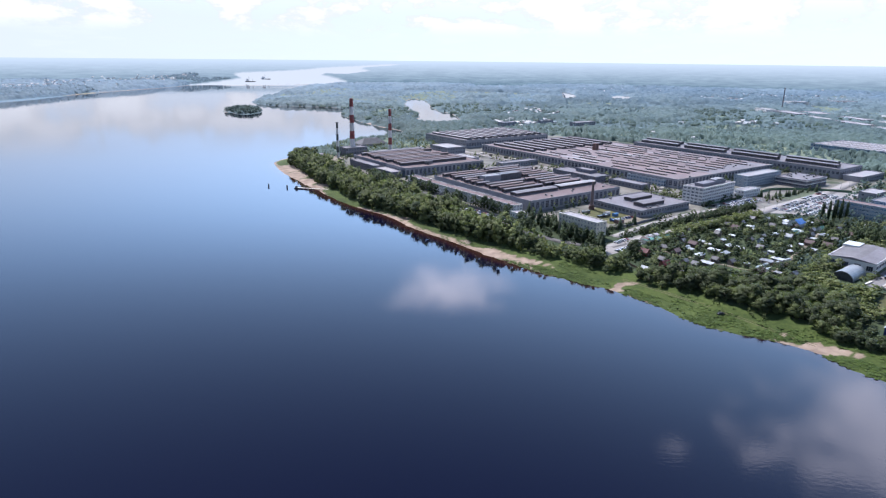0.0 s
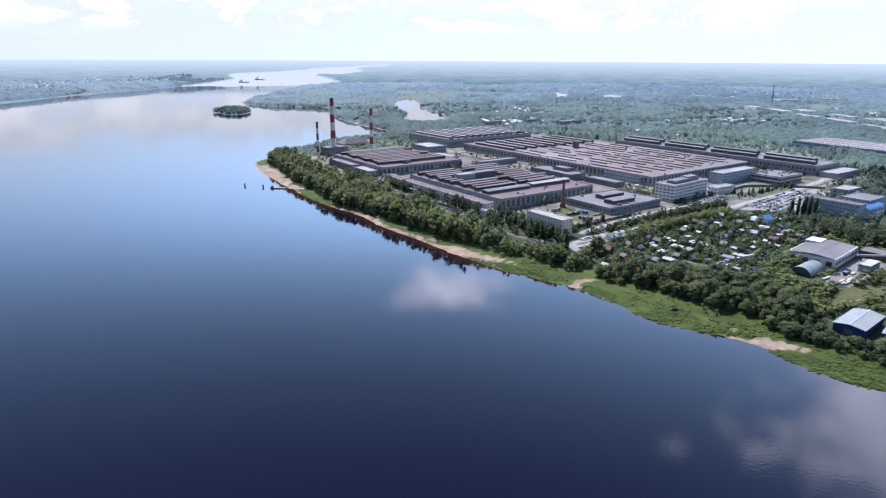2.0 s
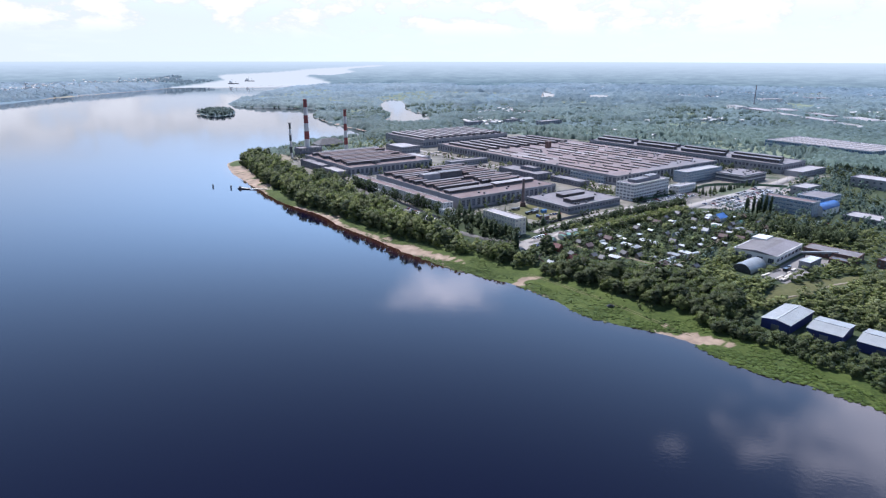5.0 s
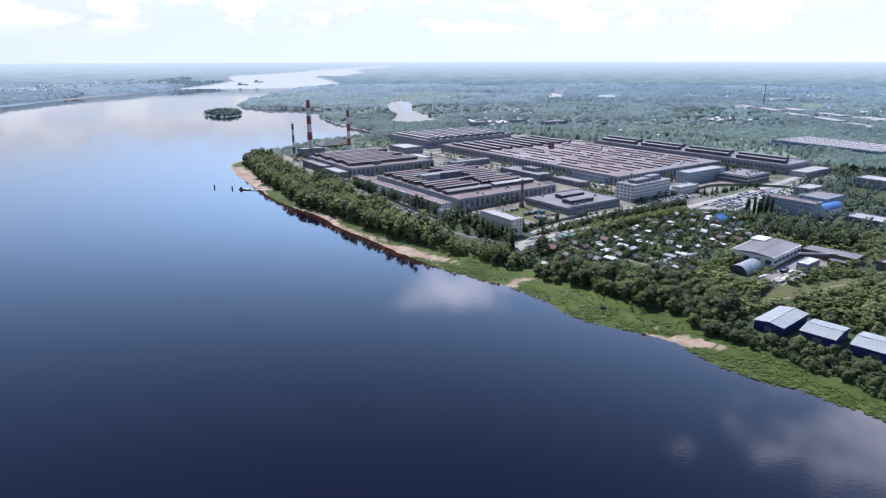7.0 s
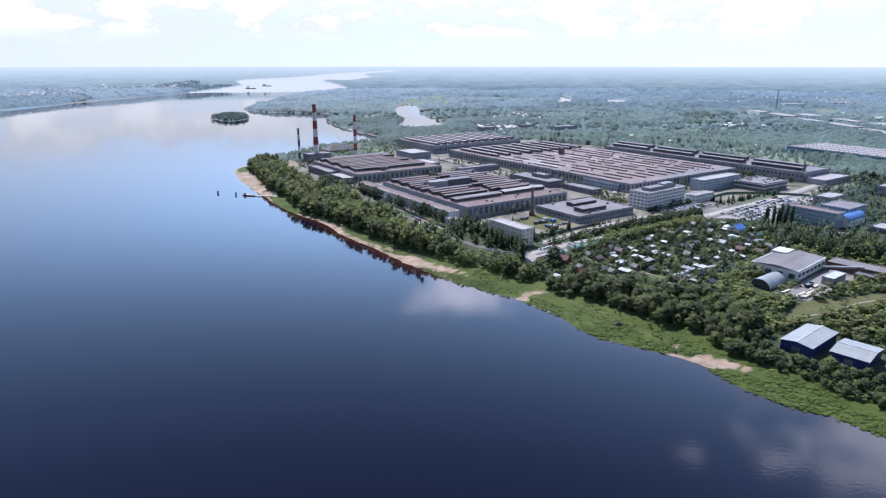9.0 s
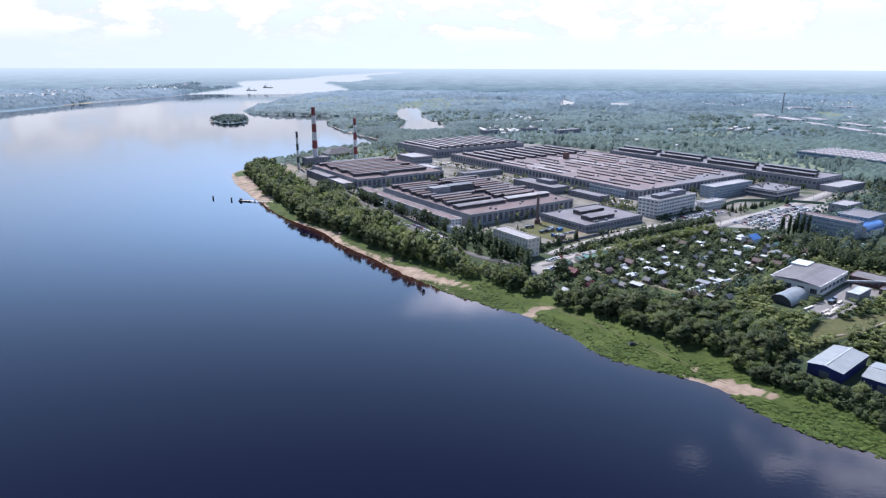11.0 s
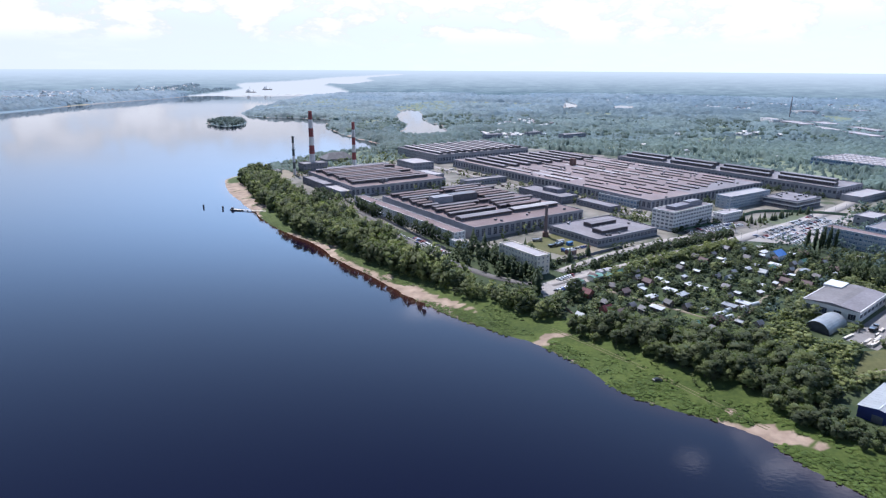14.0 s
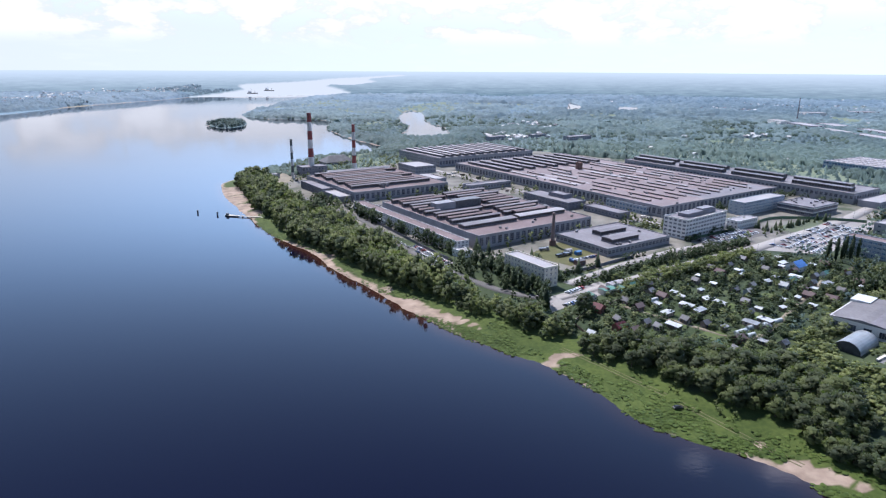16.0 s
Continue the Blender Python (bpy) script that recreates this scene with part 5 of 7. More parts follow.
slab("lawn", "lawn with young spruces", [(236, 672), (262, 660), (318, 722), (300, 732)], LAWN, 14, 0.1)


# ---- trees ----
def ico(level):
    bm = bmesh.new()
    bmesh.ops.create_icosphere(bm, subdivisions=level, radius=1.0)
    v = np.array([p.co[:] for p in bm.verts])
    bm.faces.ensure_lookup_table()
    f = np.array([[q.index for q in face.verts] for face in bm.faces])
    bm.free()
    return v, f


ICO1, ICO2 = ico(1), ico(2)


def turned_out(own, whole, stray):
    """Leaf normals: out of the clump, and out of the crown as a whole."""
    whole = whole / (np.linalg.norm(whole, axis=1, keepdims=True) + 1e-6)
    n = own * 0.40 + whole * 0.8 + stray
    return n / (np.linalg.norm(n, axis=1, keepdims=True) + 1e-6)


def clumps(rng, centres, radii, shape, leaves=0, leaf=0.7, flat=0.8):
    """Ragged leaf clumps round the centres, with loose leaf tufts standing out of them."""
    sv, sf = shape
    vs, fs, ns, k = [], [], [], 0
    middle = centres.mean(0) * np.array([1, 1, 0.75])
    for c, r in zip(centres, radii):
        w = sv * (r * rng.uniform(0.70, 1.05, (len(sv), 1)))
        w[:, 2] *= flat
        vs.append(w + c)
        ns.append(turned_out(sv, w + c - middle, rng.normal(0, 0.24, (len(sv), 3))))
        fs.append(sf + k)
        k += len(sv)
    for _ in range(leaves):
        i = rng.integers(len(centres))
        d = rng.normal(size=3)
        d /= np.linalg.norm(d)
        d[2] = abs(d[2]) * 0.8 + d[2] * 0.2
        p = centres[i] + d * radii[i] * rng.uniform(0.85, 1.5) * np.array([1, 1, flat])
        q = rng.normal(size=(3, 3)) * leaf * 0.55
        out = turned_out(d[None], (p - middle)[None], rng.normal(0, 0.13, (1, 3)))
        if np.cross(q[1] - q[0], q[2] - q[0]) @ out[0] < 0:
            q = q[[0, 2, 1]]
        vs.append(p + q)
        ns.append(np.repeat(out, 3, 0))
        fs.append(np.array([[k, k + 1, k + 2]]))
        k += 3
    return np.vstack(vs), np.vstack(fs), np.vstack(ns)


def broad_crown(seed, h, r, n, leaves, shape=ICO2, low_from=0.30):
    rng = np.random.default_rng(seed)
    c, rad = [], []
    for i in range(n):
        t = (i + 0.5) / n
        zz = h * (low_from + (0.92 - low_from) * t)
        spread = r * 0.72 * math.sin(math.pi * (0.16 + 0.76 * t))
        a = i * 2.4 + rng.uniform(-0.5, 0.5)
        c.append((spread * math.cos(a), spread * math.sin(a), zz))
        rad.append(r * rng.uniform(0.26, 0.50))
    return clumps(rng, np.array(c), np.array(rad), shape, leaves, r * (0.24 if leaves < 80 else 0.17))


def column_crown(seed, h, r, n, leaves):
    rng = np.random.default_rng(seed)
    t = (np.arange(n) + 0.5) / n
    a = np.arange(n) * 2.4
    wide = r * np.sin(np.pi * (0.12 + 0.84 * t)) ** 0.7
    c = np.stack([wide * 0.35 * np.cos(a), wide * 0.35 * np.sin(a), h * (0.08 + 0.86 * t)], -1)
    return clumps(rng, c, wide * rng.uniform(0.6, 0.8, n), ICO2, leaves, r * 0.4, 1.5)


def spruce_crown(seed, h, r, tiers=7):
    rng = np.random.default_rng(seed)
    b_v, b_f, k = [], [], 0
    for i in range(tiers):
        t = i / tiers
        z0, z1 = h * (0.08 + 0.82 * t), h * min(1.0, 0.08 + 0.82 * t + 0.26)
        rr = r * (1 - t) + 0.15
        n = 11
        a = np.arange(n) * 2 * np.pi / n + rng.uniform(0, 1)
        w = rr * rng.uniform(0.72, 1.15, n)
        ring = np.stack([w * np.cos(a), w * np.sin(a), z0 - 0.12 * rr + rng.uniform(-0.1, 0.1, n)], -1)
        b_v += [ring, [(0, 0, z1)]]
        b_f += [[(k + j, k + (j + 1) % n, k + n) for j in range(n)]]
        k += n + 1
    b_v = np.vstack(b_v)
    out = b_v * np.array([1, 1, 0.0]) + np.array([0, 0, 0.6 * r])
    return b_v, np.vstack(b_f), out / np.linalg.norm(out, axis=1, keepdims=True)


def trunk_mesh(h, r, seed):
    """A tapered trunk with a few limbs."""
    rng = random.Random(seed)
    b = Build()
    b.tube(0, 0, -0.5, h * 0.55, r, r * 0.45, 7)
    for i in range(5):
        a, z0 = i * 1.3 + rng.uniform(0, 0.6), h * rng.uniform(0.22, 0.5)
        x, y, w = math.cos(a), math.sin(a), r * 0.35
        reach, lift = h * 0.22, h * 0.2
        b.solid([(-y * w, x * w, z0), (x * w * 0.2, y * w * 0.2, z0 - w), (y * w, -x * w, z0)],
                [(x * reach - y * w * 0.3, y * reach + x * w * 0.3, z0 + lift), (x * reach, y * reach, z0 + lift - w * 0.3), (x * reach + y * w * 0.3, y * reach - x * w * 0.3, z0 + lift)])
    return b.mesh("trunk", BARK)


TREE_KINDS = []
for i, (h, r, n, mat, label) in enumerate((
        (11, 4.0, 9, LEAF, "broad green leafy tree on the river bank"), (9, 3.8, 8, LEAF_LIGHT, "rounded light green willow by the bank"),
        (13, 3.8, 10, LEAF, "tall green leafy tree in the wooded bank"), (7, 3.2, 7, LEAF_LIGHT, "low bushy light green tree"),
        (8, 3.4, 8, LEAF, "dense green leafy tree"), (10, 3.6, 9, LEAF, "uneven green tree with a ragged crown"))):
    proto = thing("tree", label, "tree", group="trees on the bank")
    cv, cf, cn = broad_crown(40 + i, h, r, n + 9, 520, ICO1, 0.16)
    part("trunk", trunk_mesh(h, 0.28, i), proto)
    part("crown", array_mesh("crown", cv, cf, mat, True, cn), proto)
    TREE_KINDS.append((proto, h))

STUFF_KINDS = [broad_crown(60 + i, 1.0, 0.36, 6, 60, ICO1, 0.16) for i in range(7)]
STUFF_RICH = [broad_crown(80 + i, 1.0, 0.36, 9, 190, ICO1, 0.12) for i in range(6)]


def scatter(poly, spacing, seed, loose=0.42):
    rng = np.random.default_rng(seed)
    p = np.array(poly, float)
    (x0, y0), (x1, y1) = p.min(0), p.max(0)
    x, y = np.meshgrid(np.arange(x0, x1, spacing), np.arange(y0, y1, spacing * 0.9))
    x = x + (np.arange(x.shape[0])[:, None] % 2) * spacing / 2
    x, y = x.ravel(), y.ravel()
    x, y = x + rng.uniform(-loose, loose, len(x)) * spacing, y + rng.uniform(-loose, loose, len(x)) * spacing
    keep = inside(poly, x, y)
    return x[keep], y[keep]


def clear(x, y):
    """Leaves out what would stand on a road, a lot or in a building."""
    ok = np.ones(len(x), bool)
    for poly in KEEP_OUT:
        q = np.array(poly)
        near = (x > q[:, 0].min() - 1) & (x < q[:, 0].max() + 1) & (y > q[:, 1].min() - 1) & (y < q[:, 1].max() + 1)
        if near.any():
            hit = np.zeros(len(x), bool)
            hit[near] = inside(poly, x[near], y[near])
            ok &= ~hit
    return ok


def stuff(name, label, category, spots, mat, kinds=STUFF_KINDS, seed=1):
    """Many small trees or bushes in one mesh; spots: x, y, height, width."""
    rng = np.random.default_rng(seed)
    x, y, h, w = (np.asarray(c, float) for c in spots)
    if not len(x):
        return None
    z = land_height(x, y)
    vs, fs, ns, k = [], [], [], 0
    tones = []
    for i in range(len(x)):
        v, f, o = kinds[rng.integers(len(kinds))]
        a = rng.uniform(0, 6.28)
        c, s = math.cos(a), math.sin(a)
        q = np.empty_like(v)
        q[:, 0] = (v[:, 0] * c - v[:, 1] * s) * w[i] / 0.36 + x[i]
        q[:, 1] = (v[:, 0] * s + v[:, 1] * c) * w[i] / 0.36 + y[i]
        q[:, 2] = v[:, 2] * h[i] * 1.15 - h[i] * 0.12 + z[i]
        vs.append(q)
        ns.append(np.stack([o[:, 0] * c - o[:, 1] * s, o[:, 0] * s + o[:, 1] * c, o[:, 2]], -1))
        tones.append(np.full(len(v), rng.random()))
        fs.append(f + k)
        k += len(v)
    me = array_mesh(name, np.vstack(vs), np.vstack(fs), mat, True, np.vstack(ns))
    with_value(me, "tone", np.concatenate(tones))
    return thing(name, label, category, kind="stuff", data=me)


BELT = [(-327, 818), (-244, 690), (-207, 648), (-165, 586), (-133, 564), (-94, 526), (-52, 484), (-26, 466), (-3, 446), (24, 429), (42, 416), (57, 412),
        (60, 434), (12, 460), (-12, 478), (-46, 515), (-84, 562), (-132, 631), (-191, 686), (-240, 741), (-290, 836), (-335, 866)]
THICKET = [(55, 412), (69, 393), (78, 385), (90, 378), (102, 367), (116, 358), (124, 352), (134, 346), (140, 337), (145, 326), (150, 317), (157, 311), (164, 307), (174, 294), (185, 284), (197, 274), (207, 264), (224, 248), (255, 212), (300, 150),
           (360, 160), (300, 240), (262, 275), (240, 290), (222, 296), (200, 312), (184, 322), (176, 340), (172, 375), (152, 396), (115, 396), (86, 406), (66, 416)]
KEEP_OUT.append([(184, 402), (201, 391), (214, 394), (202, 412), (192, 426), (182, 420)])
# trees that the camera passes nearest, each on its own
tx, ty = scatter(THICKET, 6.2, 21)
ok = clear(tx, ty)
tx, ty = tx[ok], ty[ok]
bx2, by2 = scatter(BELT, 5.5, 22)
ok = clear(bx2, by2)
bx2, by2 = bx2[ok], by2[ok]
near_t = (ty > 235) & (tx < 275)
single_x, single_y = tx[near_t], ty[near_t]
rest_x, rest_y = tx[~near_t], ty[~near_t]
rng = np.random.default_rng(5)
order = np.argsort(single_y * 0.5 - single_x * 0.1 + rng.uniform(0, 40, len(single_x)))
pick = order[:296]
left_over = order[296:]
sz = land_height(single_x, single_y)
sd = inland(single_x, single_y)
first_use = set()
for i in pick:
    edge = sd[i] < 34
    kind = int(rng.choice((0, 1, 3, 5, 4, 3, 1) if edge else (0, 2, 4, 5, 1, 0, 3, 1)))
    proto, h = TREE_KINDS[kind]
    s = rng.uniform(0.72, 1.12) * (0.82 if edge else 1.0)
    if single_x[i] > 160 and single_y[i] < 350:
        s *= 0.6
    if single_x[i] < 78 and single_y[i] > 408:
        s *= 0.7
    m = pose(single_x[i], single_y[i], sz[i], 0, 0, rng.uniform(0, 360)) @ Matrix.Diagonal((s * rng.uniform(1.05, 1.4), s * rng.uniform(1.05, 1.4), s, 1))
    if kind not in first_use:
        first_use.add(kind)
        proto.matrix_basis = m
    else:
        t = copy_thing(proto, Matrix.Identity(4))
        t.matrix_basis = m
t = copy_thing(TREE_KINDS[2][0], Matrix.Identity(4))
t.matrix_basis = pose(66, 449, ground_at(66, 449), 0, 0, 70) @ Matrix.Diagonal((1.3, 1.3, 1.0, 1))
for kind in range(len(TREE_KINDS)):
    if kind not in first_use:
        TREE_KINDS[kind][0].matrix_basis = pose(60 + 4 * kind, 416, ground_at(60 + 4 * kind, 416))

gx2, gy2 = np.concatenate([rest_x, single_x[left_over]]), np.concatenate([rest_y, single_y[left_over]])
rng = np.random.default_rng(6)
stuff("thicket", "dense green thicket behind the meadow", "trees", (gx2, gy2, rng.uniform(4, 9, len(gx2)), rng.uniform(3.2, 4.6, len(gx2))), LEAF, STUFF_RICH, 2)
h = rng.uniform(6.0, 18.0, len(bx2)) * (0.65 + 0.65 * drift(bx2, by2, 30))
h = np.where((inland(bx2, by2) < 30) & (bx2 < -40), np.maximum(h, rng.uniform(11, 15.5, len(bx2))), h)
h = h * np.interp(bx2, [-50, 0, 30, 45], [1.0, 0.8, 0.7, 0.5])
half = rng.random(len(bx2)) < 0.30
dark = (~half) & (rng.random(len(bx2)) < 0.25)
plain = ~(half | dark)
for sel, mat, name, label in ((plain, LEAF, "wooded_bank", "tall green trees in a wooded belt along the shore"), (half, LEAF_LIGHT, "wooded_bank", "lighter willows mixed into the wooded belt"),
                              (dark, LEAF_DARK, "wooded_bank", "darker trees mixed into the wooded belt")):
    stuff(name, label, "trees", (bx2[sel], by2[sel], h[sel], 2.1 + h[sel] * rng.uniform(0.12, 0.26, sel.sum())), mat, STUFF_RICH, 3)


def zone(poly, spacing, seed, lo, hi, wide, mat, label, name="trees", thin=1.0, kinds=STUFF_KINDS, patch=0):
    x, y = scatter(poly, spacing, seed)
    r = np.random.default_rng(seed)
    ok = clear(x, y) & (r.random(len(x)) < thin)
    ok &= inland(x, y) > 6
    if patch:
        ok &= drift(x, y, patch) > 0.42
    x, y = x[ok], y[ok]
    h = r.uniform(lo, hi, len(x))
    return stuff(name, label, "trees", (x, y, h, h * wide * 0.62 * r.uniform(0.8, 1.25, len(x))), mat, kinds, seed)


ALLOTMENTS = [(60, 458), (88, 500), (137, 536), (203, 580), (238, 572), (263, 536), (235, 500), (205, 478), (184, 456), (165, 420), (152, 398), (113, 394), (86, 404), (66, 414)]
DEPOT_GREEN = [(160, 400), (172, 375), (176, 340), (205, 335), (240, 316), (262, 296), (330, 230), (420, 260), (430, 420), (380, 520), (300, 520), (262, 530), (235, 496), (200, 470), (180, 440)]

# allotment cottages
def cottage(w, l, h, rise, wall, roof, label, lean=False):
    root = thing("garden_house", label, "house", group="allotment houses")
    b = Build()
    if lean:
        b.solid([(-w / 2, -l / 2, -0.3), (w / 2, -l / 2, -0.3), (w / 2, l / 2, -0.3), (-w / 2, l / 2, -0.3)],
                [(-w / 2, -l / 2, h), (w / 2, -l / 2, h + rise), (w / 2, l / 2, h + rise), (-w / 2, l / 2, h)])
    else:
        b.box(-w / 2, w / 2, -l / 2, l / 2, -0.3, h)
        for s in (-1, 1):
            b.face([(-w / 2 * s, s * l / 2, h), (w / 2 * s, s * l / 2, h), (0, s * l / 2, h + rise)][::-1])
    part("wall", b.mesh("wall", wall), root)
    e = 0.35
    if lean:
        b = Build()
        ring = [(-w / 2 - e, -l / 2 - e, h - 0.05), (w / 2 + e, -l / 2 - e, h + rise + 0.1), (w / 2 + e, l / 2 + e, h + rise + 0.1), (-w / 2 - e, l / 2 + e, h - 0.05)]
        b.solid([(x, y, z + 0.03) for x, y, z in ring], [(x, y, z + 0.16) for x, y, z in ring])
        part("roof", b.mesh("roof", roof), root)
    else:
        for s in (-1, 1):
            b = Build()
            ring = [(s * (w / 2 + e), -s * (l / 2 + e), h - 0.25), (s * (w / 2 + e), s * (l / 2 + e), h - 0.25), (0, s * (l / 2 + e), h + rise), (0, -s * (l / 2 + e), h + rise)]
            b.solid([(x, y, z + 0.03) for x, y, z in ring], [(x, y, z + 0.15) for x, y, z in ring])
            part("roof_slope", b.mesh("roof_slope", roof), root)
    b = Build()
    b.box(-w * 0.12, w * 0.12, -l / 2 - 0.06, -l / 2 - 0.02, 0, min(2.0, h - 0.2))
    part("door", b.mesh("door", WOOD), root)
    for x in (-w * 0.3, w * 0.3):
        b = Build()
        b.box(x - 0.45, x + 0.45, -l / 2 - 0.05, -l / 2 - 0.02, 0.9, 1.9)
        part("window", b.mesh("window", GLASS), root)
    for y in (-l * 0.22, l * 0.22):
        b = Build()
        b.box(-w / 2 - 0.05, -w / 2 - 0.02, y - 0.5, y + 0.5, 0.9, 1.9)
        part("window", b.mesh("window", GLASS), root)
    return root


COTTAGES = [
    cottage(3.4, 8.0, 2.3, 0.5, WOOD, ROOF_WHITE, "boarded garden house with bright white sheet roof", True),
    cottage(5.0, 6.4, 3.0, 2.2, BRICK_RED, RED_ROOF, "brick garden house with dark red gabled roof"),
    cottage(3.8, 4.6, 2.4, 1.7, WOOD, METAL_DARK, "weathered garden house with dark gabled roof"),
    cottage(4.2, 5.2, 2.5, 1.9, PLASTER_WHITE, GREEN_ROOF, "white garden house with green gabled roof"),
    cottage(3.8, 4.8, 2.6, 1.8, PANEL_BLUE, ROOF_WHITE, "pale blue garden house with white gabled roof"),
    cottage(2.3, 4.2, 2.0, 0.4, WOOD, ROOF_WHITE, "small boarded shed with pale lean-to roof", True),
    cottage(4.4, 6.2, 2.6, 1.8, BRICK, ROOF_BROWN, "brown brick garden house with felt roof"),
    cottage(9.0, 11.0, 4.0, 3.0, PLASTER_WHITE, BLUE_ROOF, "large garden house with bright blue roof"),
]
HOUSE_SPOTS = [(68, 415, 4), (72, 407, 5), (83, 426, 1), (90, 423, 6), (74, 452, 1), (98, 435, 2), (104, 430, 2), (112, 433, 0), (112, 451, 0), (125, 464, 0), (131, 457, 0),
               (140, 477, 0), (145, 470, 0), (125, 479, 5), (109, 465, 5), (122, 486, 5), (91, 486, 3), (196, 563, 4), (212, 576, 5), (210, 560, 0), (215, 550, 7), (207, 528, 0), (194, 526, 5)]
HOUSE_SPOTS_ON = [(193, 508, 4), (222, 517, 0), (210, 506, 5), (225, 504, 2), (167, 492, 4), (160, 495, 2), (154, 442, 0), (163, 447, 0), (179, 468, 5), (128, 410, 3), (114, 405, 5), (101, 408, 5), (113, 398, 0)]
rng = random.Random(9)
spots = [(x, y, k) for x, y, k in HOUSE_SPOTS + HOUSE_SPOTS_ON]
ax, ay = scatter(ALLOTMENTS, 11.0, 31, 0.48)
for x, y in zip(ax, ay):
    if all(math.hypot(x - p, y - q) > 8.5 for p, q, _ in spots) and rng.random() < 0.62:
        spots.append((x, y, rng.choice((5, 2, 2, 6, 6, 2, 3, 6, 2, 5, 6, 2))))
used = set()
for x, y, k in spots:
    turn = GRID + rng.choice((0, 90)) + rng.uniform(-8, 8)
    m = pose(x, y, ground_at(x, y), 0, 0, turn)
    if k in used:
        copy_thing(COTTAGES[k], m)
    else:
        used.add(k)
        COTTAGES[k].matrix_basis = m
    r = 2.3 if k != 7 else 5
    KEEP_OUT.append([(x - r, y - r), (x + r, y - r), (x + r, y + r), (x - r, y + r)])

for x, y in ((146, 432), (154, 439.5), (163, 444.5), (170, 449.5), (150, 428), (108, 474), (186, 520), (120, 446), (176, 540)):
    KEEP_OUT.append([(x - 4, y - 5), (x + 4, y - 3), (x + 4, y + 4), (x - 4, y + 2)])
zone(ALLOTMENTS, 5.8, 41, 2.6, 5.6, 0.72, LEAF, "small fruit trees and bushes in the allotments", "garden_trees", 0.42, STUFF_RICH)
zone(ALLOTMENTS, 4.4, 42, 1.0, 2.8, 1.0, LEAF_DARK, "dark green garden bushes among plots", "garden_bushes", 0.8)
zone(ALLOTMENTS, 6.6, 43, 3.6, 6.5, 0.74, LEAF_DARK, "darker garden trees between the houses", "garden_trees", 0.5, STUFF_RICH)
zone(DEPOT_GREEN, 8.4, 44, 3.6, 8.5, 0.8, LEAF, "green trees and scrub round the depot", "scrub", 0.85, STUFF_RICH, 30)
zone(DEPOT_GREEN, 7.0, 45, 3.0, 6.0, 1.1, LEAF_LIGHT, "light green scrub round the depot", "scrub", 0.85, STUFF_KINDS)
zone([(158, 402), (170, 375), (174, 338), (205, 337), (240, 332), (300, 300), (310, 380), (262, 404), (222, 372), (196, 362), (199, 390), (184, 402), (182, 440), (168, 425)], 5.0, 84, 2.6, 5.4, 1.0, LEAF_LIGHT, "dense light green bushes between thicket and sheds", "scrub", 0.9)
zone([(48, 506), (58, 498), (118, 552), (206, 618), (198, 628), (140, 590), (92, 548)], 5.2, 46, 3.5, 6, 0.7, LEAF_DARK, "dark row of trees along the works road", "avenue_trees", 0.9, STUFF_RICH)
zone([(86, 505), (92, 498), (140, 534), (200, 580), (196, 592), (130, 548)], 4.8, 47, 3.5, 6.5, 0.8, LEAF_LIGHT, "light green hedge trees along the lane", "avenue_trees", 0.95, STUFF_RICH)
zone([(-12, 548), (14, 540), (38, 530), (44, 484), (60, 470), (46, 446), (20, 466), (-2, 490), (-34, 528)], 7.0, 48, 5, 12, 0.44, LEAF_DARK, "dark trees round the cream block", "park_trees", 0.8, STUFF_RICH)
zone([local_to_plan((-7, 567), u, v) for u, v in ((-24, -16), (-13, -10), (-13, 172), (-27, 172))], 4.4, 49, 7.5, 12.5, 0.40, LEAF_DARK, "dark trees along the office wing", "avenue_trees", 0.85, STUFF_RICH)
zone([local_to_plan((-150, 721), u, v) for u, v in ((-32, -6), (-18, -6), (-18, 44), (-32, 44))], 5.0, 58, 6, 10, 0.5, LEAF_DARK, "dark trees along the lean-to workshops", "avenue_trees", 0.8, STUFF_RICH)
zone([local_to_plan((-7, 567), u, v) for u, v in ((2, -9), (124, -9), (124, -3), (2, -3))], 7.0, 50, 5, 9, 0.5, LEAF, "trees along the hall front", "avenue_trees", 0.6)
zone([local_to_plan((-7, 567), u, v) for u, v in ((-30, 175), (150, 175), (150, 215), (-30, 215))], 7.0, 51, 4, 9, 0.55, LEAF, "trees on the road between halls", "yard_trees", 0.35)
zone([local_to_plan((151, 701), u, v) for u, v in ((-44, -40), (-10, -40), (-10, 330), (-44, 330))], 7.0, 52, 3, 9, 0.58, LEAF, "trees on the works road", "yard_trees", 0.4)
zone([local_to_plan((151, 701), u, v) for u, v in ((60, -28), (196, -14), (196, -4), (60, -6))], 5.5, 53, 6, 10, 0.5, LEAF_DARK, "dark trees before the assembly hall", "yard_trees", 0.8)
zone([local_to_plan((151, 701), u, v) for u, v in ((198, -60), (214, -60), (214, 200), (198, 200))], 7.0, 54, 5, 8, 0.55, LEAF_DARK, "dark trees before the press shop", "yard_trees", 0.8)
zone([(-290, 850), (-240, 790), (-190, 760), (-150, 860), (-120, 960), (-180, 1060), (-290, 1050), (-330, 960)], 8.0, 55, 3, 8, 0.6, LEAF, "trees among the boiler house and bay", "yard_trees", 0.5, STUFF_KINDS, 40)
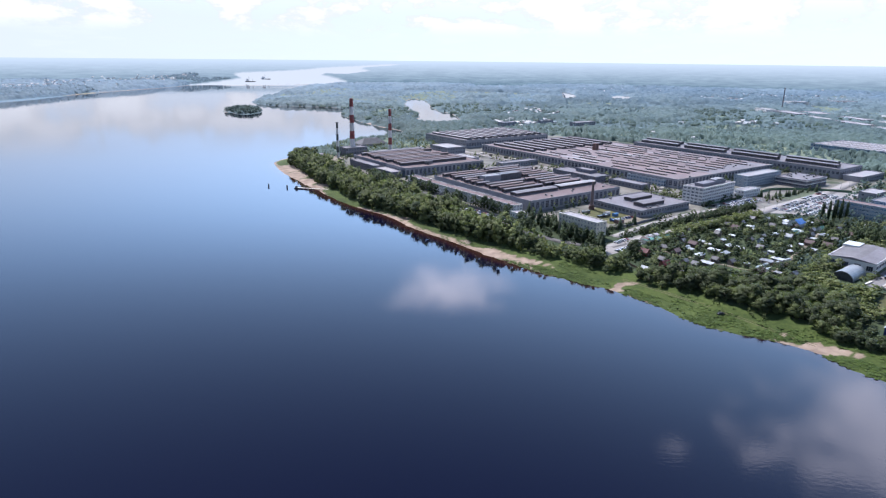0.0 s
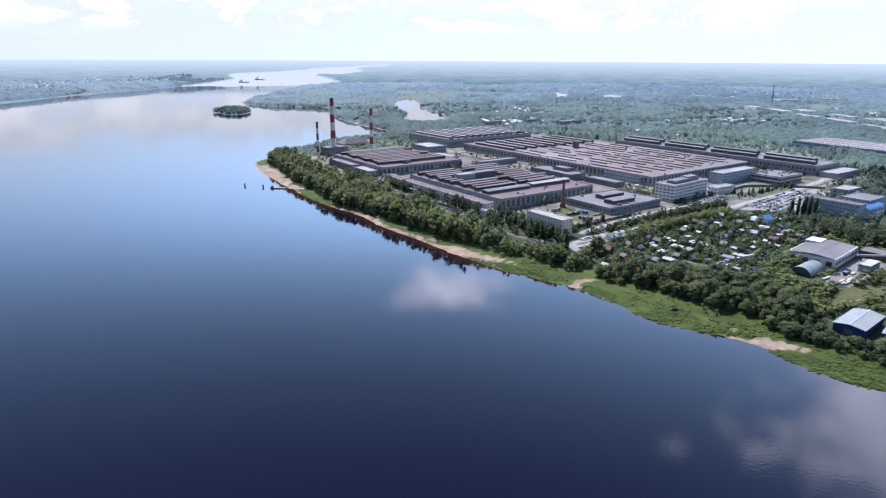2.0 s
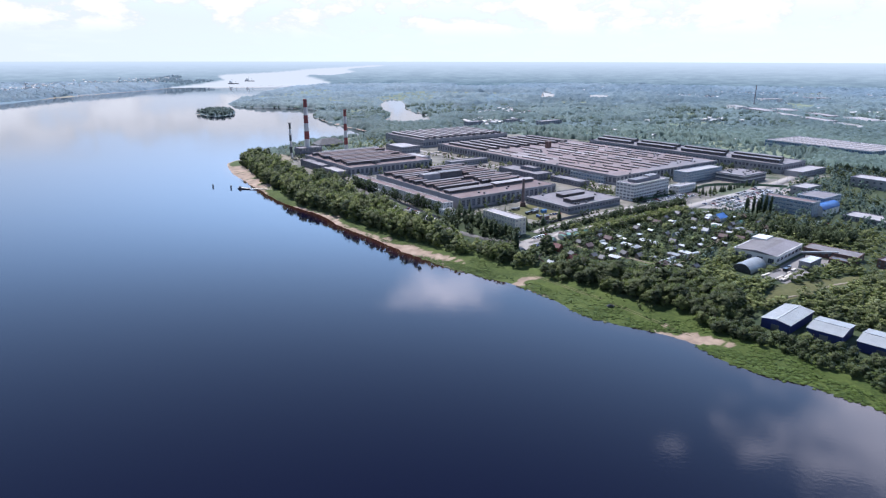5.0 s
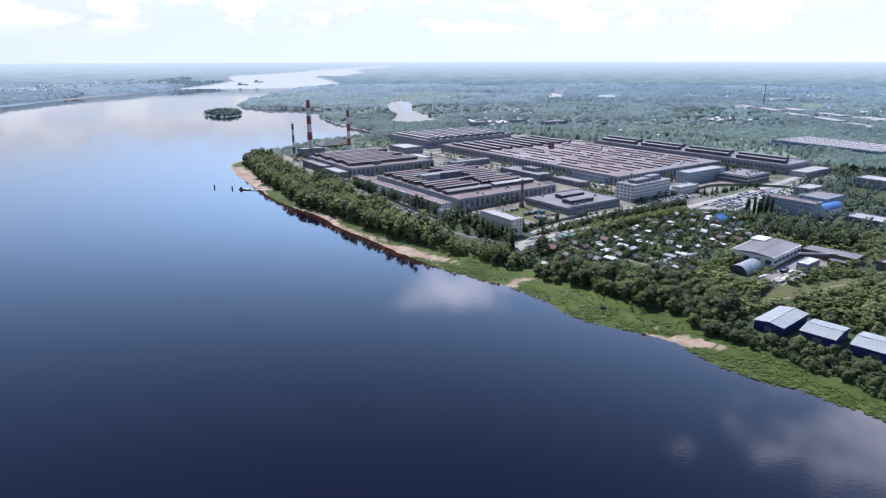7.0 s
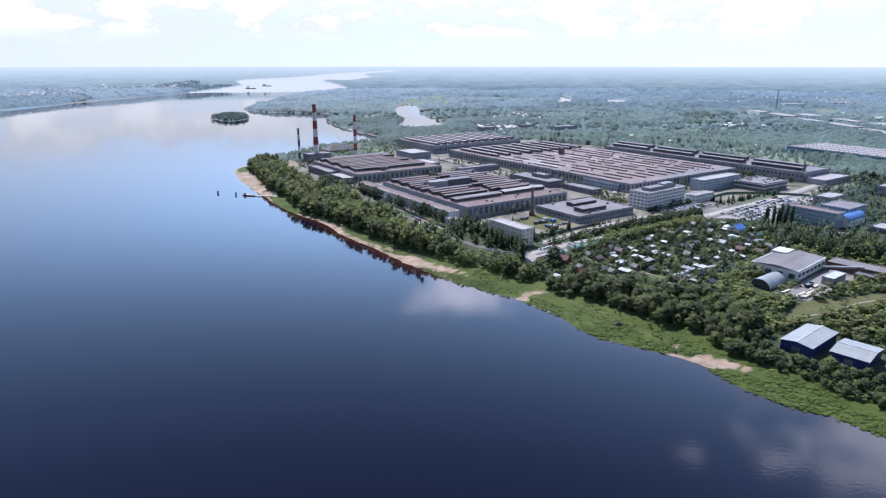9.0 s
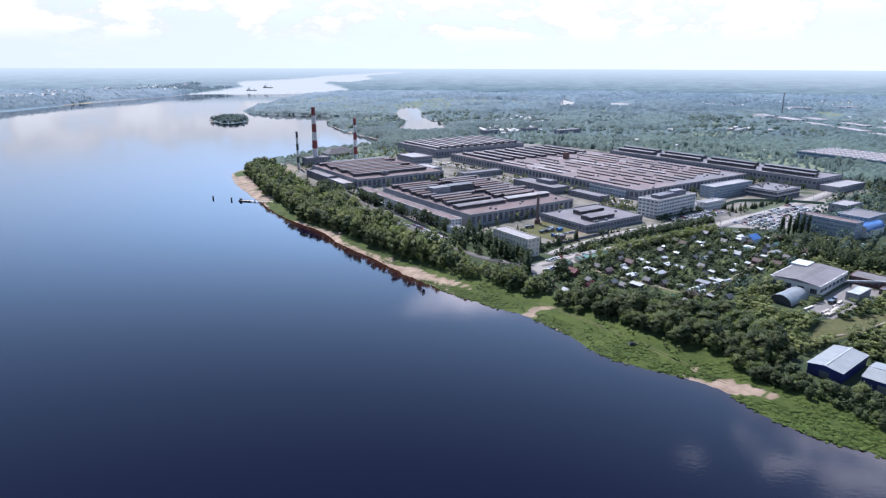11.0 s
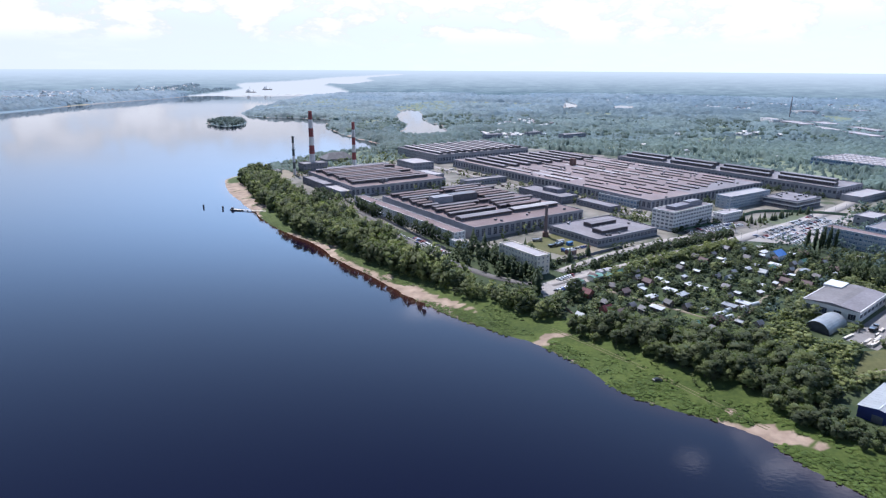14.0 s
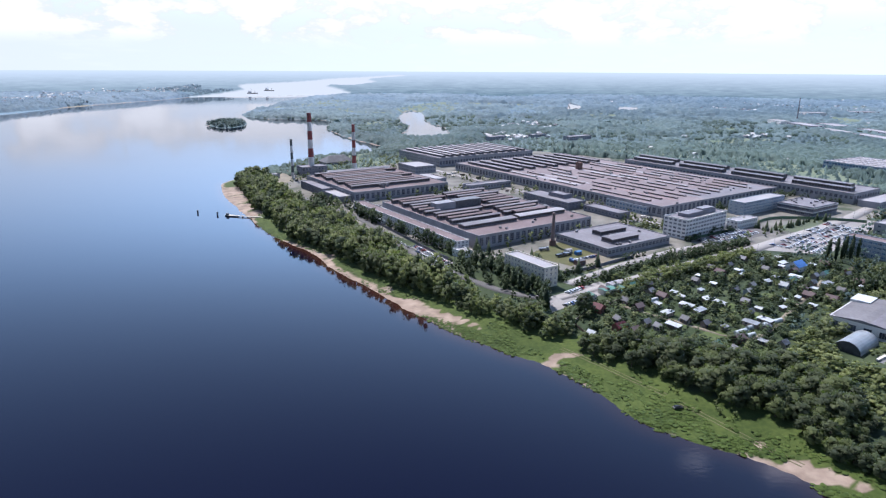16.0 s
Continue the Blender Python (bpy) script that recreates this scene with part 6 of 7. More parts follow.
zone([(150, 655), (205, 640), (330, 740), (430, 880), (520, 860), (480, 700), (380, 600), (300, 640), (255, 600)], 8.0, 56, 3, 8, 0.6, LEAF, "trees round the offices and car parks", "yard_trees", 0.5, STUFF_KINDS, 45)
zone([(234, 510), (252, 498), (268, 480), (302, 482), (302, 500), (276, 506), (260, 526), (246, 532)], 5.0, 61, 7.5, 12, 0.42, LEAF_DARK, "tall dark row of trees behind the warehouse", "trees", 0.9, STUFF_RICH)
zone([(238, 580), (300, 545), (345, 540), (300, 520), (262, 536)], 6.5, 57, 5, 9, 0.4, LEAF, "green trees behind the depot", "trees", 0.9, STUFF_RICH)

zone([(100, 650), (116, 634), (144, 652), (130, 678), (112, 672)], 6.0, 85, 3, 7, 0.75, LEAF, "green shrubs and young trees behind the workshop", "yard_trees", 0.8, STUFF_RICH)
zone([local_to_plan((156, 621), u, v) for u, v in ((-6, -8), (64, -5), (64, -2), (-6, -2))], 5.0, 59, 4, 7.5, 0.6, LEAF_DARK, "dark trees before the white office block", "avenue_trees", 0.85, STUFF_RICH)

def tree_row(line, step, jitter, lo, hi, wide, mat, label, seed):
    r = np.random.default_rng(seed)
    p = softened(line, step, 0, 1)
    p = np.vstack([p, p + np.array([2.6, -3.0])]) + r.normal(0, jitter, (2 * len(p), 2))
    p = p[clear(p[:, 0], p[:, 1])]
    h = r.uniform(lo, hi, len(p))
    stuff("avenue_trees", label, "trees", (p[:, 0], p[:, 1], h, h * wide * r.uniform(0.8, 1.2, len(p))), mat, STUFF_RICH, seed)


tree_row([(62, 497), (80, 508), (99, 530), (142, 567), (200, 616)], 3.6, 1.0, 4, 6.5, 0.40, LEAF_DARK, "dense dark row of trees beside the works road", 91)
tree_row([(90, 484), (110, 507), (136, 533), (190, 580)], 3.8, 0.8, 4.5, 7, 0.42, LEAF_LIGHT, "rounded light green hedge trees along the gardens", 92)

# woods on the plain, thinner and coarser with distance
def woods(d0, d1, spacing, lo, hi, wide, kinds, seed, a0=-47, a1=38):
    r = np.random.default_rng(seed)
    area = 0.5 * radians(a1 - a0) * (d1 * d1 - d0 * d0)
    n = int(area / spacing ** 2)
    d = np.sqrt(r.uniform(d0 * d0, d1 * d1, n))
    a = np.radians(r.uniform(a0, a1, n))
    x, y = CX + d * np.sin(a), CY + d * np.cos(a)
    ok = (inland(x, y) > 7) & clear(x, y) & ~inside(PLANT_AREA, x, y) & ~inside(ALLOTMENTS, x, y) & ~inside(DEPOT_GREEN, x, y) & ~inside(BELT, x, y) & ~inside(THICKET, x, y)
    ok &= ((drift(x, y, 150) * 0.6 + drift(x, y, 420) * 0.4) > 0.33) | (r.random(n) < 0.25)
    ok &= ~in_meadow(x, y) | (r.random(n) < 0.08)
    x, y = x[ok], y[ok]
    h = r.uniform(lo, hi, len(x)) * (0.7 + 0.6 * drift(x, y, 90))
    tone = drift(x, y, 190) + r.normal(0, 0.12, len(x))
    for sel, mat in ((tone < 0.5, LEAF_HAZED), (tone >= 0.5, LEAF_HAZED_LIGHT)):
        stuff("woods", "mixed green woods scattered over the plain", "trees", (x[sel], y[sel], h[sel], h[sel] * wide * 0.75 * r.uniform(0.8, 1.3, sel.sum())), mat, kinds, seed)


# two more distant leaf tones with painted haze, the second bluest and palest
LEAF_HAZED_LIGHT = foliage("leaf_hazed_light", (0.044, 0.078, 0.066), (0.100, 0.146, 0.112), (0.14, 0.19, 0.13), 0.2)
LEAF_HAZED_REACH = foliage("leaf_hazed_reach", (0.088, 0.148, 0.194), (0.140, 0.206, 0.246), (0.14, 0.20, 0.20), 0.25)


# even the nearer tones are shifted blue, as haze painted into the leaves
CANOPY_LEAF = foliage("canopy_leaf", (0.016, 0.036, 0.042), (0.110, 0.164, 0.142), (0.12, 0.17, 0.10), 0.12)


def paint_distance_haze(m, low, high):
    """Distance haze painted into the colour of far woods: blend towards a second pair of paler, bluer tones by the
    attribute far.
    """
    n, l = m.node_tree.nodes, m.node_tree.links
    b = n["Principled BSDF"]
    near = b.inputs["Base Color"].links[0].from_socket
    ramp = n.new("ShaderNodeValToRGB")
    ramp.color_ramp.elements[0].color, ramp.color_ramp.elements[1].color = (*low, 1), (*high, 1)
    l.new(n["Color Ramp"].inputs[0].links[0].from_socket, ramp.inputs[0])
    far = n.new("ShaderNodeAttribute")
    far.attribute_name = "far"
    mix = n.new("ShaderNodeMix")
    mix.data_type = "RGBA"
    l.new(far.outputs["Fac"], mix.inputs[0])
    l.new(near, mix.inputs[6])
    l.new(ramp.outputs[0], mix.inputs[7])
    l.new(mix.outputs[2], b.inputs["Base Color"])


paint_distance_haze(CANOPY_LEAF, (0.084, 0.150, 0.218), (0.205, 0.284, 0.345))


# far villages: place, houses, spread across and lengthwise
TOWN_SPOTS = [(-1830, 2150, 60, 80, 2.2), (-1880, 2500, 70, 90, 2.2), (-1840, 2850, 50, 80, 1.6), (-1790, 3100, 30, 60, 1.6)]
VILLAGE_SPOTS = [(287, 2890, 60, 50, 0.7), (565, 3115, 60, 70, 0.4), (675, 2640, 70, 45, 2.0), (-40, 1440, 60, 50, 1.1), (30, 1640, 40, 45, 1.4), (75, 1780, 30, 40, 0.8), (390, 3040, 30, 60, 0.6),
                 (1000, 2400, 90, 160, 1.0), (1150, 1900, 90, 140, 1.0), (900, 2900, 80, 200, 0.8), (1500, 2500, 80, 200, 0.8), (340, 1250, 14, 60, 1.0), (880, 1650, 70, 130, 0.8), (760, 2430, 40, 60, 0.8),
                 (485, 1495, 12, 20, 0.7)]

# two ponds far out on the plain
for outline in ([(140, 2770), (160, 2640), (180, 2525), (150, 2440), (131, 2375), (136, 2520)],
                [(302, 2450), (318, 2390), (345, 2385), (368, 2460), (366, 2530), (340, 2560), (312, 2520)]):
    p = softened(outline + outline[:1], 20, 0, 1)
    top = float(land_height(p[:, 0], p[:, 1]).max()) + 0.4
    middle = p.mean(0)
    p = np.vstack([middle, p])
    k = np.arange(1, len(p))
    fan = np.stack([np.zeros(len(k) - 1, int), k[:-1], k[1:]], -1)
    if np.cross(p[1] - middle, p[2] - middle) < 0:
        fan = fan[:, ::-1]
    pond = thing("pond", "small bright pond far out on the plain", "water", kind="structure", data=array_mesh("pond", np.column_stack([p, np.full(len(p), top)]), fan, POND))
    # the near shore is open meadow
    for ahead in (0, 70, 140):
        KEEP_OUT.append([tuple(q - np.array([0.12, 1.0]) * ahead) for q in middle + (p[1:] - middle) * 1.15])


def closed_woods(d0, d1, steps, turn, seed, a0=-47, a1=40):
    """Woods seen from afar as one uneven roof of crowns, open where the clearings lie."""
    r = np.random.default_rng(seed)
    d = d0 * (d1 / d0) ** np.linspace(0, 1, steps)
    a = np.radians(np.arange(a0, a1, turn))
    A, D = np.meshgrid(a, d)
    A = A + r.uniform(-0.35, 0.35, A.shape) * radians(turn)
    D = D * (1 + r.uniform(-0.35, 0.35, D.shape) * math.log(d1 / d0) / steps)
    x, y = (CX + D * np.sin(A)).ravel(), (CY + D * np.cos(A)).ravel()
    dist = D.ravel()
    s = inland(x, y)
    thick = drift(x, y, 150) * 0.5 + drift(x, y, 420) * 0.3 + drift(x, y, 45) * 0.2
    cover = np.clip((thick - 0.39) / 0.05, 0, 1) * np.clip((s - 4) / 12, 0, 1)
    for poly in (PLANT_AREA, ALLOTMENTS, DEPOT_GREEN, BELT, THICKET):
        cover *= ~inside(poly, x, y)
    cover *= clear(x, y)
    cover *= np.where((x < -150) & (x > -1200), np.clip((thick - 0.48) / 0.05, 0, 1), 1)
    cover *= ~in_meadow(x, y) | (r.random(len(x)) < 0.10)
    for vx, vy, _, wide, tall in TOWN_SPOTS + VILLAGE_SPOTS:
        cover *= (np.hypot((x - vx) / wide, (y - vy) / (wide * tall)) > 1.1) | (r.random(len(x)) < 0.45)
    lone = (r.random(len(x)) < 0.10) & (s > 8) & (cover < 0.1) & clear(x, y) & ~inside(PLANT_AREA, x, y)
    h = (2.5 + 5.5 * drift(x, y, 60) + 3.0 * drift(x, y, 17) + r.uniform(-2.4, 2.4, len(x)) * np.interp(dist, [900, 3000], [1.5, 2.6])) * cover
    h = np.where(lone, r.uniform(2.5, 6, len(x)), h)
    z = land_height(x, y, s) + np.where(h > 0.3, h, -1.2)
    i = np.arange(len(x)).reshape(A.shape)
    q = np.stack([i[:-1, :-1], i[1:, :-1], i[1:, 1:], i[:-1, 1:]], -1).reshape(-1, 4)
    q = q[(h > 0.3)[q].any(1)]
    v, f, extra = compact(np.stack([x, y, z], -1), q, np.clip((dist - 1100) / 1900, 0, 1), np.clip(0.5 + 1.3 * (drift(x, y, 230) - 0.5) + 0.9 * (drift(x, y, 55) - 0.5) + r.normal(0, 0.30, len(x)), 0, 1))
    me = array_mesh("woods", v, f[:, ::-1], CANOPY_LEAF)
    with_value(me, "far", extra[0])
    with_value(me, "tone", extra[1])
    thing("woods", "closed green woods with clearings over the plain", "trees", kind="stuff", data=me)


def canopy(seed, n, leaves):
    """A small group of crowns that stand down to the ground."""
    r = np.random.default_rng(seed)
    a = r.uniform(0, 6.28) + np.arange(n) * 6.28 / n
    c = np.stack([0.2 * np.cos(a), 0.2 * np.sin(a), r.uniform(0.36, 0.5, n)], -1)
    v, f, o = clumps(r, c, r.uniform(0.20, 0.28, n), ICO1, leaves, 0.12, 1.9)
    o = o + np.array([0, 0, 1.4])
    return v, f, o / np.linalg.norm(o, axis=1, keepdims=True)


MID_KINDS = [canopy(120 + i, 3, 14) for i in range(6)]


def raised(kind, much):
    """The same shape with its leaves turned further up to the light."""
    v, f, o = kind
    o = o + np.array([0, 0, much])
    return v, f, o / np.linalg.norm(o, axis=1, keepdims=True)


TUFT_KINDS = [raised(broad_crown(160 + i, 1.0, 0.36, 2, 9, ICO1, 0.1), 2.2) for i in range(6)]
woods(330, 900, 10.5, 5, 10, 0.42, STUFF_KINDS, 61, 20, 42)
woods(880, 1250, 12.5, 4, 9, 0.8, MID_KINDS, 62)
woods(1250, 1900, 19.0, 4, 10, 0.9, MID_KINDS, 66)
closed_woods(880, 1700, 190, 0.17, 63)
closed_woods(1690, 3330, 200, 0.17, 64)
zone([tuple(p) for p in ISLES[0]], 9.0, 65, 7, 12, 0.6, LEAF_HAZED, "dense trees covering the small island", "island_trees", 1.0, STUFF_KINDS)
zone([tuple(p) for p in softened(BAY, 40, 0, 1)[:60]] + [(-420, 1900), (-600, 1900)], 14.0, 66, 4, 8, 1.0, LEAF_HAZED, "woods on the point", "woods", 0.8, MID_KINDS)

bank = np.array(LEFT_BANK[4:11], float)
zone([tuple(q) for q in bank + np.array([-14, 0])] + [tuple(q) for q in (bank + np.array([-250, 0]))[::-1]], 14.0, 67, 8, 14, 0.6, LEAF_HAZED_REACH, "dark woods on the far bank bluff", "woods", 0.75, MID_KINDS, 110)

# rows of poplars and spruces
def lone_tree(name, label, cv, cf, cn, mat, h, r, x, y, group, s=1.0):
    root = thing(name, label, "tree", pose(x, y, ground_at(x, y)), group)
    part("trunk", trunk_mesh(h, r, 3), root)
    part("crown", array_mesh("crown", cv, cf, mat, True, cn), root)
    return root


cv, cf, cn = column_crown(5, 15, 2.3, 14, 220)
poplar = lone_tree("poplar", "tall dark columnar poplar", cv, cf, cn, LEAF_DARK, 15, 0.3, 44, 450, "poplars")
rng = random.Random(4)
for i in range(9):
    x, y = 246 + i * 2.8 + rng.uniform(-0.7, 0.7), 577 + i * 0.9 + (i % 2) * 4
    t = copy_thing(poplar, pose(x, y, ground_at(x, y), 0, 0, rng.uniform(0, 360)))
    t.scale = (0.62, 0.62, rng.uniform(0.95, 1.25))
cv, cf, cn = spruce_crown(6, 9, 2.3)
spruce = lone_tree("spruce", "young dark green spruce on the lawn", cv, cf, cn, LEAF_DARK, 9, 0.18, 233, 668, "spruces")
for i in range(26):
    if i < 16:
        x, y = 240 + i * 4.2 + rng.uniform(-2, 2), 668 + i * 3.6 + rng.uniform(-4, 4)
    else:
        x, y = 214 + (i - 16) * 2.2 + rng.uniform(-2, 2), 690 - (i - 16) * 3.2 + rng.uniform(-3, 3)
    t = copy_thing(spruce, pose(x, y, ground_at(x, y), 0, 0, rng.uniform(0, 360)))
    k = rng.uniform(0.5, 1.05)
    t.scale = (k, k, k)
for x, y in ((34, 540), (28, 533), (2, 556), (-8, 566), (14, 520), (20, 512), (38, 500), (52, 506), (66, 520), (80, 536)):
    t = copy_thing(spruce, pose(x, y, ground_at(x, y), 0, 0, rng.uniform(0, 360)))
    t.scale = (1.2, 1.2, 1.3)

# reeds and tufts on the meadow
def tufts(count, seed):
    r = np.random.default_rng(seed)
    line = np.array(NEAR_SHORE[6:] + NEAR_SHORE_ON[:5], float)
    t = r.uniform(0, len(line) - 1.001, count)
    i = t.astype(int)
    p = line[i] + (line[i + 1] - line[i]) * (t - i)[:, None]
    p += r.uniform(-2, 26, (count, 1)) * np.array([0.74, 0.67]) + r.normal(0, 2, (count, 2))
    s = inland(p[:, 0], p[:, 1])
    ok = (s > 2.0) & (s < 30) & (on_beach(p[:, 0], p[:, 1]) < -3) & (drift(p[:, 0], p[:, 1], 20) + r.normal(0, 0.07, count) > 0.46) & clear(p[:, 0], p[:, 1])
    p, s = p[ok], s[ok]
    h = r.uniform(0.08, 0.22, len(p))
    stuff("meadow_tufts", "green reeds and grass tufts on the shore meadow", "grass", (p[:, 0], p[:, 1], h, r.uniform(1.8, 3.8, len(p))), REED, TUFT_KINDS, seed)


tufts(2400, 71)


def reed_bed(count, seed):
    """Tall reeds close along the water's edge."""
    r = np.random.default_rng(seed)
    line = softened(NEAR_SHORE[14:] + NEAR_SHORE_ON[:5], 3, 0, 1)
    p = line[r.integers(0, len(line) - 1, count)] + r.uniform(-3, 15, (count, 1)) * np.array([0.74, 0.67]) + r.normal(0, 1.5, (count, 2))
    s = inland(p[:, 0], p[:, 1])
    ok = (s > 0.2) & (s < 11) & (drift(p[:, 0], p[:, 1], 22) + r.normal(0, 0.06, count) > 0.40) & clear(p[:, 0], p[:, 1])
    ok &= on_beach(p[:, 0], p[:, 1]) < -3
    p = p[ok]
    stuff("reed_bed", "dense tall green reeds along the water edge", "reeds", (p[:, 0], p[:, 1], r.uniform(0.16, 0.5, len(p)), r.uniform(1.4, 3.2, len(p))), REED, TUFT_KINDS, seed)


reed_bed(3000, 74)
zone([(146, 324), (172, 301), (199, 270), (225, 243), (250, 212), (256, 224), (234, 262), (212, 290), (190, 312), (165, 333)], 3.7, 72, 2.4, 4.4, 0.8, LEAF_DARK, "dense low trees before the metal sheds", "shore_scrub", 0.9)
zone([(57, 404), (70, 388), (100, 362), (120, 342), (124, 348), (104, 370), (72, 396)], 4.5, 73, 1.5, 3.4, 0.6, LEAF_LIGHT, "low bushes at the foot of thicket", "meadow_bushes", 0.5)


# ---- vehicles ----
def car(paint, label, van=False):
    root = thing("car", label, "car", group="parked cars")
    b = Build()
    L, W, H = (4.9, 1.9, 1.05) if van else (4.4, 1.75, 0.85)
    prof = [(-L / 2, 0.35), (L / 2, 0.35), (L / 2, H * 0.75), (L / 2 - 0.9, H), (-L / 2 + 0.3, H), (-L / 2, H * 0.85)]
    b.solid([(x, -W / 2, z) for x, z in prof], [(x, W / 2, z) for x, z in prof])
    part("body", b.mesh("body", paint), root)
    b = Build()
    h2 = 1.95 if van else 1.45
    b.solid([(-L / 2 + 0.4, -W / 2 + 0.08, H), (L / 2 - 1.2, -W / 2 + 0.08, H), (L / 2 - 1.2, W / 2 - 0.08, H), (-L / 2 + 0.4, W / 2 - 0.08, H)],
            [(-L / 2 + 0.8, -W / 2 + 0.25, h2 - 0.06), (L / 2 - 1.9, -W / 2 + 0.25, h2 - 0.06), (L / 2 - 1.9, W / 2 - 0.25, h2 - 0.06), (-L / 2 + 0.8, W / 2 - 0.25, h2 - 0.06)])
    part("glasshouse", b.mesh("glasshouse", CAR_GLASS), root)
    b = Build()
    b.box(-L / 2 + 0.78, L / 2 - 1.88, -W / 2 + 0.23, W / 2 - 0.23, h2 - 0.06, h2)
    part("roof", b.mesh("roof", paint), root)
    for x in (-L / 2 + 0.8, L / 2 - 0.85):
        for y in (-W / 2 + 0.1, W / 2 - 0.1):
            b = Build()
            ring = [(x + 0.33 * math.cos(2 * math.pi * i / 10), 0.33 + 0.33 * math.sin(2 * math.pi * i / 10)) for i in range(10)]
            b.solid([(p, y - 0.1, q) for p, q in ring], [(p, y + 0.1, q) for p, q in ring])
            wheel = part("wheel", b.mesh("wheel", RUBBER), root)
            b = Build()
            out = 0.105 if y > 0 else -0.105
            ring = [(x + 0.2 * math.cos(2 * math.pi * i / 8), 0.33 + 0.2 * math.sin(2 * math.pi * i / 8)) for i in range(8)]
            b.solid([(p, y + min(out, 0), q) for p, q in ring], [(p, y + max(out, 0), q) for p, q in ring])
            part("rim", b.mesh("rim", METAL), wheel)
    return root


CARS = [car(p, label, van) for p, label, van in zip(CAR_PAINTS, ("white hatchback parked on asphalt", "silver saloon parked on asphalt", "black saloon parked on asphalt", "dark blue saloon parked on asphalt", "dark red hatchback parked on asphalt", "grey van parked on asphalt"), (0, 0, 0, 0, 0, 1))]
placed = set()


def park(x, y, turn):
    k = rng.choice((0, 0, 0, 0, 0, 1, 1, 1, 1, 2, 2, 3, 4, 5))
    m = pose(x, y, ground_at(x, y) + 0.16, 0, 0, turn)
    if k in placed:
        copy_thing(CARS[k], m)
    else:
        placed.add(k)
        CARS[k].matrix_basis = m


rng = random.Random(12)
for row in range(4):
    for i in range(24):
        u, v = 6 + i * 3.0, 4 + row * 5.8
        x, y = 165 + 0.72 * u - 0.69 * (v - 6), 604 + 0.69 * u + 0.72 * (v - 6)
        if rng.random() < 0.72 and inside([(163, 620), (176, 603), (238, 660), (224, 676)], np.array([x]), np.array([y]))[0]:
            park(x, y, GRID + 90 + rng.uniform(-4, 4) + rng.choice((0, 180)))
for row in range(7):
    for i in range(36):
        u, v = 4 + i * 3.2, row * 6.6
        x, y = 226 + 0.66 * u + 0.72 * (v - 18) * 0.9, 606 + 0.75 * u - 0.69 * (v - 18) * 0.9
        if rng.random() < 0.48 and inside([(208, 602), (250, 597), (346, 716), (320, 730)], np.array([x]), np.array([y]))[0]:
            park(x, y, 49 + 90 + rng.uniform(-4, 4))
for i in range(9):
    park(56 + i * 2.4 * 0.66, 458 + i * 2.4 * 0.75, 140 + rng.uniform(-6, 6))
for i in range(6):
    park(64 + i * 2.6 * 0.66 - 6, 474 + i * 2.6 * 0.75 + 6, 140 + rng.uniform(-6, 6))
for i in range(7):
    park(66 + i * 2.6, 549 + i * 1.9, 130 + rng.uniform(-10, 10))
for i in range(12):
    park(270 + i * 3.1, 566 - i * 1.2, 60 + rng.uniform(-8, 8))
for i in range(16):
    p = (-30 - i * 4.6, 516 + i * 5.8)
    if i % 4 != 3:
        park(p[0] + 6, p[1] + 3, 128 + rng.uniform(-8, 8))
for i in range(19):
    if i % 7 != 5:
        park(-26 - i * 1.66, 531 + i * 2.08, 38 + rng.uniform(-4, 4))
dark_van = copy_thing(CARS[2], pose(99.2, 351.7, ground_at(99.2, 351.7), 0, 0, 20))
tagged(dark_van, "dark saloon standing alone on the meadow")

# ---- river things ----
def mooring(x, y):
    root = thing("mooring_dolphin", "dark steel mooring dolphin standing in the river", "dolphin", pose(x, y, 0), "mooring dolphins")
    b = Build()
    for i in range(7):
        a = 2 * math.pi * i / 7
        b.tube(0.55 * math.cos(a), 0.55 * math.sin(a), -3, 2.6, 0.26, 0.22, 8)
    part("pile", b.mesh("pile", STEEL_DARK), root)
    b = Build()
    b.tube(0, 0, 2.3, 2.9, 0.95, 0.9, 12)
    part("cap", b.mesh("cap", STEEL_DARK), root)


mooring(-296, 670)
mooring(-273, 666)
barge = thing("pontoon", "dark flat landing pontoon moored off the sandy tip", "pontoon", pose(-258, 663.5, 0, 0, 0, -8))
b = Build()
b.solid([(-5, -1.9, -0.5), (7, -1.9, -0.5), (7, 1.9, -0.5), (-5, 1.9, -0.5)], [(-5.5, -2.1, 0.9), (7.4, -2.1, 0.9), (7.4, 2.1, 0.9), (-5.5, 2.1, 0.9)])
part("hull", b.mesh("hull", STEEL_DARK), barge)
b = Build()
b.box(-5.3, 7.2, -2.0, 2.0, 0.9, 1.05)
part("deck", b.mesh("deck", PALE_TIMBER), barge)
b = Build()
b.box(-4.5, -2.5, -1.0, 1.0, 1.05, 2.8)
part("hut", b.mesh("hut", METAL_DARK), barge)
pier = thing("pier", "narrow weathered boat landing from sand to pontoon", "pier", pose(-250, 662, 0, 0, 0, -4))
b = Build()
b.box(0, 26, -1.1, 1.1, 0.9, 1.15)
part("deck", b.mesh("deck", PALE_TIMBER), pier)
for i in range(6):
    b = Build()
    b.box(i * 5 + 0.2, i * 5 + 0.5, -1.0, 1.0, -1.5, 0.9)
    part("trestle", b.mesh("trestle", WOOD), pier)


